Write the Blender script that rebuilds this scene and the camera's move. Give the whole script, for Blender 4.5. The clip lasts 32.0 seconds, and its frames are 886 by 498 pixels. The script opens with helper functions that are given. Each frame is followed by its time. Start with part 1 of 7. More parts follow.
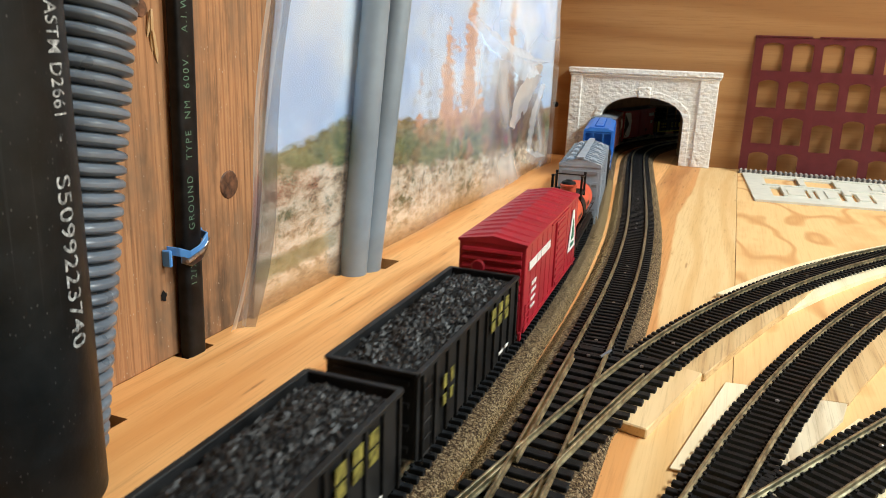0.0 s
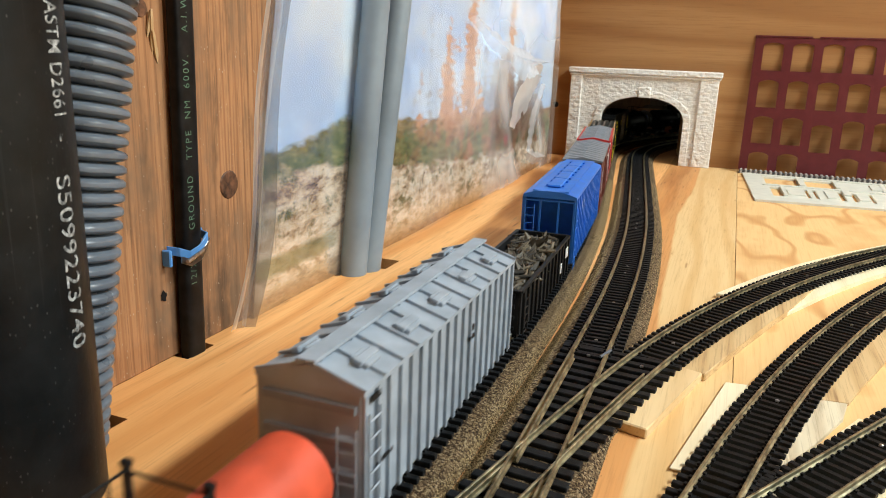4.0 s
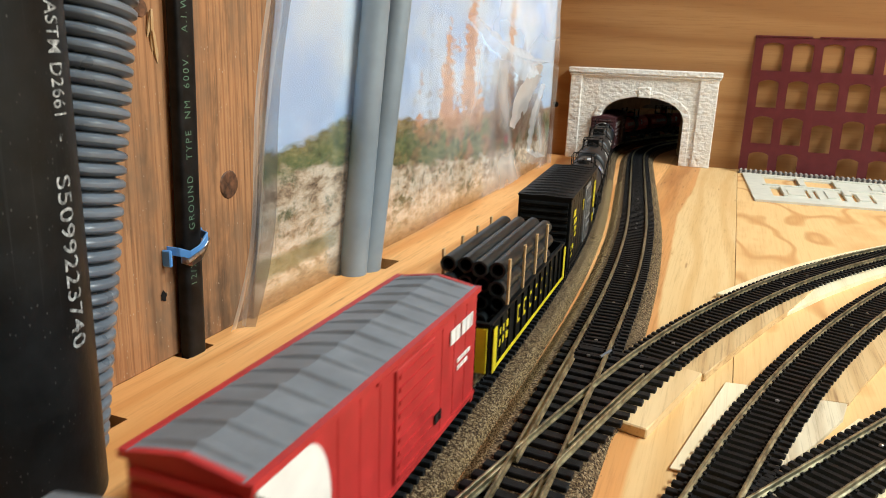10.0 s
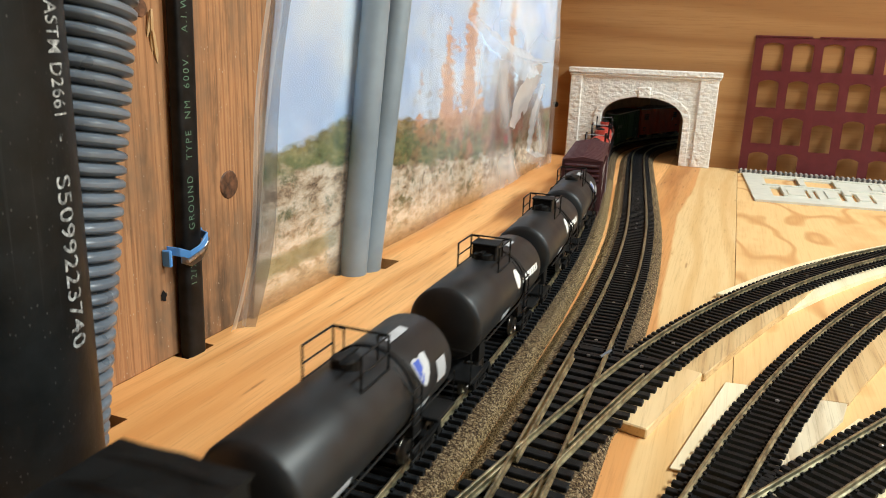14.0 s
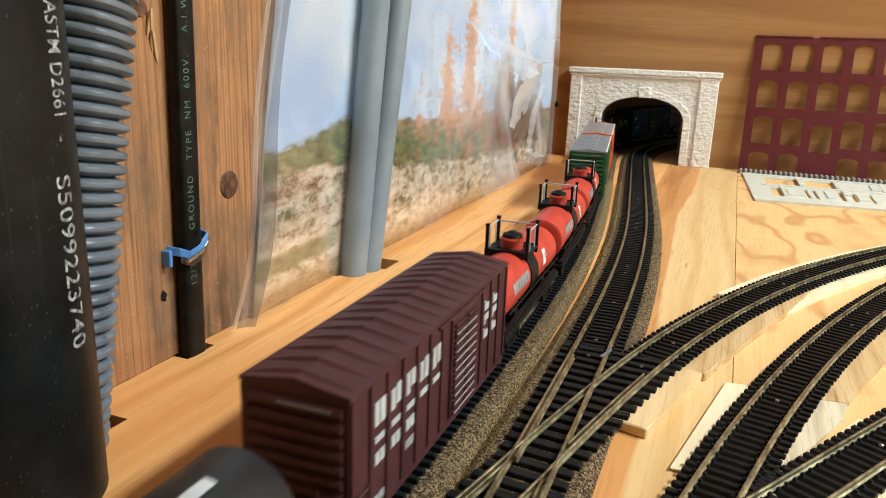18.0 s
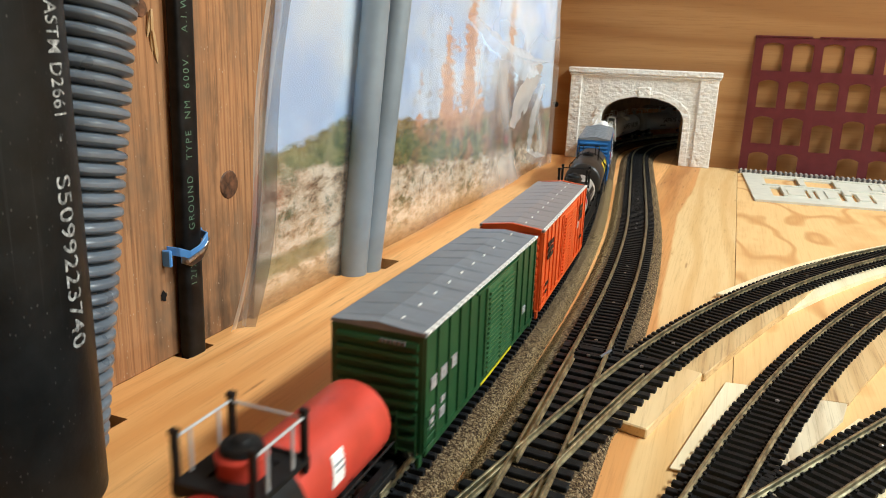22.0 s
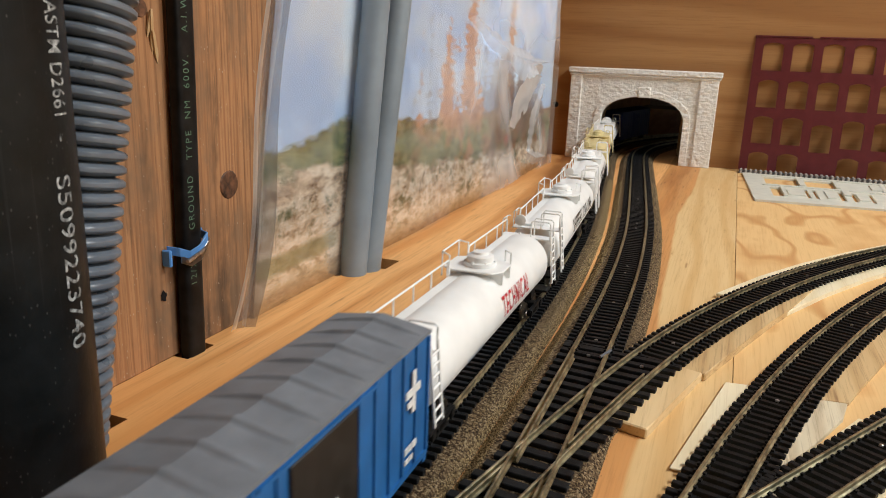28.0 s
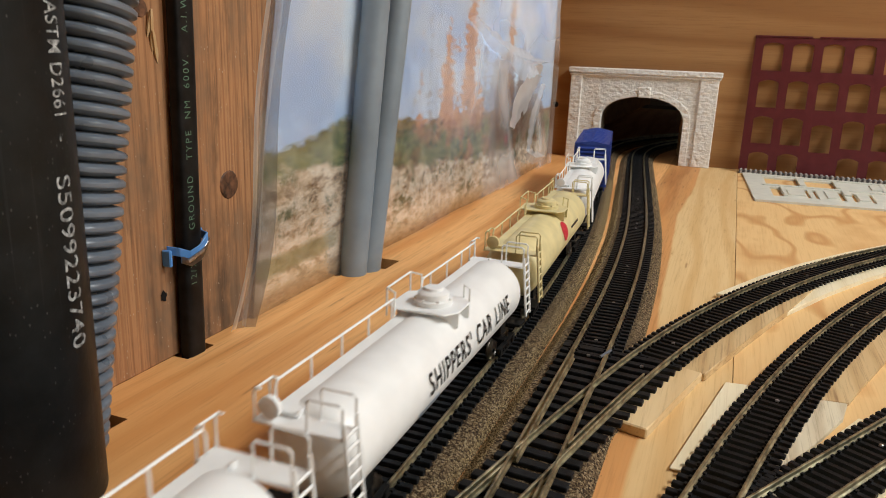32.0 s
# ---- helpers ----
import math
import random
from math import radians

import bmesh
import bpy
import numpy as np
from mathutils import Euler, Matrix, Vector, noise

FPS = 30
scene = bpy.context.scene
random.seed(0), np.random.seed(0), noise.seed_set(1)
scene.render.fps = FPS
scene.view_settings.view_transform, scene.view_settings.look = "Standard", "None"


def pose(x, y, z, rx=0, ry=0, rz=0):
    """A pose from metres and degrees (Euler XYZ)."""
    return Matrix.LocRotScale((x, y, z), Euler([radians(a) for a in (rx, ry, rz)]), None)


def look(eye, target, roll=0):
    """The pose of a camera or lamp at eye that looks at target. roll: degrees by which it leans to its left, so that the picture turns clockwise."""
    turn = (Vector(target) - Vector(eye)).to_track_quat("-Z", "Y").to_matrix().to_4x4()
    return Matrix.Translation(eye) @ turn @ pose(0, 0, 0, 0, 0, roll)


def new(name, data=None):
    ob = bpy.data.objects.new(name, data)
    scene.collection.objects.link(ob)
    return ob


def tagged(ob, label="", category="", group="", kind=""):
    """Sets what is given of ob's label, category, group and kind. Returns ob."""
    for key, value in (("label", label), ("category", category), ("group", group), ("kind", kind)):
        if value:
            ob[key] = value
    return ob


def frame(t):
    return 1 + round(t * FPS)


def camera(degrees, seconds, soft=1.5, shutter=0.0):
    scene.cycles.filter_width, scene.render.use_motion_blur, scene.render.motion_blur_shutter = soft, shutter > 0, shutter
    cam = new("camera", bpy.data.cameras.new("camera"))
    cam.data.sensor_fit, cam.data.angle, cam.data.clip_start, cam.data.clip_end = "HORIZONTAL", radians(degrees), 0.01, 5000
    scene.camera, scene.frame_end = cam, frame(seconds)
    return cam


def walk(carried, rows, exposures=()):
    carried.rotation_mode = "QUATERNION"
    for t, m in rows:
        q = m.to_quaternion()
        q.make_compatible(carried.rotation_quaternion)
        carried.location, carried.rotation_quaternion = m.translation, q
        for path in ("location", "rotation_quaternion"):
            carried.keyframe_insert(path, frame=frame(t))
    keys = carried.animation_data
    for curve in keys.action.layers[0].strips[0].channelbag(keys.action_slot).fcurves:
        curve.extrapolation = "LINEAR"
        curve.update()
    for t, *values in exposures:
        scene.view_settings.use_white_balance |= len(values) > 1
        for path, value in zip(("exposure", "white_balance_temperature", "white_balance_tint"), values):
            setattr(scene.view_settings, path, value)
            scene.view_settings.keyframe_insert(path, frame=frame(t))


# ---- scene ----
SECONDS = 32.0
RAIL = 0.0097                     # rail top over the board
cam = camera(62.12, SECONDS, soft=0.55, shutter=0.5)
cam.data.dof.use_dof, cam.data.dof.focus_distance, cam.data.dof.aperture_fstop = True, 0.43, 32.0
EYE = pose(0, 0, 0.1506, 74.79, -2.009, 21.357)
walk(cam, [(0.0, EYE), (SECONDS, EYE)], [(0.0, 0.08, 6400, 4), (6.0, 0.02, 6400, 4), (14.0, 0.05, 6400, 3), (22.0, 0.02, 6400, 3), (24.0, -0.06, 6410, 4), (25.0, -0.06, 6420, 4), (28.0, -0.48, 6550, 10), (29.0, -0.64, 6550, 10), (30.3, -0.60, 6550, 10), (32.0, -0.60, 6550, 10)])

# ---- light: a shop lamp over the right of the layout, an added fill further back in the room
world = bpy.data.worlds.new("room_air")
world.use_nodes = True
world.node_tree.nodes["Background"].inputs["Color"].default_value = (0.9, 0.85, 0.8, 1)
world.node_tree.nodes["Background"].inputs["Strength"].default_value = 0.03
scene.world = world


def lamp(name, eye, target, sx, sy, watts, colour):
    data = bpy.data.lights.new(name, "AREA")
    data.shape, data.size, data.size_y = "RECTANGLE", sx, sy
    data.energy, data.color = watts, colour
    ob = new(name, data)
    ob.matrix_world = look(eye, target)
    return ob


LAMP_A = (1.05, 0.48, 1.235)
FILL_B = (2.9, 0.3, 1.235)
lamp("lamp_light_a", LAMP_A, (LAMP_A[0], LAMP_A[1] + 0.001, 0), 0.16, 1.1, 46, (0.95, 1.0, 1.01))
# made-up fill: brightens the left wall and the car sides
lamp("lamp_light_b", FILL_B, (FILL_B[0], FILL_B[1] + 0.001, 0), 0.16, 1.1, 52, (0.95, 1.0, 1.01))

# ---- materials
MATS = {}


class Nodes:
    """A small node writer for one material."""

    def __init__(self, name):
        self.m = bpy.data.materials.new(name)
        self.m.use_nodes = True
        self.t = self.m.node_tree
        self.b = self.t.nodes["Principled BSDF"]
        self.out = self.t.nodes["Material Output"]
        MATS[name] = self.m

    def n(self, kind, **sets):
        k = self.t.nodes.new("ShaderNode" + kind)
        for a, v in sets.items():
            if a in k.inputs:
                self.put(k.inputs[a], v)
        return k

    def put(self, sock, v):
        if hasattr(v, "links"):
            self.t.links.new(v, sock)
        else:
            sock.default_value = v

    def set(self, **kw):
        for a, v in kw.items():
            self.put(self.b.inputs[a.replace("_", " ")], v)
        return self

    def math(self, op, a, b=0.0, c=0.0, clamp=False):
        k = self.t.nodes.new("ShaderNodeMath")
        k.operation, k.use_clamp = op, clamp
        for i, v in enumerate((a, b, c)):
            self.put(k.inputs[i], v)
        return k.outputs[0]

    def coord(self, kind="Object"):
        return self.t.nodes.new("ShaderNodeTexCoord").outputs[kind]

    def mapped(self, scale, rot=(0, 0, 0), src=None):
        k = self.t.nodes.new("ShaderNodeMapping")
        k.inputs["Scale"].default_value = scale
        k.inputs["Rotation"].default_value = rot
        self.put(k.inputs["Vector"], src or self.coord())
        return k.outputs[0]

    def noise(self, vec, scale, detail=4.0, rough=0.55, dist=0.0):
        k = self.t.nodes.new("ShaderNodeTexNoise")
        self.put(k.inputs["Vector"], vec)
        k.inputs["Scale"].default_value, k.inputs["Detail"].default_value = scale, detail
        k.inputs["Roughness"].default_value, k.inputs["Distortion"].default_value = rough, dist
        return k.outputs["Fac"]

    def voronoi(self, vec, scale, out="Color", feature="F1"):
        k = self.t.nodes.new("ShaderNodeTexVoronoi")
        k.feature = feature
        self.put(k.inputs["Vector"], vec)
        k.inputs["Scale"].default_value = scale
        return k.outputs[out]

    def ramp(self, fac, *stops):
        k = self.t.nodes.new("ShaderNodeValToRGB")
        e = k.color_ramp.elements
        while len(e) < len(stops):
            e.new(0.5)
        for el, (p, c) in zip(e, stops):
            el.position, el.color = p, (*c, 1) if len(c) == 3 else c
        self.put(k.inputs[0], fac)
        return k.outputs[0]

    def mix(self, fac, a, b, kind="MIX"):
        k = self.t.nodes.new("ShaderNodeMix")
        k.data_type, k.blend_type = "RGBA", kind
        self.put(k.inputs["Factor"], fac)
        for i, v in ((6, a), (7, b)):
            self.put(k.inputs[i], (*v, 1) if isinstance(v, tuple) and len(v) == 3 else v)
        return k.outputs[2]

    def bump(self, height, strength=0.3, dist=0.001):
        k = self.t.nodes.new("ShaderNodeBump")
        k.inputs["Strength"].default_value, k.inputs["Distance"].default_value = strength, dist
        self.put(k.inputs["Height"], height)
        self.put(self.b.inputs["Normal"], k.outputs[0])
        return self

    def sep(self, vec):
        k = self.t.nodes.new("ShaderNodeSeparateXYZ")
        self.put(k.inputs[0], vec)
        return k.outputs

    def random(self):
        return self.t.nodes.new("ShaderNodeObjectInfo").outputs["Random"]


def paint(name, col, rough=0.45, metal=0.0, vary=0.12, grain=0.25, scale=90.0, spec=0.5):
    """Model paint or plastic: dust, rubbed spots and a fine skin."""
    k = Nodes(name)
    v = k.coord()
    big = k.noise(v, scale, 3)
    fine = k.noise(v, scale * 14, 2)
    dark = tuple(c * (1 - vary * 1.6) for c in col)
    lite = tuple(min(1, c * (1 + vary) + 0.01 * vary) for c in col)
    c = k.ramp(big, (0.3, dark), (0.7, lite))
    k.set(Base_Color=c, Metallic=metal, Roughness=k.math("MULTIPLY_ADD", big, 0.22, rough - 0.1), Specular_IOR_Level=spec)
    k.bump(fine, grain, 0.00008)
    return k.m


def timber(name, pale, mid, dark, grain="y", across="x", freq=60.0, stretch=0.06, warp=3.0, rough=0.6, knots=False, fleck=0.25, soft=0.55, stains=1.4, blob=6.0, second=None, specks=0.0, thin=0.0, weather=0.0, dashes=0.0):
    """Sawn wood: growth rings drawn out along the grain, fine fibre, pores and broad stains."""
    k = Nodes(name)
    sc = {"y": (1, stretch, 1), "x": (stretch, 1, 1), "z": (1, 1, stretch)}[grain]
    fine = {"y": (1, 0.03, 1), "x": (0.03, 1, 1), "z": (1, 1, 0.03)}[grain]
    v = k.mapped(sc)
    axis = k.sep(k.coord())["xyz".index(across)]
    bend = k.noise(v, blob, 3, 0.5)
    phase = k.math("ADD", k.math("MULTIPLY", axis, freq * 6.283), k.math("MULTIPLY", bend, warp * 6.283))
    line = k.math("MULTIPLY_ADD", k.math("SINE", phase), 0.5, 0.5)
    fibre = k.noise(k.mapped(fine), 650.0, 4, 0.7)
    streak = k.noise(k.mapped(fine), 120.0, 3, 0.6)
    stain = k.noise(k.mapped(sc), 11.0, 4, 0.6)
    if thin:
        line = k.math("POWER", line, thin)
    c = k.ramp(line, (0.0, mid), (soft, pale), (1.0, pale))
    if second:
        # paler sapwood to one side of a wandering line down the board
        pale2, mid2, dark2, stops = second
        x, y, _ = k.sep(k.coord())
        edge = k.math("MULTIPLY", k.ramp(k.math("MULTIPLY", y, 0.8), *[(p * 0.8, (v / -0.05,) * 3) for p, v in stops]), -0.05)
        edge = k.math("ADD", edge, k.math("MULTIPLY", k.math("SUBTRACT", k.noise(k.mapped(sc), 40.0, 3), 0.5), 0.006))
        side = k.math("MULTIPLY_ADD", k.math("SUBTRACT", x, edge), 500.0, 0.5, clamp=True)
        # reddish heartwood next to it
        heart = k.math("MULTIPLY", k.math("GREATER_THAN", x, -0.075), 0.8)
        c = k.mix(heart, c, k.ramp(line, (0.0, (0.40, 0.165, 0.052)), (soft, (0.54, 0.255, 0.088))))
        c = k.mix(side, c, k.ramp(line, (0.0, mid2), (soft, pale2), (1.0, pale2)))
        mid = k.mix(side, mid, mid2)
        dark = k.mix(side, dark, dark2)
    c = k.mix(k.math("MULTIPLY", k.math("SUBTRACT", streak, 0.46, clamp=True), fleck * 5, clamp=True), c, mid)
    c = k.mix(k.math("MULTIPLY", k.math("SUBTRACT", fibre, 0.50, clamp=True), fleck * 7, clamp=True), c, dark)
    c = k.mix(k.math("MULTIPLY", k.math("SUBTRACT", stain, 0.5, clamp=True), stains * 3, clamp=True), c, mid)
    if knots:
        d = k.voronoi(k.mapped((1, 0.45, 1) if grain == "y" else (1, 1, 0.45)), 5.0, "Distance")
        c = k.mix(k.ramp(d, (0.0, (1, 1, 1)), (0.035, (0.8, 0.8, 0.8)), (0.06, (0, 0, 0))), c, dark)
    if dashes:
        # short dark resin ducts along the grain and broader reddish bands
        duct = k.voronoi(k.mapped(tuple(0.07 if v < 1 else v for v in sc)), 190.0, "Distance")
        c = k.mix(k.math("MULTIPLY", k.ramp(duct, (0.0, (1, 1, 1)), (0.10, (0.8, 0.8, 0.8)), (0.2, (0, 0, 0))), k.math("MULTIPLY", k.math("SUBTRACT", k.noise(k.coord(), 40.0, 3), 0.46, clamp=True), dashes * 6.0, clamp=True)), c, dark)
        band = k.noise(k.mapped(tuple(0.06 if v < 1 else v for v in sc)), 45.0, 4, 0.6)
        c = k.mix(k.math("MULTIPLY", k.math("SUBTRACT", band, 0.48, clamp=True), dashes * 3.2, clamp=True), c, mid)
    if weather:
        # greyed and soiled patches
        grime = k.math("MULTIPLY", k.math("SUBTRACT", k.noise(k.mapped((1, 1, 0.4)), 26.0, 5, 0.65), 0.47, clamp=True), 6.0, clamp=True)
        c = k.mix(k.math("MULTIPLY", grime, weather), c, k.ramp(streak, (0.35, (0.10, 0.058, 0.034)), (0.65, (0.26, 0.165, 0.10))))
    if specks:
        # dried splashes and sawdust
        dots = k.voronoi(k.mapped((1, 1, 0.6)), 520.0, "Distance")
        where = k.math("MULTIPLY", k.math("SUBTRACT", k.noise(k.coord(), 90.0, 4, 0.7), 0.50, clamp=True), 7.0, clamp=True)
        c = k.mix(k.math("MULTIPLY", k.ramp(dots, (0.0, (1, 1, 1)), (0.07, (1, 1, 1)), (0.18, (0, 0, 0))), k.math("MULTIPLY", where, specks)), c, (0.55, 0.47, 0.36))
    k.set(Base_Color=c, Roughness=k.math("MULTIPLY_ADD", fibre, 0.2, rough - 0.08), Specular_IOR_Level=0.3)
    k.bump(k.math("ADD", k.math("MULTIPLY", fibre, 0.7), k.math("MULTIPLY", line, 0.3)), 0.35, 0.0003)
    return k.m


SAPWOOD = [(0.0, -0.0195), (0.24, -0.0190), (0.29, -0.0185), (0.34, -0.0188), (0.45, -0.0271), (0.51, -0.0293), (0.63, -0.0332), (0.753, -0.0376), (0.94, -0.0312), (1.09, -0.0317)]
timber("pine_board", (0.90, 0.500, 0.200), (0.73, 0.335, 0.108), (0.26, 0.098, 0.034), "y", "x", 26, 0.16, 5.0, knots=True, fleck=0.30, soft=0.36, stains=2.0, dashes=1.0,
       second=((0.76, 0.535, 0.265), (0.68, 0.43, 0.185), (0.46, 0.25, 0.10), SAPWOOD))
timber("plywood", (0.79, 0.52, 0.238), (0.60, 0.315, 0.120), (0.42, 0.19, 0.07), "y", "x", 9, 0.42, 13.0, fleck=0.16, soft=0.30, blob=5.0, thin=0.8)
timber("wall_ply", (0.40, 0.210, 0.080), (0.31, 0.146, 0.051), (0.18, 0.08, 0.03), "x", "z", 22, 0.10, 5.0, fleck=0.26)
timber("fir_stud", (0.46, 0.235, 0.110), (0.33, 0.155, 0.070), (0.10, 0.048, 0.026), "z", "y", 190, 0.035, 7.0, fleck=0.50, soft=0.34, specks=0.9, stains=1.8, weather=1.0)
timber("shim_wood", (0.76, 0.565, 0.315), (0.69, 0.485, 0.25), (0.42, 0.25, 0.12), "y", "x", 34, 0.10, 5.0, fleck=0.34)
timber("white_shim", (0.85, 0.75, 0.53), (0.79, 0.67, 0.44), (0.55, 0.41, 0.23), "y", "x", 34, 0.10, 4.0, fleck=0.26)
timber("rough_board", (0.66, 0.47, 0.245), (0.55, 0.36, 0.17), (0.26, 0.14, 0.07), "y", "x", 70, 0.12, 4.0, fleck=0.50, soft=0.5, stains=2.2, dashes=0.5)
timber("aged_shim", (0.72, 0.63, 0.46), (0.58, 0.48, 0.33), (0.30, 0.22, 0.13), "y", "x", 90, 0.08, 3.0, fleck=0.50, stains=1.8)
paint("fir_knot", (0.13, 0.055, 0.025), 0.6, vary=0.5, scale=260)
timber("stake_wood", (0.62, 0.44, 0.24), (0.52, 0.33, 0.16), (0.30, 0.17, 0.08), "z", "x", 400, 0.1, 2.0)


def cork():
    k = Nodes("cork")
    v = k.coord()
    cell = k.voronoi(v, 1400.0)
    g = k.sep(cell)[0]
    d = k.voronoi(v, 1400.0, "Distance")
    c = k.ramp(g, (0.0, (0.014, 0.009, 0.006)), (0.30, (0.075, 0.047, 0.026)), (0.55, (0.20, 0.132, 0.072)), (0.80, (0.38, 0.275, 0.155)), (1.0, (0.58, 0.46, 0.29)))
    c = k.mix(k.math("MULTIPLY", k.noise(v, 30.0, 3), 0.3), c, (0.11, 0.07, 0.038))
    k.set(Base_Color=c, Roughness=0.9, Specular_IOR_Level=0.2)
    k.bump(k.math("SUBTRACT", k.math("MULTIPLY", g, 0.5), d), 1.0, 0.0012)


cork()


def plaster():
    """Cast plaster with courses of small rough stones."""
    k = Nodes("plaster")
    x, y, z = k.sep(k.coord())
    comb = k.t.nodes.new("ShaderNodeCombineXYZ")
    wob = k.noise(k.coord(), 120.0, 3)
    k.put(comb.inputs[0], k.math("MULTIPLY_ADD", wob, 0.007, x))
    k.put(comb.inputs[1], k.math("MULTIPLY_ADD", wob, 0.0016, z))
    br = k.t.nodes.new("ShaderNodeTexBrick")
    k.put(br.inputs["Vector"], comb.outputs[0])
    br.inputs["Scale"].default_value = 1.0
    br.inputs["Brick Width"].default_value, br.inputs["Row Height"].default_value = 0.0125, 0.0062
    br.inputs["Mortar Size"].default_value, br.inputs["Mortar Smooth"].default_value = 0.0006, 0.6
    for n, v in (("Color1", 0.75), ("Color2", 1.0), ("Mortar", 0.0)):
        br.inputs[n].default_value = (v, v, v, 1)
    fine = k.noise(k.coord(), 420.0, 4, 0.7)
    lump = k.noise(k.coord(), 170.0, 2)
    c = k.ramp(fine, (0.3, (0.80, 0.77, 0.70)), (0.6, (0.92, 0.90, 0.85)))
    k.set(Base_Color=c, Roughness=0.85)
    stones = k.voronoi(k.mapped((1, 1, 1.7)), 120.0, "Distance")
    k.bump(k.math("ADD", k.math("MULTIPLY", k.sep(br.outputs["Color"])[0], 0.16), k.math("ADD", k.math("MULTIPLY", fine, 0.5), k.math("SUBTRACT", lump, k.math("MULTIPLY", stones, 0.9)))), 0.8, 0.0020)


plaster()
paint("tie_plastic", (0.0105, 0.0118, 0.0140), 0.40, grain=0.5, scale=300, vary=0.4, spec=0.14)
paint("rail_metal", (0.47, 0.435, 0.295), 0.34, metal=0.9, vary=0.4, scale=160)
paint("truck_black", (0.008, 0.0083, 0.009), 0.5, vary=0.3, scale=200, spec=0.2)
paint("wheel_metal", (0.30, 0.28, 0.26), 0.3, metal=1.0, scale=200)
paint("coupler_black", (0.010, 0.010, 0.010), 0.5, scale=200, spec=0.25)
paint("coal_car_black", (0.012, 0.0125, 0.0135), 0.5, vary=0.35, spec=0.25)
paint("box_red", (0.36, 0.012, 0.028), 0.42)
paint("box_red_dark", (0.24, 0.010, 0.02), 0.5)
paint("tank_orange", (0.62, 0.088, 0.040), 0.45)
paint("hopper_grey", (0.33, 0.385, 0.455), 0.42)
paint("hopper_grey_dark", (0.23, 0.255, 0.285), 0.5)
paint("hopper_blue", (0.030, 0.17, 0.62), 0.42)
paint("box_brown", (0.125, 0.030, 0.021), 0.48)
paint("roof_grey", (0.185, 0.205, 0.235), 0.42, vary=0.12)
paint("box_bright_red", (0.46, 0.030, 0.032), 0.42)
paint("mark_white", (0.82, 0.82, 0.80), 0.55, vary=0.05)
paint("mark_black", (0.010, 0.010, 0.011), 0.5, spec=0.3)
paint("mark_yellow", (0.72, 0.60, 0.02), 0.5, vary=0.1)
paint("mark_faded", (0.20, 0.18, 0.035), 0.6, vary=0.5, scale=420)
paint("mark_red", (0.55, 0.02, 0.04), 0.5, vary=0.1)
paint("mark_green", (0.02, 0.17, 0.10), 0.5, vary=0.1)
paint("mark_blue", (0.05, 0.10, 0.45), 0.5, vary=0.1)
paint("mark_silver", (0.50, 0.52, 0.55), 0.45, vary=0.1)
paint("tank_black", (0.0150, 0.0170, 0.0200), 0.40, vary=0.18, spec=0.42)
paint("tank_brownblack", (0.022, 0.019, 0.017), 0.38, vary=0.2, spec=0.42)
paint("box_black", (0.0058, 0.0068, 0.0076), 0.45, vary=0.3, spec=0.16)
paint("door_silver", (0.20, 0.205, 0.21), 0.42, vary=0.2)
paint("box_maroon", (0.066, 0.021, 0.025), 0.5, spec=0.35)
paint("mark_dull", (0.34, 0.33, 0.34), 0.55, vary=0.25, scale=500)
paint("mark_dim", (0.15, 0.13, 0.13), 0.55, vary=0.25, scale=500)
paint("tank_red", (0.55, 0.055, 0.035), 0.42)
paint("box_green", (0.012, 0.068, 0.022), 0.45)
paint("door_green", (0.040, 0.125, 0.048), 0.45)
paint("box_orange", (0.72, 0.10, 0.018), 0.42)
paint("roof_mauve", (0.26, 0.235, 0.24), 0.45, vary=0.08)
paint("tank_silver", (0.56, 0.56, 0.54), 0.34, metal=0.55, vary=0.15)
paint("box_blue", (0.018, 0.13, 0.37), 0.42)
paint("box_deep_blue", (0.015, 0.045, 0.26), 0.45)
paint("door_dark", (0.020, 0.017, 0.016), 0.5, vary=0.3)
paint("tank_white", (0.93, 0.94, 0.93), 0.32, vary=0.03)
paint("tank_cream", (0.74, 0.63, 0.33), 0.42, vary=0.08)
paint("pipe_black", (0.016, 0.020, 0.022), 0.35, vary=0.3, spec=0.35)
paint("pvc_grey", (0.235, 0.285, 0.33), 0.42, vary=0.10, scale=30)
paint("corrugated_grey", (0.150, 0.176, 0.212), 0.30, vary=0.15, scale=60, spec=0.7)
paint("cable_black", (0.007, 0.007, 0.0075), 0.4, vary=0.4, scale=120, spec=0.2)
paint("clip_blue", (0.10, 0.29, 0.66), 0.35, vary=0.1)
paint("nail_steel", (0.45, 0.45, 0.46), 0.3, metal=1.0)
paint("red_plastic", (0.105, 0.011, 0.0135), 0.42, vary=0.1)
paint("white_plastic", (0.66, 0.655, 0.575), 0.5, vary=0.06)
paint("grey_plastic", (0.060, 0.058, 0.058), 0.5, vary=0.2)
paint("stud_plastic", (0.42, 0.41, 0.39), 0.5, vary=0.2)
paint("print_white", (0.36, 0.38, 0.38), 0.6, vary=0.60, scale=520)
paint("print_green", (0.10, 0.19, 0.13), 0.6, vary=0.3, scale=700)
paint("room_paint", (0.62, 0.58, 0.52), 0.8, vary=0.06, scale=4)
paint("concrete", (0.30, 0.29, 0.27), 0.85, vary=0.2, scale=6)
# dark brown, deepening the shade behind the portal; also on the trestles
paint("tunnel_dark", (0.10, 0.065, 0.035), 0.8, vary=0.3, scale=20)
paint("lamp_case", (0.75, 0.75, 0.74), 0.4, vary=0.05)


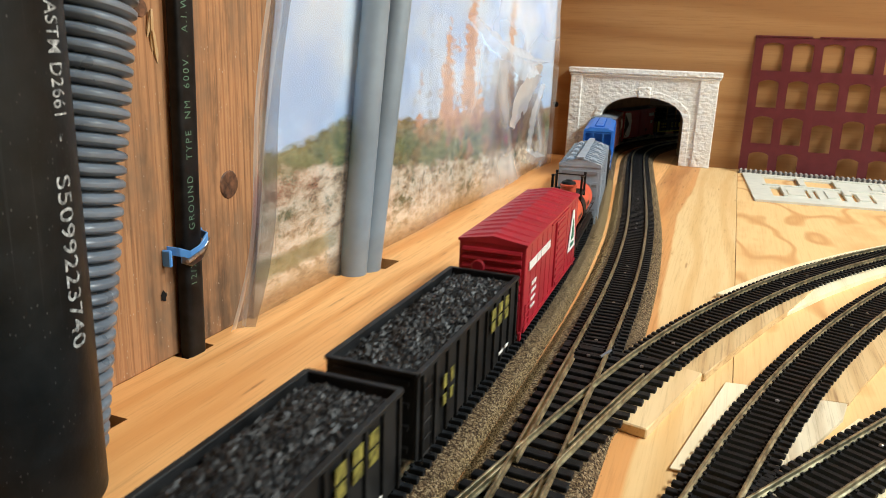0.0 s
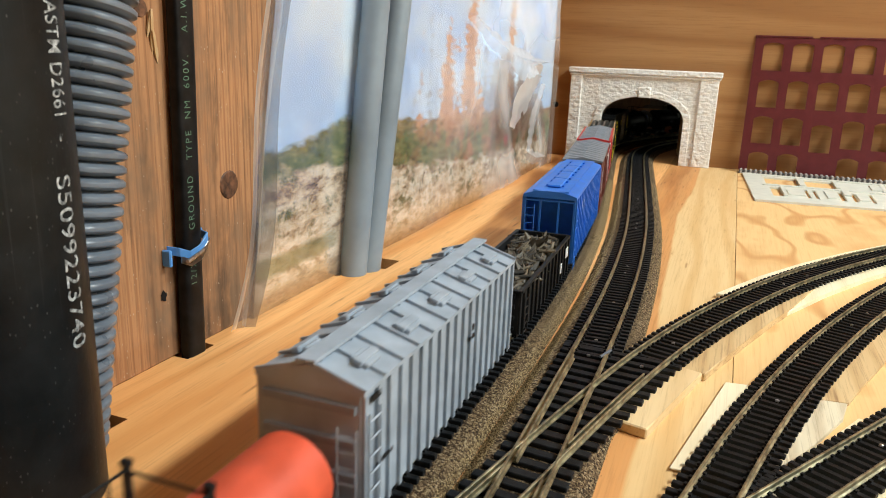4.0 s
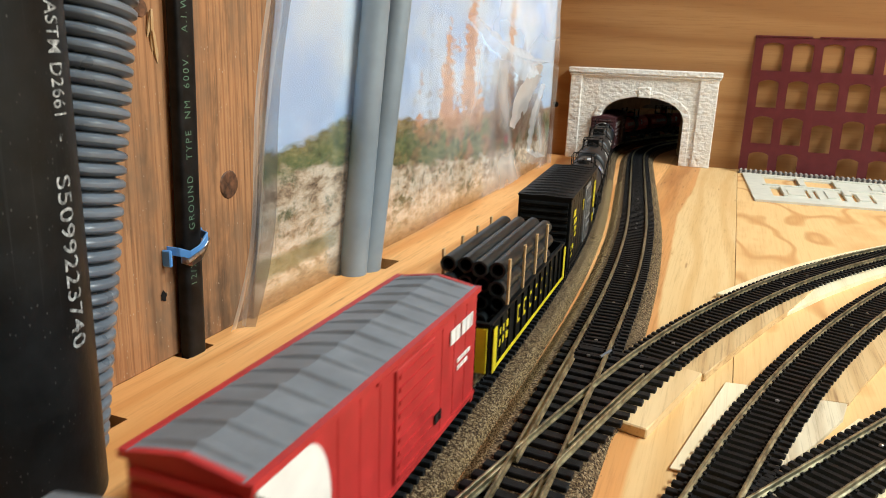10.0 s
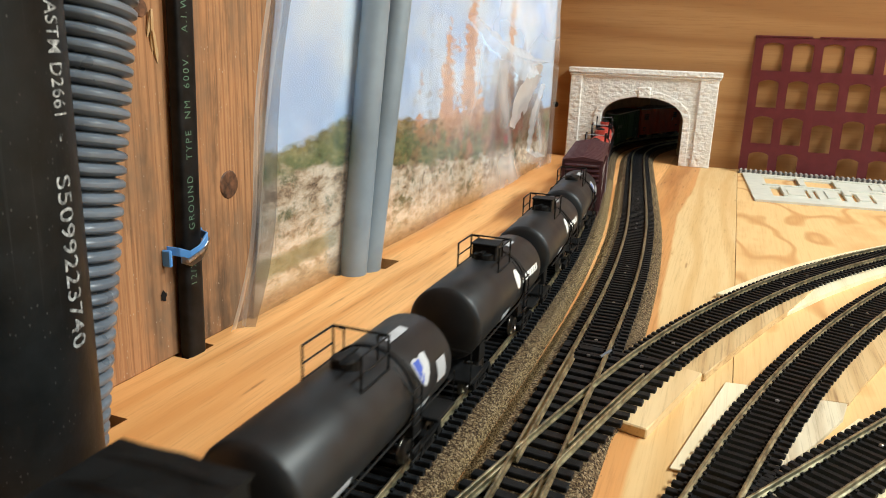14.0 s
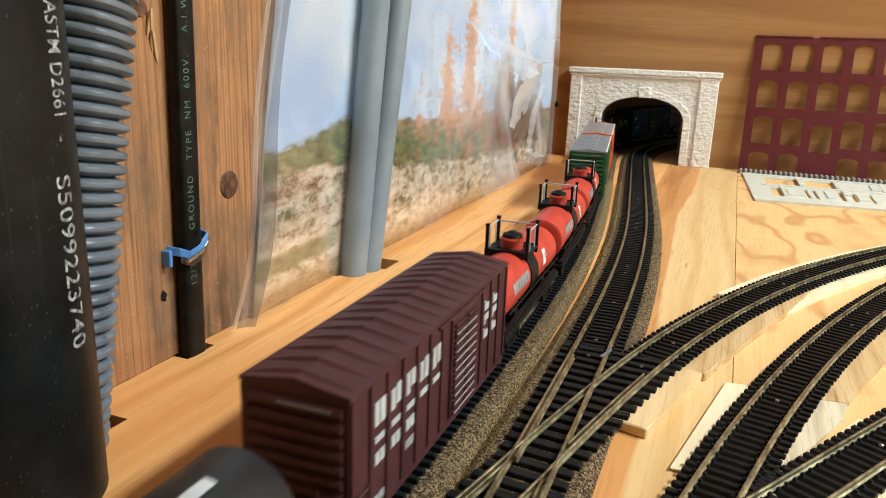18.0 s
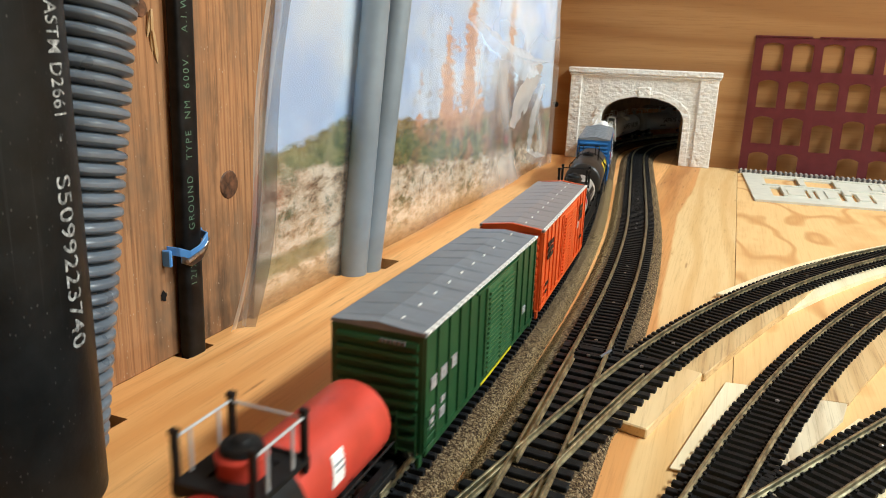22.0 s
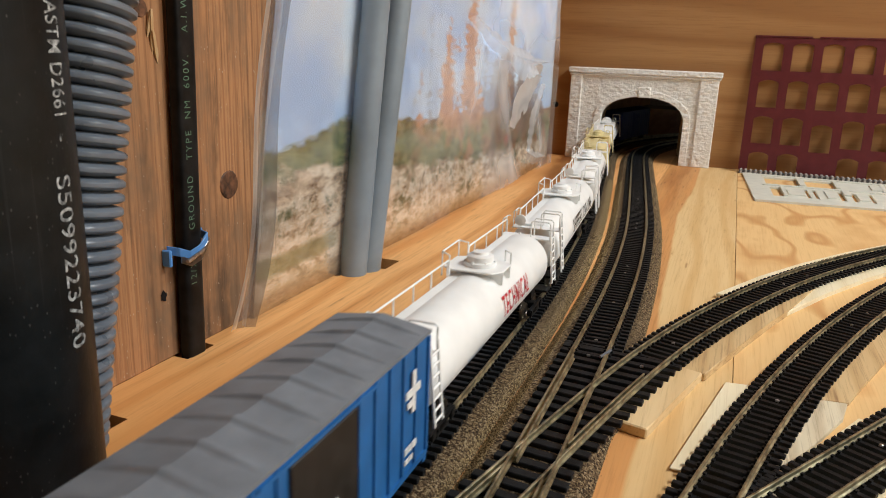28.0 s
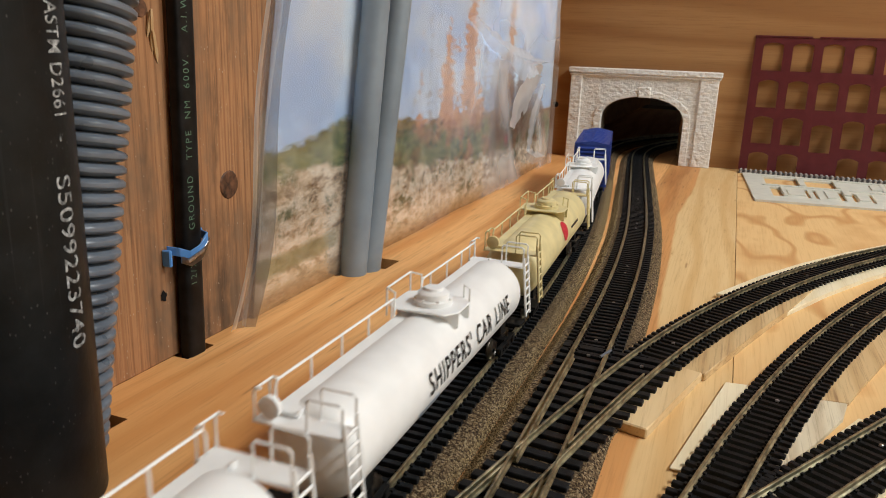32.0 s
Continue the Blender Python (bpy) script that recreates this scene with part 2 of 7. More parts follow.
def scuffed_black():
    """Black pipe plastic with dust specks, upright scratches and rubbed dull patches."""
    k = Nodes("abs_black")
    v = k.coord()
    base = k.ramp(k.noise(v, 60.0, 4, 0.6), (0.35, (0.0050, 0.0062, 0.0068)), (0.70, (0.0120, 0.0140, 0.0150)))
    scratch = k.noise(k.mapped((1, 1, 0.02)), 700.0, 2, 0.7)
    base = k.mix(k.math("MULTIPLY", k.math("SUBTRACT", scratch, 0.62, clamp=True), 3.0, clamp=True), base, (0.045, 0.048, 0.050))
    dots = k.voronoi(k.mapped((1, 1, 0.5)), 640.0, "Distance")
    where = k.math("MULTIPLY", k.math("SUBTRACT", k.noise(v, 70.0, 4, 0.7), 0.48, clamp=True), 5.0, clamp=True)
    base = k.mix(k.math("MULTIPLY", k.ramp(dots, (0.0, (1, 1, 1)), (0.09, (0.9, 0.9, 0.9)), (0.17, (0, 0, 0))), where), base, (0.12, 0.125, 0.12))
    k.set(Base_Color=base, Roughness=k.math("MULTIPLY_ADD", k.noise(v, 90.0, 3), 0.25, 0.30), Specular_IOR_Level=0.22)
    k.bump(k.noise(v, 500.0, 3), 0.6, 0.0001)


scuffed_black()


def granules(name, lo, hi, rough, scale):
    k = Nodes(name)
    g = k.t.nodes.new("ShaderNodeNewGeometry").outputs["Random Per Island"]
    c = k.ramp(g, (0.0, lo), (0.85, hi), (1.0, tuple(min(1, x * 1.6) for x in hi)))
    n = k.noise(k.coord(), scale, 4)
    k.set(Base_Color=k.mix(k.math("MULTIPLY", n, 0.6), c, lo), Roughness=rough, Specular_IOR_Level=0.6)
    k.bump(n, 0.5, 0.0003)


granules("coal", (0.005, 0.0052, 0.006), (0.016, 0.017, 0.019), 0.5, 900)
granules("scrap", (0.016, 0.013, 0.009), (0.155, 0.125, 0.082), 0.55, 500)


def cork_grain():
    k = Nodes("cork_crumb")
    g = k.t.nodes.new("ShaderNodeNewGeometry").outputs["Random Per Island"]
    c = k.ramp(g, (0.0, (0.012, 0.009, 0.007)), (0.25, (0.070, 0.046, 0.023)), (0.50, (0.235, 0.158, 0.076)), (0.78, (0.50, 0.365, 0.185)), (1.0, (0.72, 0.58, 0.34)))
    k.set(Base_Color=c, Roughness=0.9, Specular_IOR_Level=0.1)


cork_grain()


def poster():
    """The printed landscape: cliffs, brush, autumn poplars and a pale sky. y runs along the sheet, z up."""
    k = Nodes("landscape_print")
    v = k.coord()
    _, y, z = k.sep(v)

    def height(*stops):
        return k.math("MULTIPLY", k.ramp(y, *[(p, (h / 0.2,) * 3) for p, h in stops]), 0.2)

    def over(edge, ragged, soft=0.0025):
        m = k.math("SUBTRACT", k.math("ADD", z, ragged), edge)
        return k.math("MULTIPLY_ADD", m, 0.5 / soft, 0.5, clamp=True)

    def jag(scale, size, stretch=(1, 0.38, 1)):
        return k.math("MULTIPLY", k.math("SUBTRACT", k.noise(k.mapped(stretch), scale, 5, 0.62), 0.5), size)

    top = height((0.33, 0.092), (0.375, 0.093), (0.43, 0.1035), (0.51, 0.099), (0.565, 0.0925), (0.64, 0.094), (0.80, 0.088), (1.0, 0.080))
    rock = height((0.33, 0.077), (0.40, 0.077), (0.50, 0.066), (0.58, 0.0555), (0.65, 0.048), (0.80, 0.043), (1.0, 0.036))
    cloud = k.noise(k.mapped((1, 1, 1.8)), 9.0, 4, 0.55)
    sky = k.ramp(cloud, (0.38, (0.47, 0.67, 1.0)), (0.56, (0.66, 0.81, 1.0)), (0.70, (0.80, 0.90, 1.0)))
    # cliff: tan faces split by upright cracks, with dark hollows and some brush
    face = k.noise(k.mapped((1, 0.42, 1.0)), 130.0, 7, 0.70)
    slit = k.noise(k.mapped((1, 0.8, 0.40)), 120.0, 4, 0.6, 1.2)
    cliff = k.ramp(face, (0.30, (0.08, 0.050, 0.032)), (0.41, (0.36, 0.25, 0.16)), (0.48, (0.66, 0.52, 0.37)), (0.60, (0.88, 0.77, 0.62)))
    cliff = k.mix(k.ramp(slit, (0.30, (0.9, 0.9, 0.9)), (0.38, (0, 0, 0))), cliff, (0.10, 0.075, 0.05))
    tuft = k.noise(k.mapped((1, 0.6, 1)), 75.0, 6, 0.7)
    cliff = k.mix(k.math("MULTIPLY", k.math("SUBTRACT", tuft, 0.55, clamp=True), 9.0, clamp=True), cliff, (0.15, 0.155, 0.075))
    leafy = k.noise(k.mapped((1, 0.32, 1)), 190.0, 6, 0.75)
    green = k.ramp(leafy, (0.32, (0.035, 0.055, 0.020)), (0.48, (0.14, 0.18, 0.065)), (0.62, (0.30, 0.30, 0.12)), (0.76, (0.42, 0.36, 0.20)))
    rust = k.ramp(leafy, (0.32, (0.10, 0.05, 0.028)), (0.5, (0.38, 0.17, 0.07)), (0.7, (0.60, 0.36, 0.17)))
    drift = k.math("MULTIPLY_ADD", k.math("SUBTRACT", k.noise(v, 42.0, 3), 0.50), 9.0, 0.35, clamp=True)
    far = k.math("MULTIPLY", k.math("SUBTRACT", y, 0.47, clamp=True), 6.0, clamp=True)
    brush = k.mix(k.math("MULTIPLY", drift, far), green, rust)
    brush = k.mix(k.math("MULTIPLY", over(k.math("SUBTRACT", top, 0.006), jag(90.0, 0.016)), k.math("MULTIPLY_ADD", far, 0.6, 0.12)), brush, rust)
    c = k.mix(over(rock, jag(85.0, 0.034)), cliff, brush)
    # scree at the foot
    scree = k.ramp(leafy, (0.35, (0.30, 0.22, 0.13)), (0.55, (0.55, 0.43, 0.28)), (0.7, (0.66, 0.55, 0.40)))
    c = k.mix(over(0.012, jag(60.0, 0.016), 0.006), scree, c)
    # mossy grass at the low corner of the cliff
    moss = k.math("SUBTRACT", 0.0075, k.math("ABSOLUTE", k.math("SUBTRACT", k.math("ADD", z, jag(55.0, 0.012)), 0.0255)))
    moss = k.math("MULTIPLY", k.math("MULTIPLY", moss, 260.0, clamp=True), k.math("MULTIPLY", k.math("SUBTRACT", 0.43, y, clamp=True), 40.0, clamp=True))
    c = k.mix(k.math("MULTIPLY", moss, 0.8), c, k.ramp(leafy, (0.35, (0.07, 0.10, 0.04)), (0.6, (0.22, 0.25, 0.12)), (0.75, (0.45, 0.40, 0.28))))
    c = k.mix(over(top, jag(130.0, 0.016)), c, sky)
    # poplars: ragged upright crowns over thin trunks, some bare and grey
    leaf = k.noise(k.mapped((1, 0.30, 1)), 190.0, 6, 0.75)
    clump = k.noise(k.mapped((1, 0.34, 1)), 95.0, 4, 0.7)
    ragged = k.math("ADD", k.math("MULTIPLY", k.math("SUBTRACT", leaf, 0.5), 0.060), k.math("MULTIPLY", k.math("SUBTRACT", clump, 0.5), 0.055))
    orange = k.ramp(leaf, (0.32, (0.28, 0.13, 0.07)), (0.48, (0.62, 0.27, 0.12)), (0.62, (0.78, 0.42, 0.22)), (0.78, (0.80, 0.60, 0.44)))
    bare = k.ramp(leaf, (0.35, (0.22, 0.18, 0.17)), (0.6, (0.42, 0.36, 0.33)), (0.75, (0.52, 0.36, 0.26)))
    # the broad bare crown at 0.775 paints the darker, glare-free dome of the wrap
    for paint_c, amount, crowns in ((bare, 0.55, ((0.580, 0.008, 0.175), (0.596, 0.006, 0.20), (0.548, 0.010, 0.120), (0.725, 0.020, 0.165), (0.775, 0.062, 0.150), (0.87, 0.035, 0.165), (0.93, 0.040, 0.150))),
                                    (orange, 0.9, ((0.621, 0.027, 0.178), (0.677, 0.030, 0.250), (0.560, 0.018, 0.108), (0.645, 0.028, 0.110), (0.705, 0.026, 0.122), (0.812, 0.024, 0.26), (0.790, 0.030, 0.128)))):
        mask = None
        for cy, wide, tip in crowns:
            width = k.math("MULTIPLY", k.math("POWER", k.math("MULTIPLY", k.math("SUBTRACT", tip, z, clamp=True), 1.0 / (tip - 0.085), clamp=True), 0.55), wide)
            d = k.math("SUBTRACT", width, k.math("ABSOLUTE", k.math("SUBTRACT", y, cy)))
            mask = d if mask is None else k.math("MAXIMUM", mask, d)
        m = k.math("MULTIPLY", k.math("ADD", k.math("SUBTRACT", mask, 0.003), ragged), 110.0, clamp=True)
        m = k.math("MULTIPLY", m, over(0.084, jag(80.0, 0.02), 0.008))
        c = k.mix(k.math("MULTIPLY", m, amount), c, paint_c)
    # a dusky brown thicket at the far end
    dusk = k.ramp(leaf, (0.32, (0.060, 0.036, 0.028)), (0.50, (0.17, 0.10, 0.072)), (0.66, (0.30, 0.165, 0.095)), (0.80, (0.36, 0.30, 0.27)))
    mask = None
    for cy, wide, tip in ((0.800, 0.062, 0.152), (0.860, 0.045, 0.130), (0.930, 0.070, 0.100)):
        width = k.math("MULTIPLY", k.math("POWER", k.math("MULTIPLY", k.math("SUBTRACT", tip, z, clamp=True), 1.0 / (tip - 0.060), clamp=True), 0.40), wide)
        d = k.math("SUBTRACT", width, k.math("ABSOLUTE", k.math("SUBTRACT", y, cy)))
        mask = d if mask is None else k.math("MAXIMUM", mask, d)
    m = k.math("MULTIPLY", k.math("ADD", mask, k.math("MULTIPLY", ragged, 0.6)), 70.0, clamp=True)
    m = k.math("MULTIPLY", m, over(0.044, jag(50.0, 0.03), 0.014))
    c = k.mix(k.math("MULTIPLY", m, 0.82), c, dusk)
    # one red bush
    bush = k.math("SUBTRACT", 0.016, k.math("SQRT", k.math("ADD", k.math("POWER", k.math("SUBTRACT", y, 0.812), 2.0), k.math("POWER", k.math("MULTIPLY", k.math("SUBTRACT", z, 0.053), 2.0), 2.0))))
    c = k.mix(k.math("MULTIPLY", k.math("ADD", bush, jag(120.0, 0.03)), 60.0, clamp=True), c, (0.42, 0.05, 0.075))
    k.set(Base_Color=c, Roughness=0.55, Specular_IOR_Level=0.2)
    return k.m


poster()


def film_sheet(name, glare, rough, haze, end_glare, clear=0.93):
    k = Nodes(name)
    tr = k.t.nodes.new("ShaderNodeBsdfTransparent")
    tr.inputs[0].default_value = (clear, clear, clear, 1)
    gl = k.t.nodes.new("ShaderNodeBsdfGlossy")
    gl.inputs["Roughness"].default_value = rough
    gl.inputs["Color"].default_value = (1, 1, 1, 1)
    fr = k.t.nodes.new("ShaderNodeFresnel")
    fr.inputs[0].default_value = 1.5
    b = k.t.nodes.new("ShaderNodeBump")
    b.inputs["Strength"].default_value, b.inputs["Distance"].default_value = 0.4, 0.002
    k.put(b.inputs["Height"], k.noise(k.coord(), 24.0, 3))
    k.put(gl.inputs["Normal"], b.outputs[0])
    mx = k.t.nodes.new("ShaderNodeMixShader")
    k.put(mx.inputs[0], k.math("MULTIPLY", fr.outputs[0], glare, clamp=True))
    k.t.links.new(tr.outputs[0], mx.inputs[1])
    k.t.links.new(gl.outputs[0], mx.inputs[2])
    df = k.t.nodes.new("ShaderNodeBsdfDiffuse")
    df.inputs[0].default_value = (0.8, 0.8, 0.82, 1)
    mh = k.t.nodes.new("ShaderNodeMixShader")
    # glare painted as white creases and patches, more so towards the free end
    _, y, z = k.sep(k.coord())
    fold = k.noise(k.mapped((1, 0.6, 0.5), (0.5, 0, 0)), 9.0, 2, 0.4, 0.5)
    crease = k.math("SUBTRACT", 1.0, k.math("MULTIPLY", k.math("ABSOLUTE", k.math("SUBTRACT", fold, 0.5)), 14.0), clamp=True)
    patch = k.math("MULTIPLY", k.math("SUBTRACT", k.noise(k.mapped((1, 0.7, 0.7), (-0.5, 0, 0)), 10.0, 2), 0.50, clamp=True), 9.0, clamp=True)
    free = k.math("MULTIPLY", k.math("SUBTRACT", y, 0.52, clamp=True), end_glare, clamp=True)
    if end_glare:
        # pale reflection over the loose upper corner, painted as haze
        corner = k.math("MULTIPLY", k.math("MULTIPLY", k.math("SUBTRACT", y, 0.70, clamp=True), 9.0, clamp=True), k.math("MULTIPLY", k.math("SUBTRACT", z, k.math("MULTIPLY_ADD", fold, 0.05, 0.118)), 22.0, clamp=True))
        haze = k.math("MULTIPLY_ADD", corner, 0.34, haze)
    k.put(mh.inputs[0], k.math("ADD", haze, k.math("MULTIPLY", free, k.math("MULTIPLY_ADD", crease, 0.30, k.math("MULTIPLY", patch, 0.42))), clamp=True))
    k.t.links.new(mx.outputs[0], mh.inputs[1])
    k.t.links.new(df.outputs[0], mh.inputs[2])
    k.t.links.new(mh.outputs[0], k.out.inputs[0])


film_sheet("clear_film", 0.30, 0.2, 0.015, 2.4)
film_sheet("glare_film", 0.9, 0.3, 0.30, 0.0)
film_sheet("milky_film", 0.6, 0.3, 0.06, 0.0, 0.56)
tube = Nodes("lit_tube")
tube.set(Base_Color=(0.9, 0.9, 0.9, 1), Emission_Color=(1.0, 0.88, 0.72, 1), Emission_Strength=3.0)

# ---- mesh helpers
def box(bm, x0, x1, y0, y1, z0, z1, m=None):
    v = [bm.verts.new((x, y, z)) for z in (z0, z1) for y in (y0, y1) for x in (x0, x1)]
    for f in ((0, 2, 3, 1), (4, 5, 7, 6), (0, 1, 5, 4), (1, 3, 7, 5), (3, 2, 6, 7), (2, 0, 4, 6)):
        bm.faces.new([v[i] for i in f])
    if m is not None:
        bmesh.ops.transform(bm, matrix=m, verts=v)
    return v


def rod(bm, a, b, r, seg=8, r2=None, cap=True):
    a, b = Vector(a), Vector(b)
    m = Matrix.Translation((a + b) / 2) @ (b - a).to_track_quat("Z", "Y").to_matrix().to_4x4()
    return bmesh.ops.create_cone(bm, cap_ends=cap, segments=seg, radius1=r, radius2=r if r2 is None else r2, depth=(b - a).length, matrix=m)["verts"]


def ring_skin(bm, rings, close=True, caps=True):
    """Skins equal rings of points; returns nothing."""
    vs = [[bm.verts.new(p) for p in r] for r in rings]
    n = len(vs[0])
    for a, b in zip(vs, vs[1:]):
        for i in range(n if close else n - 1):
            j = (i + 1) % n
            bm.faces.new((a[i], a[j], b[j], b[i]))
    if caps:
        bm.faces.new(list(reversed(vs[0])))
        bm.faces.new(vs[-1])


def turned(bm, prof, axis="y", seg=24, centre=(0, 0, 0), caps=True):
    """A body of revolution: prof is (along, radius)."""
    c = Vector(centre)
    rings = []
    for a, r in prof:
        ring = []
        for i in range(seg):
            t = 2 * math.pi * i / seg
            u, w = r * math.cos(t), r * math.sin(t)
            ring.append(c + Vector({"y": (u, a, w), "z": (u, w, a), "x": (a, u, w)}[axis]))
        rings.append(ring)
    ring_skin(bm, rings, caps=caps)


def pipe_run(bm, pts, r, seg=8):
    """A round bar bent along points."""
    pts = [Vector(p) for p in pts]
    rings = []
    for i, p in enumerate(pts):
        d = (pts[min(i + 1, len(pts) - 1)] - pts[max(i - 1, 0)]).normalized()
        q = d.to_track_quat("Z", "Y")
        rings.append([p + q @ Vector((r * math.cos(2 * math.pi * k / seg), r * math.sin(2 * math.pi * k / seg), 0)) for k in range(seg)])
    ring_skin(bm, rings)


def mesh_of(name, bm, mat, bevel=0.0, smooth=False):
    if bevel:
        bmesh.ops.bevel(bm, geom=bm.edges[:], offset=bevel, segments=1, affect="EDGES", clamp_overlap=True)
    bmesh.ops.recalc_face_normals(bm, faces=bm.faces[:])
    me = bpy.data.meshes.new(name)
    bm.to_mesh(me)
    bm.free()
    if smooth:
        for p in me.polygons:
            p.use_smooth = True
        me.set_sharp_from_angle(angle=radians(38))
    me.materials.append(MATS[mat])
    return me


def part(name, bm, mat, parent=None, label="", bevel=0.0, smooth=False):
    ob = new(name, mesh_of(name, bm, mat, bevel, smooth))
    ob.parent = parent
    if label:
        ob["label"] = label
    return ob


def shared(name, me, parent, m=None, label=""):
    ob = new(name, me)
    ob.parent = parent
    if m is not None:
        ob.matrix_basis = m
    if label:
        ob["label"] = label
    return ob


def thing(name, label, category, group="", kind="", m=None):
    ob = new(name)
    ob.empty_display_size = 0.02
    if m is not None:
        ob.matrix_basis = m
    return tagged(ob, label, category, group, kind)


def slab(bm, outline, z0, z1):
    """A flat board cut to an outline."""
    lo = [bm.verts.new((x, y, z0)) for x, y in outline]
    hi = [bm.verts.new((x, y, z1)) for x, y in outline]
    bm.faces.new(list(reversed(lo)))
    bm.faces.new(hi)
    for i in range(len(lo)):
        j = (i + 1) % len(lo)
        bm.faces.new((lo[i], lo[j], hi[j], hi[i]))


# ---- track lines: heading 0 runs along +y, positive turns right
class Line:
    def __init__(self, x, y, heading, s0, s1, turns, s_ref=0.0, step=0.005):
        s = np.arange(s0, s1 + step, step)
        k = np.zeros_like(s)
        for a, b, t in turns:
            k[(s >= a) & (s < b)] += t / (b - a)
        k = np.convolve(np.pad(k, 12, mode="edge"), np.ones(25) / 25, mode="valid")
        h = np.cumsum(k) * step
        i = int(np.argmin(abs(s - s_ref)))
        h = h - h[i] + heading
        px, py = np.cumsum(np.sin(h)) * step, np.cumsum(np.cos(h)) * step
        self.s, self.x, self.y, self.h = s, px - px[i] + x, py - py[i] + y, h

    def at(self, s, lat=0.0, z=0.0):
        h = float(np.interp(s, self.s, self.h))
        x, y = float(np.interp(s, self.s, self.x)), float(np.interp(s, self.s, self.y))
        return Vector((x + lat * math.cos(h), y - lat * math.sin(h), z))

    def heading(self, s):
        return float(np.interp(s, self.s, self.h))


TRAIN = Line(-0.10007, 0.010, 0.0, -5.2, 6.4, [(0.3044, 0.7174, -0.1262), (1.12, 2.05, 1.697)])
INNER = Line(-0.0511, 0.0, 0.0, -1.2, 3.2, [(0.36, 0.72, -0.1222), (1.12, 1.98, 1.693)])
BRANCH = Line(-0.0505, 0.239, radians(12.8), -0.16, 1.3, [(0.06, 0.46, 0.41), (0.46, 1.3, 0.9)])
SIDING = Line(0.0094, 0.240, radians(13.2), -0.6, 1.0, [(0.0, 1.0, 0.72)])
SPUR = Line(0.0354, 0.252, radians(31.8), -0.02, 0.9, [(0.1, 0.9, 0.5)])


def sweep(bm, line, s0, s1, step, prof, close=True, caps=True):
    n = max(1, int(round((s1 - s0) / step)))
    ring_skin(bm, [[line.at(s0 + (s1 - s0) * i / n, a, z) for a, z in prof] for i in range(n + 1)], close, caps)

# ---- room and benchwork
def simple(name, mat, spans, label, category="", kind="structure", bevel=0.0):
    bm = bmesh.new()
    for s in spans:
        box(bm, *s)
    ob = part(name, bm, mat, None, "", bevel)
    return tagged(ob, label, category or name.split("_")[0], "", kind)


BACK = 1.122          # front of the plywood back wall
LEFT = -0.240         # face of the left wall boards
simple("floor", "concrete", [(-0.5, 6.6, -6.2, 2.6, -1.0, -0.95)], "bare grey concrete floor under the layout")
simple("ceiling", "room_paint", [(-0.5, 6.6, -6.2, 2.6, 1.32, 1.36)], "plain off-white painted ceiling")
simple("wall_south", "room_paint", [(-0.5, 6.6, -6.25, -6.2, -0.95, 1.32)], "plain painted wall at the end of the room")
simple("wall_east", "room_paint", [(6.6, 6.65, -6.2, 2.6, -0.95, 1.32)], "plain painted wall at the end of the room")
simple("wall_far", "room_paint", [(-0.5, 6.6, 2.6, 2.65, -0.95, 1.32)], "plain wall behind the hidden tracks")
simple("wall_west", "wall_ply", [(-0.30, -0.262, -6.2, 2.6, -0.95, 1.32)], "brown plywood sheathing behind the wall studs")

# the pine board that carries the two main tracks, notched where tubes and cable go down
bm = bmesh.new()
slab(bm, [(0.0165, -5.3), (0.0165, BACK + 1.2), (-0.262, BACK + 1.2), (-0.262, 0.472), (-0.2130, 0.472), (-0.2130, 0.4480), (-0.2340, 0.4480), (-0.2340, 0.418), (-0.262, 0.418),
          (-0.262, 0.2875), (-0.2325, 0.2865), (-0.2325, 0.2665), (-0.262, 0.2665), (-0.262, 0.2085), (-0.2145, 0.2085), (-0.2150, 0.1945), (-0.2085, 0.1860), (-0.2085, 0.16), (-0.262, 0.16), (-0.262, -5.3)], -0.019, 0.0)
tagged(part("ground", bm, "pine_board"), "orange-tinted pine board carrying the main tracks", "board", "", "structure")
bm = bmesh.new()
slab(bm, [(0.0169, -3.0), (1.6, -3.0), (1.6, BACK), (0.0169, BACK)], -0.018, 0.0002)
tagged(part("plywood_deck", bm, "plywood"), "yellow plywood deck with wavy cathedral grain", "board", "", "structure")
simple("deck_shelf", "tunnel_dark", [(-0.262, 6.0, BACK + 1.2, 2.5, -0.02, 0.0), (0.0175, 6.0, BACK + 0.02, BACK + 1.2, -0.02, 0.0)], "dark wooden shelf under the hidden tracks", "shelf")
simple("bench_frame", "tunnel_dark", [(-0.25, 1.6, y, y + 0.04, -0.95, -0.02) for y in (-2.8, -1.2, 0.5, 1.05)], "wooden trestles under the benchwork", "trestle")

# back wall with the tunnel mouth cut through
MX0, MX1, MZ = -0.186, -0.058, 0.100
simple("wall_back", "wall_ply", [(-0.262, MX0, BACK, BACK + 0.012, 0, 0.62), (MX1, 6.0, BACK, BACK + 0.012, 0, 0.62), (MX0, MX1, BACK, BACK + 0.012, MZ, 0.62)],
       "brown plywood back wall with horizontal grain", "wall")
# unseen lid, added to shut light out of the tunnel space
simple("tunnel_roof", "tunnel_dark", [(-0.262, 1.0, BACK + 0.012, 2.5, 0.24, 0.25)], "added unseen dark board that keeps the hidden tracks dim", "board")
simple("tunnel_brace", "wall_ply", [(-0.075, -0.045, BACK + 0.10, BACK + 0.125, 0.0, 0.24), (-0.262, 0.6, BACK + 0.46, BACK + 0.475, 0.16, 0.24)], "wooden braces inside the tunnel", "brace", "", 0.001)
bm = bmesh.new()
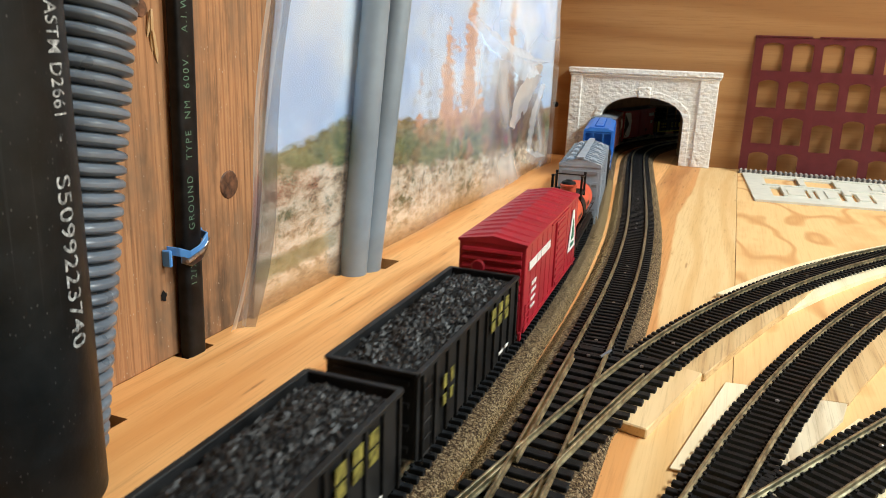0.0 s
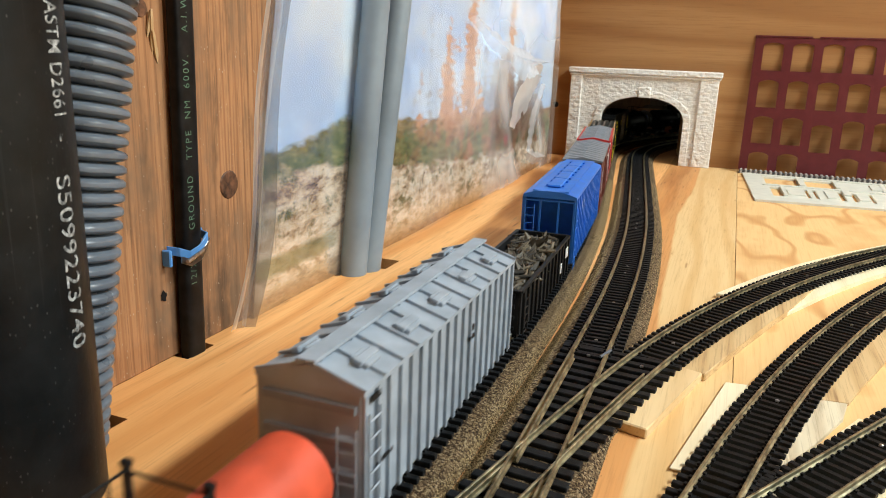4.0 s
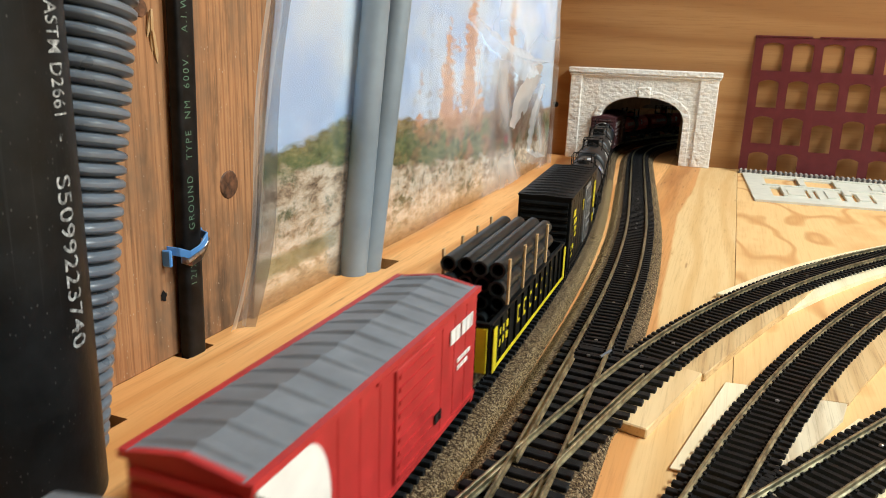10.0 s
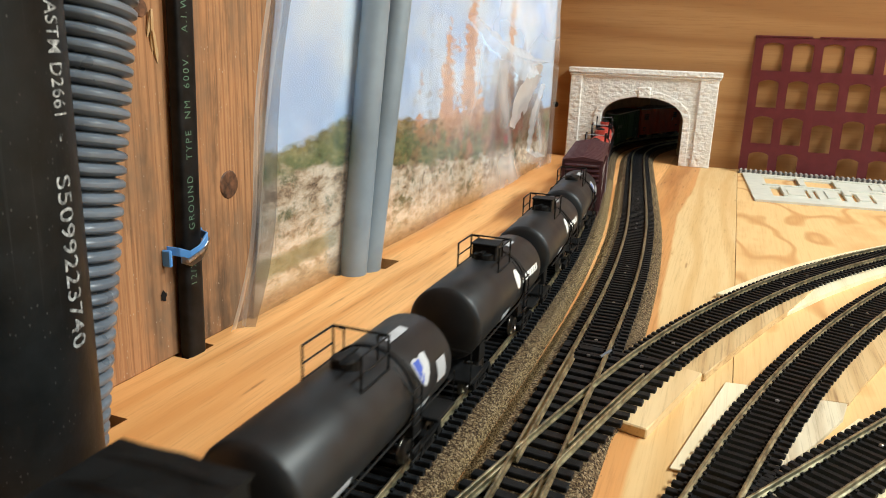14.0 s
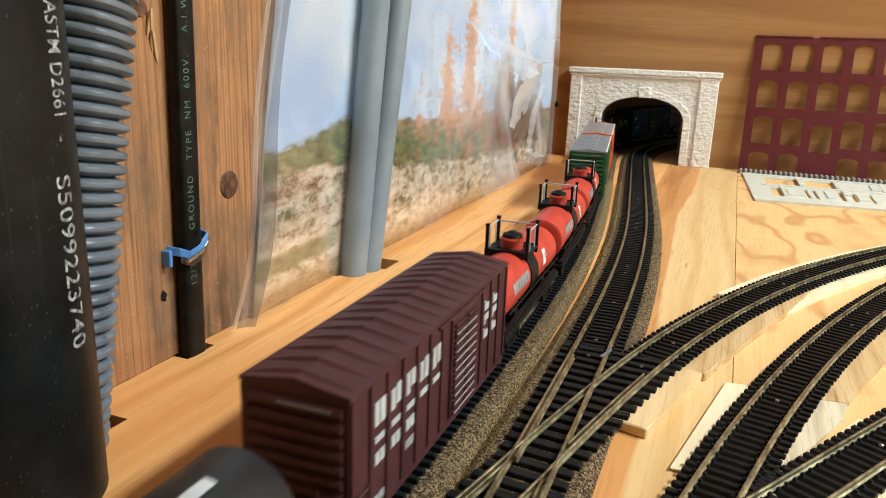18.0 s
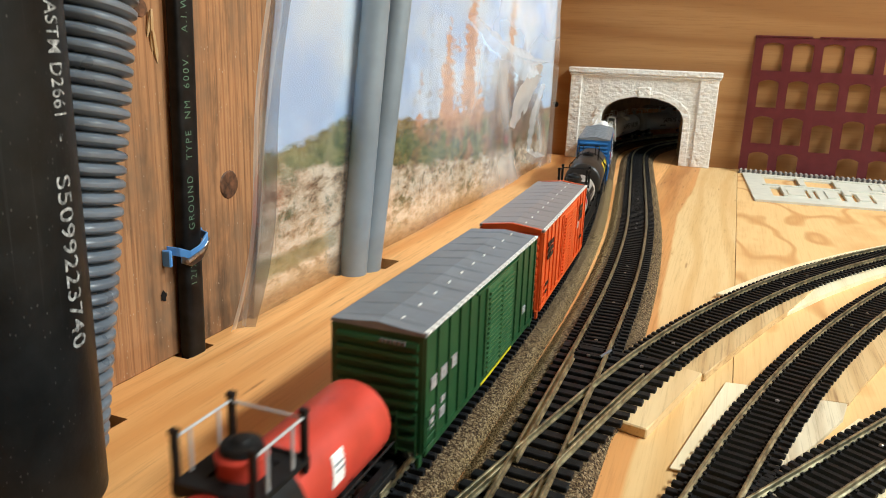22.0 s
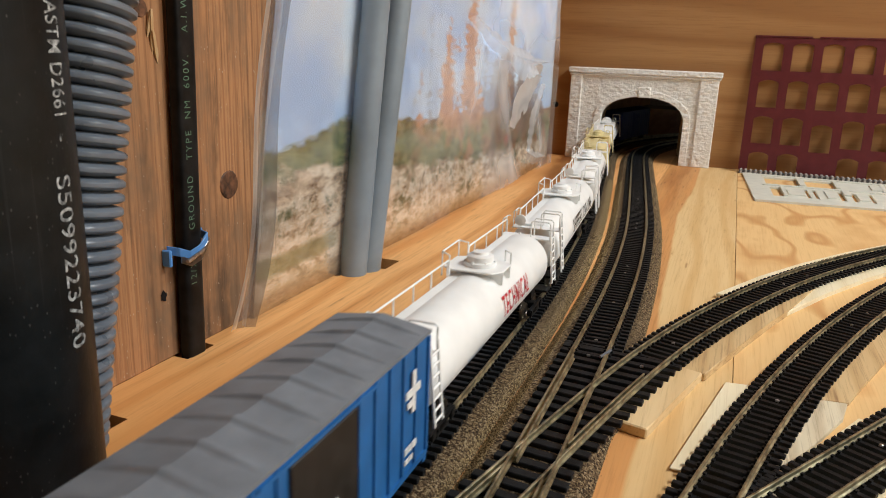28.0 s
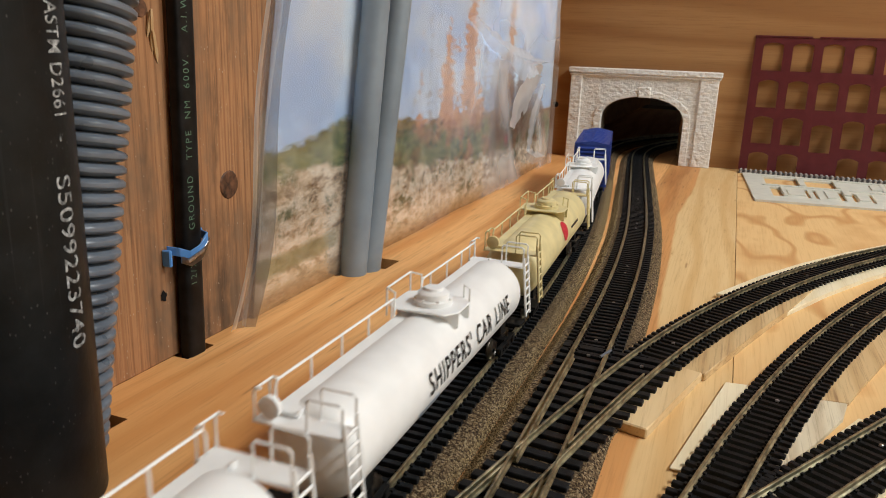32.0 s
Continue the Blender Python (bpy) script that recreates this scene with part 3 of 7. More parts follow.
rod(bm, (-0.2515, BACK - 0.0012, 0.0757), (-0.2515, BACK + 0.001, 0.0757), 0.0042, 16)
tagged(part("screw_hole", bm, "mark_black"), "dark screw hole in the plywood wall", "hole")

# left wall: two fir boards with a gap behind the cable
def stud(y0, y1, x=LEFT):
    bm = bmesh.new()
    box(bm, -0.2618, x, y0, y1, 0.0, 1.3)
    return tagged(part("wall_stud", bm, "fir_stud", None, "", 0.0012), "rough reddish-brown fir board of the wall", "stud", "wall boards", "structure")


stud(0.02, 0.2735)
stud(0.2745, 0.355)
stud(0.357, 0.75)
stud(0.752, 1.018)
stud(-0.6, 0.018)
for kx, ky, kz, r in ((LEFT, 0.3135, 0.0784, 0.0075), (LEFT, 0.2585, 0.163, 0.004)):
    bm = bmesh.new()
    turned(bm, [(0.0, r), (0.0006, r * 0.92), (0.0007, r * 0.3)], "x", 18, (kx, ky, kz))
    tagged(part("knot", bm, "fir_knot"), "dark round knot in the fir board", "knot")

bm = bmesh.new()
bm.faces.new([bm.verts.new((LEFT + 0.0004, 0.2610 + 0.0021 * (1 + 0.3 * math.sin(i * 2.7)) * math.cos(i * 0.524), 0.033 + 0.0026 * (1 + 0.3 * math.cos(i * 1.9)) * math.sin(i * 0.524))) for i in range(12)])
tagged(part("nail_hole", bm, "mark_black"), "small ragged dark hole in the fir board", "hole")

for dy, dz, ln, tilt in ((0.0, 0.0, 0.020, 0.10), (0.0016, -0.006, 0.015, 0.28), (-0.0012, 0.004, 0.012, -0.12)):
    bm = bmesh.new()
    m = Matrix.Translation((LEFT + 0.0012, 0.2635 + dy, 0.153 + dz)) @ Matrix.Rotation(tilt, 4, "X") @ Matrix.Rotation(0.14, 4, "Y")
    rings = [[m @ Vector((x * w, y * w, z)) for x, y in ((-0.0004, -0.0009), (0.0004, -0.0009), (0.0004, 0.0009), (-0.0004, 0.0009))] for z, w in ((-ln / 2, 0.15), (-ln / 5, 1.0), (ln / 3, 0.9), (ln / 2, 0.5))]
    ring_skin(bm, rings)
    tagged(part("splinter", bm, "stake_wood"), "brown wood splinter torn from the fir board", "splinter", "splinters")

# ---- portal
def portal():
    th = thing("tunnel_portal", "white plaster double-track tunnel portal with rough stone face", "tunnel portal")
    y0, y1 = BACK - 0.012, BACK
    xl, xr, top = -0.2280, -0.0225, 0.1245
    ax0, ax1 = -0.181, -0.0640
    cx, hw = (ax0 + ax1) / 2, (ax1 - ax0) / 2
    spring, rise = 0.058, 0.036
    arch = [(ax0, 0.0), (ax0, spring)] + [(cx - hw * math.cos(math.pi * i / 20), spring + rise * math.sin(math.pi * i / 20) ** 0.8) for i in range(1, 20)] + [(ax1, spring), (ax1, 0.0)]
    bm = bmesh.new()
    # face skinned between the arch and the outer edge
    outer = []
    for x, z in arch:
        if z <= spring and x == ax0:
            outer.append((xl, z * top / spring * 0.9 if z else 0.0))
        elif z <= spring and x == ax1:
            outer.append((xr, z * top / spring * 0.9 if z else 0.0))
        else:
            f = (x - ax0) / (ax1 - ax0)
            outer.append((xl + (xr - xl) * f, top))
    rings = []
    for (x, z), (ox, oz) in zip(arch, outer):
        rings.append([Vector((x, y0, z)), Vector((ox, y0, oz)), Vector((ox, y1, oz)), Vector((x, y1, z))])
    ring_skin(bm, rings)
    part("face", bm, "plaster", th)
    for x0, x1 in ((xl - 0.0005, xl + 0.016), (xr - 0.024, xr + 0.0005)):
        bm = bmesh.new()
        box(bm, x0, x1, y0 - 0.0035, y0 + 0.001, 0.0, top)
        part("pilaster", bm, "plaster", th, "", 0.0008)
    bm = bmesh.new()
    box(bm, xl - 0.004, xr + 0.004, y0 - 0.0065, y1, top, top + 0.008)
    box(bm, xl - 0.0025, xr + 0.0025, y0 - 0.0045, y1, top - 0.0035, top)
    part("coping", bm, "plaster", th, "smooth white coping", 0.0012)
    # arch ring
    bm = bmesh.new()
    rings = []
    for i, (x, z) in enumerate(arch):
        d = Vector((x - cx, 0, max(0.0, z - spring)))
        d = d.normalized() if d.length > 0 else Vector((0, 0, 1))
        a = Vector((x, 0, z))
        b = a + d * 0.010
        rings.append([Vector((a.x, y0 - 0.002, a.z)), Vector((b.x, y0 - 0.002, b.z)), Vector((b.x, y0 + 0.001, b.z)), Vector((a.x, y0 + 0.001, a.z))])
    ring_skin(bm, rings)
    part("arch_ring", bm, "plaster", th, "", 0.0005)
    bm = bmesh.new()
    box(bm, cx - 0.007, cx + 0.010, y0 - 0.004, y0 + 0.001, spring + rise - 0.001, spring + rise + 0.014)
    part("keystone", bm, "plaster", th, "", 0.0008)
    # added lining behind the mouth, coloured dark for the shade of the cavity
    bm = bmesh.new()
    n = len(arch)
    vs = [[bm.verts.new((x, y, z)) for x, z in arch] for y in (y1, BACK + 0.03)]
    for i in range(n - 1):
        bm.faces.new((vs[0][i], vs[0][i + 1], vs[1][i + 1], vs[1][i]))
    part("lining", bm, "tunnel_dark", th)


portal()

# ---- red factory wall panel, the track strip before it and the white panel
def red_panel():
    th = thing("factory_wall_panel", "dark red plastic factory wall with arched window openings, leaning on the plywood", "wall panel",
               m=Matrix.Translation((0.0168, BACK - 0.022, 0.004)) @ Matrix.Rotation(radians(-6.5), 4, "X"))
    cols, rows = 7, 4
    W, H, T = 0.272, 0.1785, 0.0022
    x_edge, px_ = 0.0113, 0.0367
    ww, wh = 0.0252, 0.0368
    zrow = [-0.0115, 0.0372, 0.0858, 0.1350]
    bm = bmesh.new()
    # upright strips between windows and the bridges over and under them
    edges = []
    for c in range(cols):
        x0 = x_edge + c * px_
        edges.append((x0, x0 + ww))
    x = 0.0
    for x0, x1 in edges + [(W, W)]:
        box(bm, x, x0, 0, T, 0, H)
        x = x1
    for c, (x0, x1) in enumerate(edges):
        low = 0.0
        for r in range(rows):
            zb = zrow[r] - (0.0072 if c in (2, 5) and r == 1 else 0.0)
            zt = zb + wh
            if c in (2, 5) and r == 0:
                continue
            if zb > low:
                box(bm, x0, x1, 0, T, low, zb)
            low = zt - 0.004
            # arched head
            n = 8
            pts = [(x0 + (x1 - x0) * i / n, low + 0.004 * math.sin(math.pi * i / n) ** 0.7) for i in range(n + 1)]
            nxt = low + 0.0045
            a = [bm.verts.new((px, 0, pzv)) for px, pzv in pts]
            b = [bm.verts.new((px, 0, nxt)) for px, pzv in pts]
            a2 = [bm.verts.new((px, T, pzv)) for px, pzv in pts]
            b2 = [bm.verts.new((px, T, nxt)) for px, pzv in pts]
            for i in range(n):
                bm.faces.new((a[i], a[i + 1], b[i + 1], b[i]))
                bm.faces.new((a2[i + 1], a2[i], b2[i], b2[i + 1]))
                bm.faces.new((a[i + 1], a[i], a2[i], a2[i + 1]))
            low = nxt
        box(bm, x0, x1, 0, T, low, H)
    part("panel", bm, "red_plastic", th)
    bm = bmesh.new()
    box(bm, -0.0008, 0.070, -0.0012, T + 0.0005, H, H + 0.0022)
    box(bm, 0.078, W, -0.0012, T + 0.0005, H, H + 0.0022)
    part("cornice", bm, "red_plastic", th, "", 0.0004)


red_panel()


def white_panel():
    th = thing("white_wall_panel", "white plastic building wall with openings, lying flat on the plywood", "wall panel")
    z0, z1 = 0.0003, 0.0026
    def q(u, w):
        # u across, w from the far edge to the near edge
        a = Vector((0.0225 + 0.30 * u, 1.080 + 0.0 * u, 0))
        b = Vector((0.0352 + 0.26 * u, 0.872 + 0.03 * u, 0))
        return a.lerp(b, w)
    bm = bmesh.new()
    def strip(u0, u1, w0, w1, h=z1):
        lo = [q(u0, w0), q(u1, w0), q(u1, w1), q(u0, w1)]
        v = [bm.verts.new((p.x, p.y, z0)) for p in lo] + [bm.verts.new((p.x, p.y, h)) for p in lo]
        for f in ((3, 2, 1, 0), (4, 5, 6, 7), (0, 1, 5, 4), (1, 2, 6, 5), (2, 3, 7, 6), (3, 0, 4, 7)):
            bm.faces.new([v[i] for i in f])
    rows = (((0.13, 0.40), ((0.08, 0.215), (0.245, 0.360), (0.560, 0.640), (0.700, 0.860))),
            ((0.53, 0.83), ((0.085, 0.128), (0.222, 0.236), (0.254, 0.268), (0.352, 0.372), (0.400, 0.418), (0.470, 0.484), (0.640, 0.700), (0.800, 0.900))))
    for w0, w1 in ((0.0, 0.13), (0.40, 0.53), (0.83, 1.0)):
        strip(0, 1, w0, w1)
    for (w0, w1), holes in rows:
        u = 0.0
        for h0, h1 in holes + ((1.0, 1.0),):
            strip(u, h0, w0, w1)
            u = h1
    part("panel", bm, "white_plastic", th)
    # raised ledges, frames and small cross pieces
    for u0, u1, w0, w1, h in ((0.075, 0.98, 0.06, 0.09, 0.0036), (0.215, 0.235, 0.13, 0.42, 0.0044), (0.360, 0.376, 0.12, 0.40, 0.0044), (0.06, 0.98, 0.44, 0.48, 0.0038), (0.128, 0.142, 0.50, 0.83, 0.0044), (0.300, 0.345, 0.55, 0.80, 0.0040),
                              (0.372, 0.400, 0.50, 0.66, 0.0044), (0.420, 0.465, 0.58, 0.80, 0.0040), (0.500, 0.545, 0.16, 0.36, 0.0040), (0.540, 0.556, 0.10, 0.40, 0.0044), (0.150, 0.215, 0.60, 0.78, 0.0038), (0.640, 0.690, 0.16, 0.38, 0.0040), (0.710, 0.790, 0.56, 0.80, 0.0038)):
        bm = bmesh.new()
        strip(u0, u1, w0, w1, h)
        part("moulding", bm, "white_plastic", th)


white_panel()


def track_strip():
    th = thing("track_strip", "short strip of grey plastic rail pieces lying before the wall panel", "model track")
    bm = bmesh.new()
    box(bm, 0.018, 0.40, 1.086, 1.0885, 0.0004, 0.0045)
    box(bm, 0.018, 0.40, 1.0935, 1.096, 0.0004, 0.0045)
    part("rail", bm, "grey_plastic", th, "", 0.0004)
    bm = bmesh.new()
    for i in range(60):
        box(bm, 0.0195 + i * 0.0063, 0.0222 + i * 0.0063, 1.0855, 1.0985, 0.0003, 0.0058)
    ob = part("studs", bm, "stud_plastic", th, "row of pale plastic studs", 0.0004)
    ob["kind"] = "stuff"


track_strip()

# ---- poster and its clear wrap on the left wall
def sheet(name, mat, y0, y1, z1, x0, lean, ripple, label, cat, seed, edge=None, ny=60, nz=30, thick=0.0004):
    bm = bmesh.new()
    rng = noise
    grid = []
    for j in range(nz + 1):
        row = []
        for i in range(ny + 1):
            f, g = i / ny, j / nz
            z = z1 * g
            ya = y0 + (edge(z) if edge else 0.0)
            y = ya + (y1 - ya) * f
            d = ripple * (0.6 + 0.5 * f) * noise.noise(Vector((y * 14 + seed, z * 9, seed * 1.7)))
            d += ripple * 0.5 * abs(noise.noise(Vector((y * 40 + z * 25, z * 12 - y * 18, seed * 3.1))))
            row.append(bm.verts.new((x0 + lean * z + d, y, 0.0003 + z)))
        grid.append(row)
    for a, b in zip(grid, grid[1:]):
        for i in range(ny):
            bm.faces.new((a[i], a[i + 1], b[i + 1], b[i]))
    ob = part(name, bm, mat, None, "", 0, True)
    if thick:
        s = ob.modifiers.new("thickness", "SOLIDIFY")
        s.thickness, s.offset = thick, -1
    return tagged(ob, label, cat)


sheet("landscape_poster", "landscape_print", 0.326, 1.022, 0.42, LEFT + 0.0022, 0.004, 0.0022, "printed landscape poster of cliffs and autumn trees on the wall", "poster", 2.0, lambda z: 0.17 * z)
wrap = sheet("plastic_wrap", "clear_film", 0.309, 1.030, 0.42, LEFT + 0.0062, 0.004, 0.0036, "wrinkled clear plastic wrap over the landscape poster", "plastic sheet", 7.0,
             lambda z: 0.21 * z, 110, 60, 0)
wrap.visible_shadow = False


def fold(points, wide):
    """A crumpled ridge standing off the wrap, whitened to stand for glare; points are (y, z) down the ridge."""
    bm = bmesh.new()
    rows = []
    n = 22
    for i in range(n + 1):
        f = i / n * (len(points) - 1)
        k = min(int(f), len(points) - 2)
        a, b, g = points[k], points[k + 1], f - k
        y, z = a[0] + (b[0] - a[0]) * g, a[1] + (b[1] - a[1]) * g
        w = wide * math.sin(math.pi * (0.10 + 0.86 * i / n)) ** 0.8
        ragged = [1.0 + 0.45 * noise.noise(Vector((i * 0.55, y * 30 + s * 2.0, wide * 90))) for s in (-1, 1)]
        d = Vector((b[0] - a[0], b[1] - a[1], 0)).normalized()
        across = Vector((-d.y, d.x, 0))
        row = []
        for s, h in ((-1.0, 0.0), (-0.45, 0.0022), (0.0, 0.0036), (0.5, 0.0016), (1.0, 0.0)):
            e = s * w * ragged[0 if s < 0 else 1]
            row.append(bm.verts.new((LEFT + 0.0105 + h * min(1.0, wide / 0.012) + 0.0008 * math.sin(i * 2.1 + s * 3), y + across.x * e, z + across.y * e * 0.55)))
        rows.append(row)
    for a, b in zip(rows, rows[1:]):
        for i in range(4):
            bm.faces.new((a[i], a[i + 1], b[i + 1], b[i]))
    ob = part("fold", bm, "glare_film", wrap, "whitish crumpled fold standing in for glare on the wrap", 0, True)
    ob.visible_shadow = False


# laid along the bright highlights of the wrap's far end
fold([(0.669, 0.178), (0.710, 0.164), (0.775, 0.150), (0.858, 0.141), (0.944, 0.139)], 0.016)
fold([(0.786, 0.148), (0.859, 0.134), (0.916, 0.122)], 0.030)
fold([(0.922, 0.134), (0.883, 0.113), (0.836, 0.095), (0.805, 0.067)], 0.032)
fold([(0.940, 0.111), (0.902, 0.071), (0.882, 0.033)], 0.014)
fold([(0.872, 0.033), (0.916, 0.021), (0.968, 0.017)], 0.014)


def wrap_edge():
    """The doubled border of the wrap, hanging free of the poster."""
    bm = bmesh.new()
    rows = []
    for j in range(31):
        z = 0.0004 + 0.42 * j / 30
        y = 0.309 + 0.21 * z + 0.0016 * math.sin(z * 42) + 0.0105 * max(0.0, 1 - z / 0.06) ** 2 * -0.6
        d = 0.004 + 0.002 * math.sin(z * 31)
        rows.append([bm.verts.new((LEFT + d + 0.004 * (f - 0.3) ** 2 * 4, y + 0.013 * f, z)) for f in (0.0, 0.25, 0.5, 0.75, 1.0)])
    for a, b in zip(rows, rows[1:]):
        for i in range(4):
            bm.faces.new((a[i], a[i + 1], b[i + 1], b[i]))
    ob = part("border", bm, "milky_film", wrap, "cloudy doubled edge", 0, True)
    ob.visible_shadow = False


wrap_edge()

# ---- pipes and cables on the left wall
def round_text(body, size, centre, radius, angle, z, down, mat, parent, label, narrow=0.74):
    """Letters wrapped on an upright round pipe, reading down or up."""
    cu = bpy.data.curves.new("letters", "FONT")
    cu.body, cu.size, cu.align_x, cu.align_y, cu.space_character = body, size, "LEFT", "CENTER", 1.08
    cu.offset = size * 0.006
    tmp = new("letters", cu)
    me = bpy.data.meshes.new_from_object(tmp.evaluated_get(bpy.context.evaluated_depsgraph_get()))
    bpy.data.objects.remove(tmp)
    bm = bmesh.new()
    bm.from_mesh(me)
    bpy.data.meshes.remove(me)
    bmesh.ops.subdivide_edges(bm, edges=[e for e in bm.edges if e.calc_length() > size * 0.2], cuts=2)
    for v in bm.verts:
        along, across = v.co.x * narrow, v.co.y
        a = angle + (across if down else -across) / radius
        v.co = Vector((centre[0] + radius * math.cos(a), centre[1] + radius * math.sin(a), z - along if down else z + along))
    me = bpy.data.meshes.new("lettering")
    bm.to_mesh(me)
    bm.free()
    me.materials.append(MATS[mat])
    return shared("lettering", me, parent, None, label)


def black_pipe():
    c, r = (-0.2100, 0.1512), 0.0302
    th = thing("drain_pipe", "black plastic drain pipe with white stencilled lettering, upright before the wall", "pipe")
    bm = bmesh.new()
    turned(bm, [(-0.3, r), (1.3, r)], "z", 48, (c[0], c[1], 0))
    part("pipe", bm, "abs_black", th, "", 0, True)
    a = math.atan2(0 - c[1], 0 - c[0]) + radians(55)
    round_text("ASTM D2661", 0.0090, c, r + 0.0001, a, 0.1600, True, "print_white", th, "worn white stencilled letters", 0.62)
    round_text("S5099223740", 0.0094, c, r + 0.0001, a - 0.07, 0.1110, True, "print_white", th, "worn white stencilled digits", 0.99)
    round_text("-", 0.0082, c, r + 0.0001, a - 0.02, 0.1225, True, "print_white", th, "worn white stroke")


black_pipe()


def corrugated():
    th = thing("corrugated_tube", "grey corrugated flexible conduit going down through the board", "conduit")
    pitch, r = 0.0051, 0.0165
    a, b = Vector((-0.2185, 0.1735, -0.03)), Vector((-0.2185, 0.2105, 0.1643))
    d = (b - a) / (b.z - a.z)
    n = 120
    seg = 28
    for i in range(108):
        z = -0.03 + i * pitch
        bm = bmesh.new()
        rings = []
        for f, rr in ((-0.08, 0.74), (0.0, 0.80), (0.10, 0.93), (0.26, 0.99), (0.42, 1.0), (0.58, 0.99), (0.74, 0.93), (0.84, 0.80), (0.92, 0.74)):
            zz = z + f * pitch
            p = a + d * (zz + 0.03)
            bend = 0.10 * max(0.0, z - 0.1) ** 2
            tilt = 0.10 + 1.2 * max(0.0, zz - 0.03)
            rings.append([Vector((p.x + r * rr * math.cos(t), p.y + bend + r * rr * math.sin(t), zz - tilt * r * rr * math.sin(t) * 0.9))
                          for t in (2 * math.pi * k / seg for k in range(seg))])
        ring_skin(bm, rings, True, False)
        part("rib", bm, "corrugated_grey", th, "", 0, True)


corrugated()


def house_cable():
    th = thing("power_cable", "flat black sheathed power cable with green lettering, clipped to the wall", "cable")
    bm = bmesh.new()
    rings = []
    prof = [(math.copysign(0.0062 * abs(math.cos(t)) ** 0.42, math.cos(t)), math.copysign(0.0036 * abs(math.sin(t)) ** 0.55, math.sin(t))) for t in (2 * math.pi * (k + 0.5) / 24 for k in range(24))]
    for i in range(30):
        z = -0.03 + 1.3 * i / 29
        y = 0.2737 + 0.0240 * max(z, 0) + 0.0004 * math.sin(z * 60)
        rings.append([Vector((LEFT + 0.0048 + b, y + a, z)) for a, b in prof])
    ring_skin(bm, rings)
    part("sheath", bm, "cable_black", th, "", 0, True)
    cu = bpy.data.curves.new("letters", "FONT")
    cu.body, cu.size, cu.align_y, cu.space_character = "12/2       GROUND   TYPE  NM  600V.    A.I.W", 0.0056, "CENTER", 1.35
    tmp = new("letters", cu)
    me = bpy.data.meshes.new_from_object(tmp.evaluated_get(bpy.context.evaluated_depsgraph_get()))
    bpy.data.objects.remove(tmp)
    for v in me.vertices:
        along, across = v.co.x * 0.87, v.co.y
        z = 0.0362 + along
        v.co = Vector((LEFT + 0.0085, 0.2722 + 0.0240 * z - across, z))
    me.materials.append(MATS["print_green"])
    shared("lettering", me, th, None, "small faded green letters")


house_cable()


def cable_clip():
    th = thing("cable_clip", "blue plastic cable strap nailed over the black cable", "clip")
    y, z = 0.2760, 0.0535
    bm = bmesh.new()
    pts = [(LEFT + 0.001, y - 0.0120, z + 0.0015), (LEFT + 0.0065, y - 0.0098, z + 0.0008), (LEFT + 0.0094, y - 0.0062, z - 0.0012), (LEFT + 0.0098, y + 0.0005, z + 0.0006), (LEFT + 0.0092, y + 0.0064, z + 0.0052), (LEFT + 0.0022, y + 0.0086, z + 0.0058)]
    w, t = Vector((0, 0, 0.0042)), 0.0010
    rings = []
    for i, p in enumerate(pts):
        p = Vector(p)
        out = Vector((1, -0.6 if i < 2 else (0.6 if i > 3 else 0), 0)).normalized() * t
        rings.append([p - w / 2, p + w / 2, p + w / 2 + out, p - w / 2 + out])
    ring_skin(bm, rings)
    part("strap", bm, "clip_blue", th, "", 0.0002)
    bm = bmesh.new()
    box(bm, LEFT, LEFT + 0.005, y - 0.0145, y - 0.0125, z - 0.006, z + 0.002)
    part("foot", bm, "clip_blue", th, "", 0.0005)
    bm = bmesh.new()
    box(bm, LEFT, LEFT + 0.005, y + 0.0078, y + 0.0094, z + 0.0030, z + 0.0085)
    part("foot", bm, "clip_blue", th, "", 0.0005)
    bm = bmesh.new()
    rings = []
    for i, p in enumerate(pts[1:5]):
        p = Vector(p) + Vector((0.0006, 0.0, -0.0036))
        rings.append([p - w * 0.42, p + w * 0.42, p + w * 0.42 + Vector((0.0006, 0, 0)), p - w * 0.42 + Vector((0.0006, 0, 0))])
    ring_skin(bm, rings)
    part("steel_band", bm, "nail_steel", th, "bright steel band under the strap", 0.0001)
    bm = bmesh.new()
    rod(bm, (LEFT + 0.0108, y - 0.0095, z - 0.0035), (LEFT + 0.0106, y + 0.002, z - 0.0005), 0.0011, 8)
    rod(bm, (LEFT + 0.0106, y + 0.002, z - 0.0005), (LEFT + 0.0085, y + 0.0092, z + 0.0035), 0.0009, 8)
    part("nail", bm, "nail_steel", th, "bright steel nail")


cable_clip()


def conduit(base, top, r):
    base, top = Vector(base), Vector(top)
    d = (top - base) / (top.z - base.z)
    bm = bmesh.new()
    rings = []
    for z in (-0.05, 0.02, 0.2, 0.5, 0.9, 1.3):
        p = base + d * (z - base.z)
        rings.append([Vector((p.x + r * math.cos(t), p.y + r * math.sin(t), z)) for t in (2 * math.pi * k / 32 for k in range(32))])
    ring_skin(bm, rings)
    ob = part("conduit", bm, "pvc_grey", None, "", 0, True)
    return tagged(ob, "smooth grey plastic conduit leaning up the wall before the poster", "conduit", "pair of conduits")


conduit((-0.2285, 0.4292, 0), (-0.2255, 0.4545, 0.18), 0.0092)
conduit((-0.2245, 0.4430, 0), (-0.2215, 0.4800, 0.1814), 0.0092)

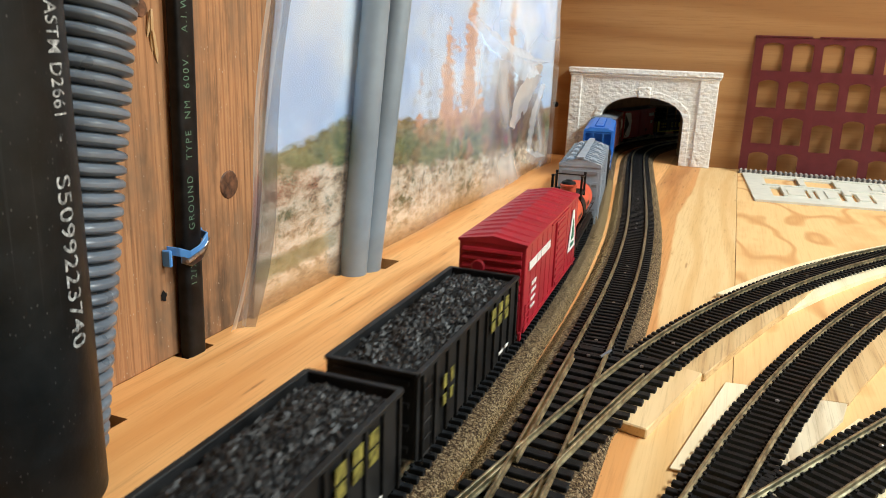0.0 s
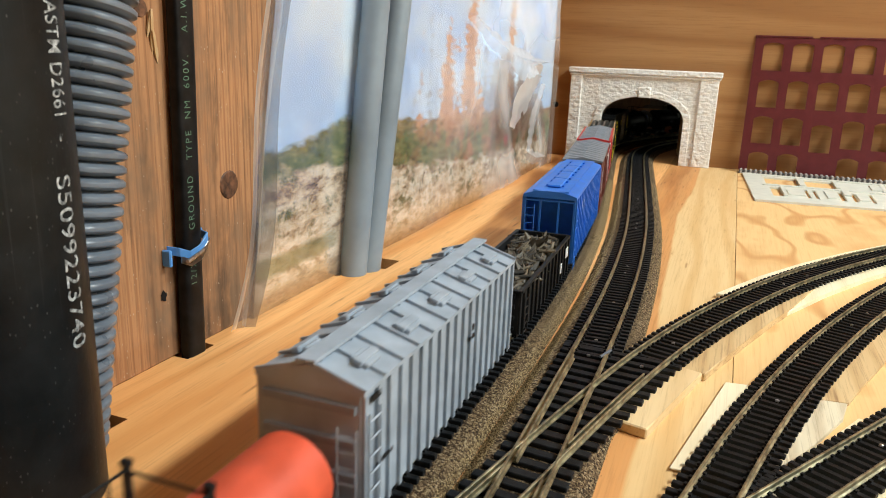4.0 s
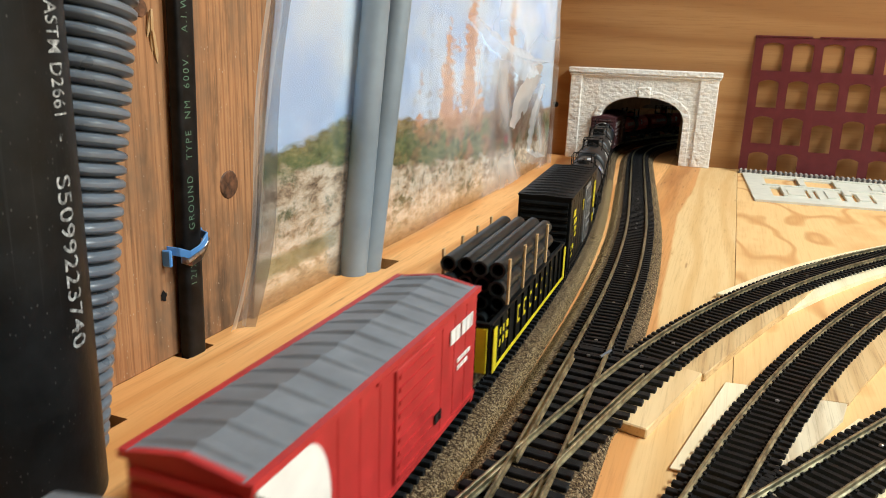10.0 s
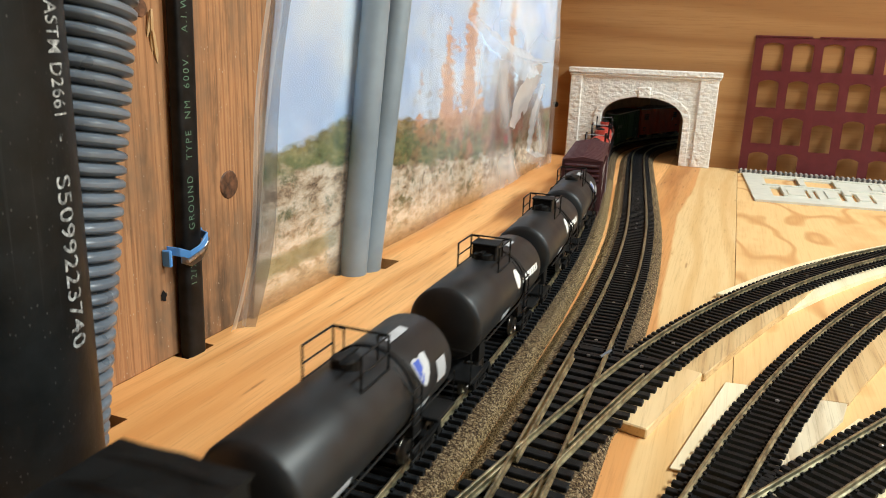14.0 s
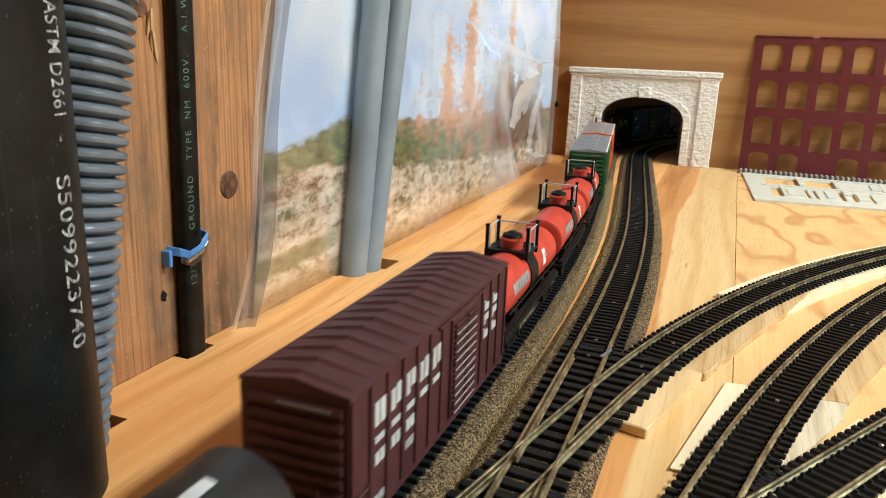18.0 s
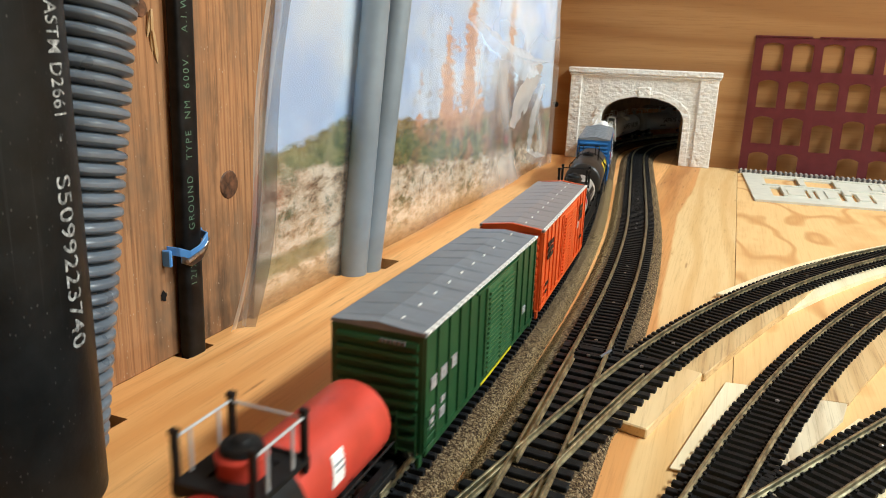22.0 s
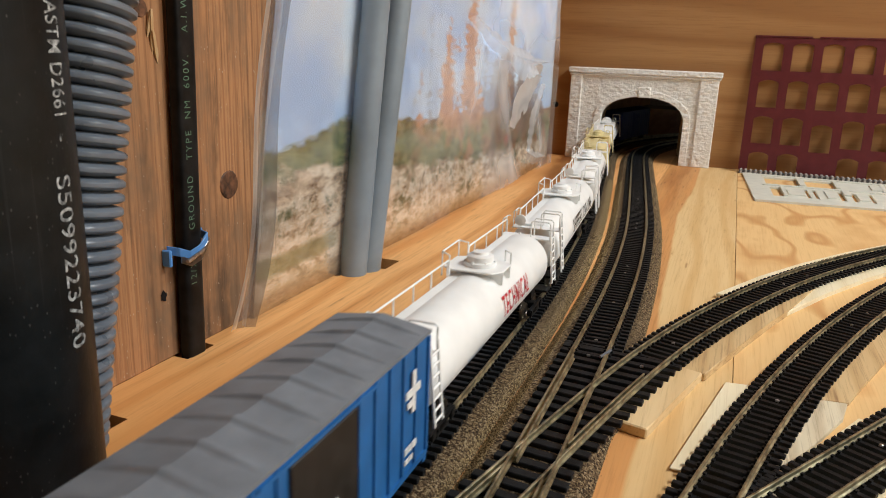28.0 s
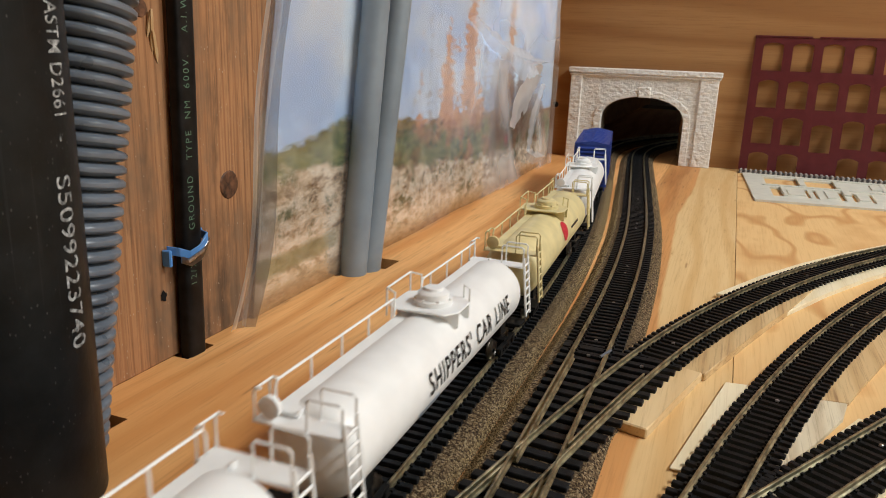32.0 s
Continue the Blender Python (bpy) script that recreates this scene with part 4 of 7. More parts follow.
# ---- unseen cases for the shop lamp over the layout and for the added fill
for lx, ly, lz in (LAMP_A, FILL_B):
    th = thing("shop_lamp", "unseen white steel lamp case with two bright tubes under the ceiling", "lamp", "shop lamps", m=Matrix.Translation((lx, ly, lz)))
    bm = bmesh.new()
    rings = []
    for y in (-0.62, 0.62):
        rings.append([Vector((x, y, z)) for x, z in ((-0.11, 0.012), (-0.05, 0.055), (0.05, 0.055), (0.11, 0.012), (0.105, 0.010), (0.048, 0.051), (-0.048, 0.051), (-0.105, 0.010))])
    ring_skin(bm, rings)
    part("reflector", bm, "lamp_case", th)
    for x in (-0.045, 0.045):
        bm = bmesh.new()
        rod(bm, (x, -0.58, 0.026), (x, 0.58, 0.026), 0.013, 14)
        part("tube", bm, "lit_tube", th, "glowing lamp tube", 0, True)
    bm = bmesh.new()
    rod(bm, (0, -0.5, 0.055), (0, -0.5, 0.086), 0.003, 6)
    rod(bm, (0, 0.5, 0.055), (0, 0.5, 0.086), 0.003, 6)
    part("hanger", bm, "nail_steel", th)

# ---- cork roadbed, rails and ties
CORK = 0.0046


def roadbed(line, s0, s1, right, label):
    bm = bmesh.new()
    sweep(bm, line, s0, s1, 0.02, [(-0.0243, 0.0), (-0.0185, CORK), (right - 0.0046, CORK), (right, 0.0)])
    return tagged(part("roadbed", bm, "cork"), label, "roadbed", "cork roadbeds", "structure")


CORK_OUTER = roadbed(TRAIN, -5.0, 6.2, 0.0243, "speckled brown cork roadbed under the outer track")
CORK_INNER = roadbed(INNER, -1.0, 3.0, 0.0222, "speckled brown cork roadbed under the inner track")
bm = bmesh.new()
sweep(bm, BRANCH, -0.10, 0.075, 0.02, [(-0.012, 0.0), (-0.010, CORK - 0.0002), (0.0088, CORK - 0.0002), (0.0122, 0.0)])
CORK_WEDGE = tagged(part("roadbed", bm, "cork"), "speckled brown cork wedge under the crossing", "roadbed", "cork roadbeds", "structure")



def crumbs(bed, line, s0, s1, left, right, seed, per, slope=0.0052):
    """Loose cork grains on the exposed shoulders, standing proud of the sheet."""
    rng = random.Random(seed)
    verts, faces = [], []
    shape = [(1, 0, 0), (0.2, 0.9, 0), (-0.8, 0.5, 0), (-0.7, -0.6, 0), (0.3, -0.9, 0), (0, 0, 1)]
    fs = [(0, 1, 5), (1, 2, 5), (2, 3, 5), (3, 4, 5), (4, 0, 5)]
    for _ in range(int((s1 - s0) * (right - left) * per)):
        # denser where the camera comes near
        s = s0 + (s1 - s0) * rng.random() ** 1.35
        a = rng.uniform(left, right) + rng.gauss(0, 0.0004)
        p = line.at(s, a, 0)
        edge = min(a - left, right - a) / slope
        z = CORK * min(1.0, max(0.0, edge)) - 0.0002
        k = rng.uniform(0.00015, 0.00031) * (1 + 0.9 * (s - s0) / (s1 - s0))
        h = k * rng.uniform(0.6, 1.5)
        t = rng.uniform(0, 6.28)
        co, si = math.cos(t) * k, math.sin(t) * k
        lx, ly = rng.uniform(-0.5, 0.5) * k, rng.uniform(-0.5, 0.5) * k
        b = len(verts)
        for x, y, zz in shape:
            verts.append((p.x + x * co - y * si * 0.8 + lx * zz, p.y + x * si + y * co * 0.8 + ly * zz, z + zz * h))
        faces += [tuple(b + i for i in f) for f in fs]
    me = bpy.data.meshes.new("cork_grains")
    me.from_pydata(verts, [], faces)
    me.materials.append(MATS["cork_crumb"])
    ob = shared("cork_grains", me, bed, None, "rough pale and dark cork grains")
    ob["kind"] = "stuff"


crumbs(CORK_OUTER, TRAIN, 0.14, 0.90, 0.0130, 0.0247, 11, 6.5e6)
crumbs(CORK_OUTER, TRAIN, 0.40, 1.10, -0.0240, -0.0130, 12, 1.2e6)
crumbs(CORK_INNER, INNER, 0.14, 0.90, -0.0246, -0.0130, 13, 6.5e6)
crumbs(CORK_INNER, INNER, 0.14, 0.90, 0.0110, 0.0222, 14, 6.5e6)
crumbs(CORK_WEDGE, BRANCH, -0.08, 0.072, -0.010, 0.0120, 15, 6e6)

RAIL_PROF = [(-0.0011, 0.0), (0.0011, 0.0), (0.0011, 0.0004), (0.0003, 0.0007), (0.0003, 0.0018), (0.0005, 0.0020), (0.0005, 0.0026),
             (0.0003, 0.0028), (-0.0003, 0.0028), (-0.0005, 0.0026), (-0.0005, 0.0020), (-0.0003, 0.0018), (-0.0003, 0.0007), (-0.0011, 0.0004)]


def tie_mesh(length, width, height, gauge, spikes=True):
    bm = bmesh.new()
    box(bm, -length / 2, length / 2, -width / 2, width / 2, 0, height)
    bmesh.ops.bevel(bm, geom=bm.edges[:], offset=0.00025, segments=1, affect="EDGES")
    if spikes:
        for g in (-gauge / 2, gauge / 2):
            for d in (-0.0017, 0.0017):
                box(bm, g + d - 0.0006, g + d + 0.0006, -0.0008, 0.0008, height, height + 0.0009)
    return mesh_of("tie", bm, "tie_plastic")


TIE = tie_mesh(0.0295, 0.0027, 0.0022, 0.0165)
WIDE_TIE = tie_mesh(0.0295, 0.0038, 0.0022, 0.0165)


def track(line, s0, s1, base, label, near, gauge=0.0165, pitch=0.0056, skip=(), me=None, gaps=()):
    """Rails over the whole run; ties singly on the stretch near, joined beyond it."""
    th = thing("model_track", label, "model track", "model tracks")
    for side in (-1, 1):
        for a, b in (gaps or [(s0, s1)]):
            bm = bmesh.new()
            sweep(bm, line, a, b, 0.012, [(side * gauge / 2 + x, base + 0.0022 + z) for x, z in RAIL_PROF])
            part("rail", bm, "rail_metal", th, "", 0, True)
    rest = bmesh.new()
    rng = random.Random(int(abs(s1) * 100))
    s = s0 + 0.002
    while s < s1:
        if not any(a < s < b for a, b in skip):
            m = Matrix.Translation(line.at(s, rng.uniform(-2e-4, 2e-4), base)) @ Matrix.Rotation(-line.heading(s) + rng.uniform(-0.012, 0.012), 4, "Z")
            if near[0] <= s <= near[1]:
                shared("tie", me or TIE, th, m)
            else:
                box(rest, -0.0147, 0.0147, -0.0013, 0.0013, 0, 0.0022, m)
        s += pitch
    ob = part("far_ties", rest, "tie_plastic", th)
    ob["kind"] = "stuff"
    return th


track(TRAIN, -5.0, 6.2, CORK, "outer model railway track with black ties on cork", (0.12, 1.3))
track(INNER, -1.0, 3.0, CORK, "inner model railway track with black ties on cork roadbed", (0.10, 1.3), skip=((0.16, 0.345),))
track(BRANCH, -0.13, 1.3, CORK, "branch track curving away from the crossing on wooden shims", (0.11, 0.72), skip=((-0.13, 0.118),))
track(SIDING, -0.55, 1.0, 0.0016, "siding track curving over the plywood on thin shims", (-0.05, 0.5), 0.0160)
track(SPUR, -0.02, 0.9, 0.0016, "spur track leaving the siding on thin shims", (-0.02, 0.3), 0.0160)

# the crossing: long ties under both routes, guard rails beside the frogs
th = thing("track_crossing", "diamond track crossing with guard rails on wide black ties", "track crossing")
for i in range(25):
    s = 0.165 + i * 0.0078
    a, b = INNER.at(s), None
    u = (s - 0.239) / math.cos(radians(12.8))
    x_b = BRANCH.at(u).x
    x0, x1 = min(a.x, x_b) - 0.0148, max(a.x, x_b) + 0.0148
    bm = bmesh.new()
    box(bm, x0, x1, s - 0.0021, s + 0.0021, CORK, CORK + 0.0021)
    tilt = Matrix.Translation((0, s, 0)) @ Matrix.Rotation(-radians(5), 4, "Z") @ Matrix.Translation((0, -s, 0))
    bmesh.ops.transform(bm, matrix=Matrix.Translation(((x0 + x1) / 2, 0, 0)) @ tilt @ Matrix.Translation((-(x0 + x1) / 2, 0, 0)), verts=bm.verts)
    part("tie", bm, "tie_plastic", th, "", 0.0003)
for line, lat, a, b in ((INNER, -0.00825 + 0.0021, 0.232, 0.335), (BRANCH, 0.00825 - 0.0021, 0.012, 0.092), (INNER, 0.00825 - 0.0021, 0.150, 0.222), (BRANCH, -0.00825 + 0.0021, -0.10, -0.012)):
    bm = bmesh.new()
    sweep(bm, line, a, b, 0.012, [(lat + x * 0.9, CORK + 0.0022 + z * 0.96) for x, z in RAIL_PROF])
    part("guard_rail", bm, "rail_metal", th, "dark worn guard rail", 0, True)
bm = bmesh.new()
rod(bm, (-0.0446, 0.3370, 0.0094), (-0.0412, 0.3480, 0.0094), 0.0007, 10)
part("rail_joiner", bm, "corrugated_grey", th, "pale metal rail joiner")
# track nails
for line, ss in ((INNER, (0.343, 0.365, 0.43, 0.497, 0.515, 0.64, 0.66, 0.78)), (BRANCH, (0.105, 0.145, 0.19, 0.30, 0.335, 0.47)), (SIDING, (0.10, 0.235, 0.265)), (SPUR, (0.07,))):
    for s in ss:
        bm = bmesh.new()
        z = CORK + 0.0022 if line in (INNER, BRANCH) else 0.0038
        turned(bm, [(z - 0.0005, 0.0009), (z + 0.0002, 0.0009), (z + 0.0004, 0.0005)], "z", 10, line.at(s))
        tagged(part("track_nail", bm, "nail_steel"), "small steel nail head in a black tie", "nail", "track nails")


# ---- wooden shims under the branch, siding and spur
def shim(outline, z0, z1, mat, label, bevel=0.0006):
    bm = bmesh.new()
    slab(bm, outline, z0, z1)
    return tagged(part("wood_shim", bm, mat, None, "", bevel), label, "shim", "wooden shims")


def along(line, s0, s1, a, b, n=6):
    f = [line.at(s0 + (s1 - s0) * i / n, a) for i in range(n + 1)]
    g = [line.at(s0 + (s1 - s0) * i / n, b) for i in range(n, -1, -1)]
    return [(p.x, p.y) for p in f + g]


shim(along(BRANCH, 0.050, 0.1225, 0.008, 0.0238), 0.0, CORK + 0.0002, "shim_wood", "short knotty wooden block beside the branch track")
edge = [BRANCH.at(p, lat) for p, lat in ((0.1235, 0.0250), (0.17, 0.0250), (0.22, 0.0235), (0.265, 0.0213), (0.325, 0.0120))] + [BRANCH.at(p, -0.0175) for p in (0.31, 0.24, 0.17, 0.108)]
shim([(p.x, p.y) for p in edge], 0.0, CORK - 0.0002, "rough_board", "long tapered wooden shim under the branch track")
shim(along(BRANCH, 0.255, 0.62, -0.024, 0.022), 0.0, CORK - 0.0012, "white_shim", "pale wooden shim under the curving branch track")
shim([(-0.0052, 0.2620), (0.0133, 0.3525), (0.026, 0.354), (0.026, 0.262)], 0.0007, 0.0015, "white_shim", "thin white wooden shim under the siding track", 0.0002)
shim(along(SIDING, -0.03, 0.45, -0.010, 0.011), 0.0008, 0.0013, "shim_wood", "thin wooden strip under the siding track", 0.0002)
shim([(0.0240, 0.252), (0.0540, 0.3494), (0.0652, 0.3504), (0.0615, 0.3336), (0.0473, 0.3022), (0.0347, 0.2784), (0.0300, 0.246)], 0.0004, 0.0024, "aged_shim", "greyed pale wooden shim between siding and spur", 0.0002)
shim([(0.0520, 0.3505), (0.0660, 0.3520), (0.0704, 0.3642), (0.0911, 0.4170), (0.1150, 0.4780), (0.1021, 0.4867), (0.0736, 0.4208), (0.0574, 0.3645)], 0.0004, 0.0020, "rough_board", "broad rough wooden shim beside the siding track", 0.0002)
shim([(0.0473, 0.3000), (0.0684, 0.3395), (0.0735, 0.3370), (0.0560, 0.3030)], 0.0004, 0.0012, "white_shim", "thin pale sliver of wood beside the spur track", 0.0002)
shim(along(SPUR, 0.0, 0.4, -0.016, 0.016), 0.0006, 0.0016, "white_shim", "thin pale wooden shim under the spur track", 0.0002)

# ---- freight cars. Each stands on its own rails: y along the car (far end +), x to the right, z from the rail top
W = 0.0336


def wheel_mesh():
    bm = bmesh.new()
    turned(bm, [(-0.0012, 0.0052), (-0.0006, 0.0052), (-0.0005, 0.0046), (0.0012, 0.0045), (0.0014, 0.0036), (0.0008, 0.0030), (0.0008, 0.0004)], "x", 16)
    return mesh_of("wheel", bm, "wheel_metal", 0, True)


def side_frame_mesh():
    bm = bmesh.new()
    box(bm, -0.0008, 0.0008, -0.0125, 0.0125, 0.0052, 0.0068)
    box(bm, -0.0008, 0.0008, -0.0062, 0.0062, 0.0018, 0.0034)
    for s in (-1, 1):
        box(bm, -0.0013, 0.0013, s * 0.0100 - 0.0018, s * 0.0100 + 0.0018, 0.0030, 0.0064)
        box(bm, -0.0009, 0.0009, s * 0.0045 - 0.0008, s * 0.0045 + 0.0008, 0.0030, 0.0056)
    for d in (-0.0022, 0, 0.0022):
        rod(bm, (0.0004, d, 0.0030), (0.0004, d, 0.0054), 0.0008, 6)
    return mesh_of("side_frame", bm, "truck_black")


def bolster_mesh():
    bm = bmesh.new()
    box(bm, -0.0120, 0.0120, -0.0024, 0.0024, 0.0045, 0.0078)
    rod(bm, (-0.0095, -0.0095, 0.0046), (0.0095, -0.0095, 0.0046), 0.0009, 8)
    rod(bm, (-0.0095, 0.0095, 0.0046), (0.0095, 0.0095, 0.0046), 0.0009, 8)
    return mesh_of("truck", bm, "truck_black")


def coupler_mesh():
    bm = bmesh.new()
    box(bm, -0.0012, 0.0012, -0.006, 0.0035, 0.0078, 0.0098)
    box(bm, -0.0022, 0.0018, 0.0030, 0.0060, 0.0072, 0.0102)
    box(bm, 0.0010, 0.0024, 0.0050, 0.0072, 0.0074, 0.0100)
    return mesh_of("coupler", bm, "coupler_black")


WHEEL, FRAME, BOLSTER, COUPLER = wheel_mesh(), side_frame_mesh(), bolster_mesh(), coupler_mesh()


def running_gear(car, L, reach=0.0):
    for s in (-1, 1):
        t = shared("truck", BOLSTER, car, Matrix.Translation((0, s * (L / 2 - 0.021), 0)))
        for x in (-1, 1):
            shared("side_frame", FRAME, t, Matrix.Translation((x * 0.0122, 0, 0)))
            for y in (-1, 1):
                shared("wheel", WHEEL, t, Matrix.Translation((x * 0.0082, y * 0.0095, 0.0050)) @ Matrix.Rotation(math.pi if x < 0 else 0, 4, "Z"))
        shared("coupler", COUPLER, car, Matrix.Translation((0, s * (L / 2 + reach), 0)) @ Matrix.Rotation(math.pi if s < 0 else 0, 4, "Z"))


def sill(car, L, mat="truck_black", w=0.006, z0=0.0072, z1=0.0100):
    bm = bmesh.new()
    box(bm, -w, w, -L / 2 + 0.002, L / 2 - 0.002, z0, z1)
    for y in np.linspace(-L / 2 + 0.03, L / 2 - 0.03, 5):
        box(bm, -W / 2 + 0.001, W / 2 - 0.001, float(y) - 0.001, float(y) + 0.001, z0 + 0.001, z1)
    rod(bm, (0.009, -0.01, 0.006), (0.009, 0.008, 0.006), 0.0026, 10)
    part("underframe", bm, mat, car)


def bars(car, mat, x, rows, name="painted_mark", label=""):
    """Painted marks on a side: (y0, y1, z0, z1) each, a hair proud of the plate."""
    for y0, y1, z0, z1 in rows:
        bm = bmesh.new()
        box(bm, x - 0.0002, x + 0.0002, y0, y1, z0, z1)
        part(name, bm, mat, car, label)


def word(y, z, widths, h, gap=0.0008, lift=0.0):
    """A line of plain bars standing for letters; y runs to the far end."""
    out = []
    for i, w in enumerate(widths):
        if w > 0:
            out.append((y, y + w, z + lift * i, z + lift * i + h))
        y += abs(w) + gap
    return out


def flag(car, mat, x, pts, name="emblem", label=""):
    """A flat painted emblem: outline of (y, z) points."""
    bm = bmesh.new()
    lo = [bm.verts.new((x - 0.0002, y, z)) for y, z in pts]
    hi = [bm.verts.new((x + 0.00025, y, z)) for y, z in pts]
    bm.faces.new(hi)
    bm.faces.new(list(reversed(lo)))
    for i in range(len(pts)):
        j = (i + 1) % len(pts)
        bm.faces.new((lo[i], lo[j], hi[j], hi[i]))
    return part(name, bm, mat, car, label)


def disc(y, z, ry, rz, n=20):
    return [(y + ry * math.cos(2 * math.pi * i / n), z + rz * math.sin(2 * math.pi * i / n)) for i in range(n)]


def ladder(car, mat, x, y, z0, z1, across="y", w=0.007, n=6, out=0.0010):
    """Two stiles with rungs between them."""
    foot = None
    for d in (-w / 2, w / 2):
        a, b = ((x + out, y + d, z0), (x + out, y + d, z1)) if across == "y" else ((x + d, y + out, z0), (x + d, y + out, z1))
        bm = bmesh.new()
        rod(bm, a, b, 0.00032, 5)
        if foot is None:
            foot = part("ladder", bm, mat, car)
        else:
            part("stile", bm, mat, foot)
    for i in range(n):
        z = z0 + (z1 - z0) * (i + 0.5) / n
        a, b = ((x + out, y - w / 2, z), (x + out, y + w / 2, z)) if across == "y" else ((x - w / 2, y + out, z), (x + w / 2, y + out, z))
        bm = bmesh.new()
        rod(bm, a, b, 0.00032, 5)
        part("rung", bm, mat, foot)


def pieces(name, spans, mat, parent):
    """Alike small boxes, each a part of its own."""
    for s in spans:
        bm = bmesh.new()
        box(bm, *s)
        part(name, bm, mat, parent)


def rail_rod(name, mat, parent, a, b, r=0.0004, seg=6):
    bm = bmesh.new()
    rod(bm, a, b, r, seg)
    part(name, bm, mat, parent)


def rail_bent(name, mat, parent, pts, r=0.00042, seg=6):
    bm = bmesh.new()
    pipe_run(bm, pts, r, seg)
    part(name, bm, mat, parent)


EAVE = 0.0515


def boxcar(label, L, col, roof, door=(0.0, 0.030, "ribbed"), ribs=0, roof_ribs=11, rib_h=0.0009, peak=0.0038, top=EAVE, end_ribs=9, door_mat=None, group="", sealed_strip=False, vent_marks=0, low=0.0085):
    car = thing("boxcar", label, "boxcar", group)
    h = L / 2
    bm = bmesh.new()
    box(bm, -W / 2, W / 2, -h, h, low, top)
    part("body", bm, col, car, "", 0.0004)
    # roof
    bm = bmesh.new()
    e = 0.0006
    prof = [(-W / 2 - e, top - 0.0002), (-W / 2 - e, top + 0.0010), (-W / 4, top + peak * 0.62), (0, top + peak), (W / 4, top + peak * 0.62), (W / 2 + e, top + 0.0010), (W / 2 + e, top - 0.0002)]
    ring_skin(bm, [[Vector((x, y, z)) for x, z in prof] for y in (-h - 0.0004, h + 0.0004)])
    rf = part("roof", bm, roof, car)
    for i in range(roof_ribs):
        y = -h + L * (i + 0.5) / roof_ribs
        bm = bmesh.new()
        wd = 0.0014
        ring_skin(bm, [[Vector((x, y + d * wd, z + (rib_h if abs(d) < 0.6 else 0.0) * (0 if abs(x) > W / 2 else 1))) for x, z in prof[1:-1]] for d in (-1.3, -0.5, 0.5, 1.3)], False, False)
        part("roof_rib", bm, roof, rf)
    # ends
    for s in (-1, 1):
        for i in range(end_ribs):
            bm = bmesh.new()
            z = low + 0.003 + (top - low - 0.005) * (i + 0.5) / end_ribs
            rod(bm, (-W / 2 + 0.002, s * h, z), (W / 2 - 0.002, s * h, z), (top - low) / end_ribs * 0.33, 8)
            part("end_corrugation", bm, col, car)
    # side posts
    for s in (-1, 1):
        if ribs:
            ys = [-h + 0.001 + (L - 0.002) * i / ribs for i in range(ribs + 1)]
            pieces("side_post", [(s * W / 2 - 0.0007, s * W / 2 + 0.0007, y - 0.0008, y + 0.0008, low + 0.001, top - 0.0008) for y in ys if abs(y - door[0]) > door[1] / 2 + 0.001], col, car)
        else:
            bm = bmesh.new()
            for i in range(1, 12):
                y = -h + L * i / 12
                if abs(y - door[0]) > door[1] / 2:
                    box(bm, s * W / 2 - 0.0002, s * W / 2 + 0.00018, y - 0.0003, y + 0.0003, low + 0.001, top - 0.001)
            part("panel_seams", bm, col, car)["kind"] = "stuff"
        d = part_door(car, s, door, door_mat or col, low, top)
        bm = bmesh.new()
        box(bm, s * W / 2 - 0.0006, s * W / 2 + 0.0008, -h + 0.001, h - 0.001, low - 0.0006, low + 0.0012)
        box(bm, s * W / 2 - 0.0006, s * W / 2 + 0.0008, door[0] - door[1] / 2 - 0.012, door[0] + door[1] / 2 + 0.012, top - 0.0022, top - 0.0012)
        part("side_sill", bm, col, car)
        ladder(car, col, s * W / 2, s * -1 * (h - 0.0055), low, low + 0.014, "y", 0.008, 4, 0.0008 * s)
    for s in (-1, 1):
        ladder(car, col, -s * (W / 2 - 0.005), s * h, low, low + 0.016, "x", 0.007, 4, 0.0022 * s)
        pieces("stirrup", [(x - 0.0006, x + 0.0006, s * h - 0.002, s * h + 0.0008, 0.0045, low) for x in (-W / 2 + 0.0008, W / 2 - 0.0008)], col, car)
    sill(car, L)
    running_gear(car, L)
    return car


def part_door(car, s, door, mat, low, top):
    y, w, kind = door
    x = s * W / 2
    bm = bmesh.new()
    box(bm, x - 0.0006, x + 0.0011, y - w / 2, y + w / 2, low + 0.002, top - 0.0024)
    d = part("door", bm, mat, car, "", 0.0003)
    spans = []
    if kind == "ribbed":
        for i in range(9):
            z = low + 0.004 + (top - low - 0.009) * i / 8
            spans.append((x + s * 0.0008 - 0.0005, x + s * 0.0008 + 0.0008, y - w / 2 + 0.0015, y + w / 2 - 0.0015, z - 0.0008, z + 0.0008))
    elif kind == "louvre":
        for i in range(17):
            z = low + 0.004 + (top - low - 0.009) * i / 16
            for a, b in ((-w / 2 + 0.001, -0.0008), (0.0008, w / 2 - 0.001)):
                spans.append((x + s * 0.0013 - 0.0008, x + s * 0.0013 + 0.0008, y + a, y + b, z - 0.0005, z + 0.0005))
    elif kind == "plug":
        for i in range(5):
            yy = y - w / 2 + w * (i + 0.5) / 5
            spans.append((x + s * 0.0008 - 0.0005, x + s * 0.0008 + 0.0010, yy - 0.0007, yy + 0.0007, low + 0.004, top - 0.005))
        for z in (0.3, 0.42, 0.7):
            zz = low + (top - low) * z
            spans.append((x + s * 0.0008 - 0.0005, x + s * 0.0008 + 0.0013, y - w / 2 + 0.001, y + w / 2 - 0.001, zz - 0.0007, zz + 0.0007))
    pieces("door_rib", spans, mat, d)
    return d


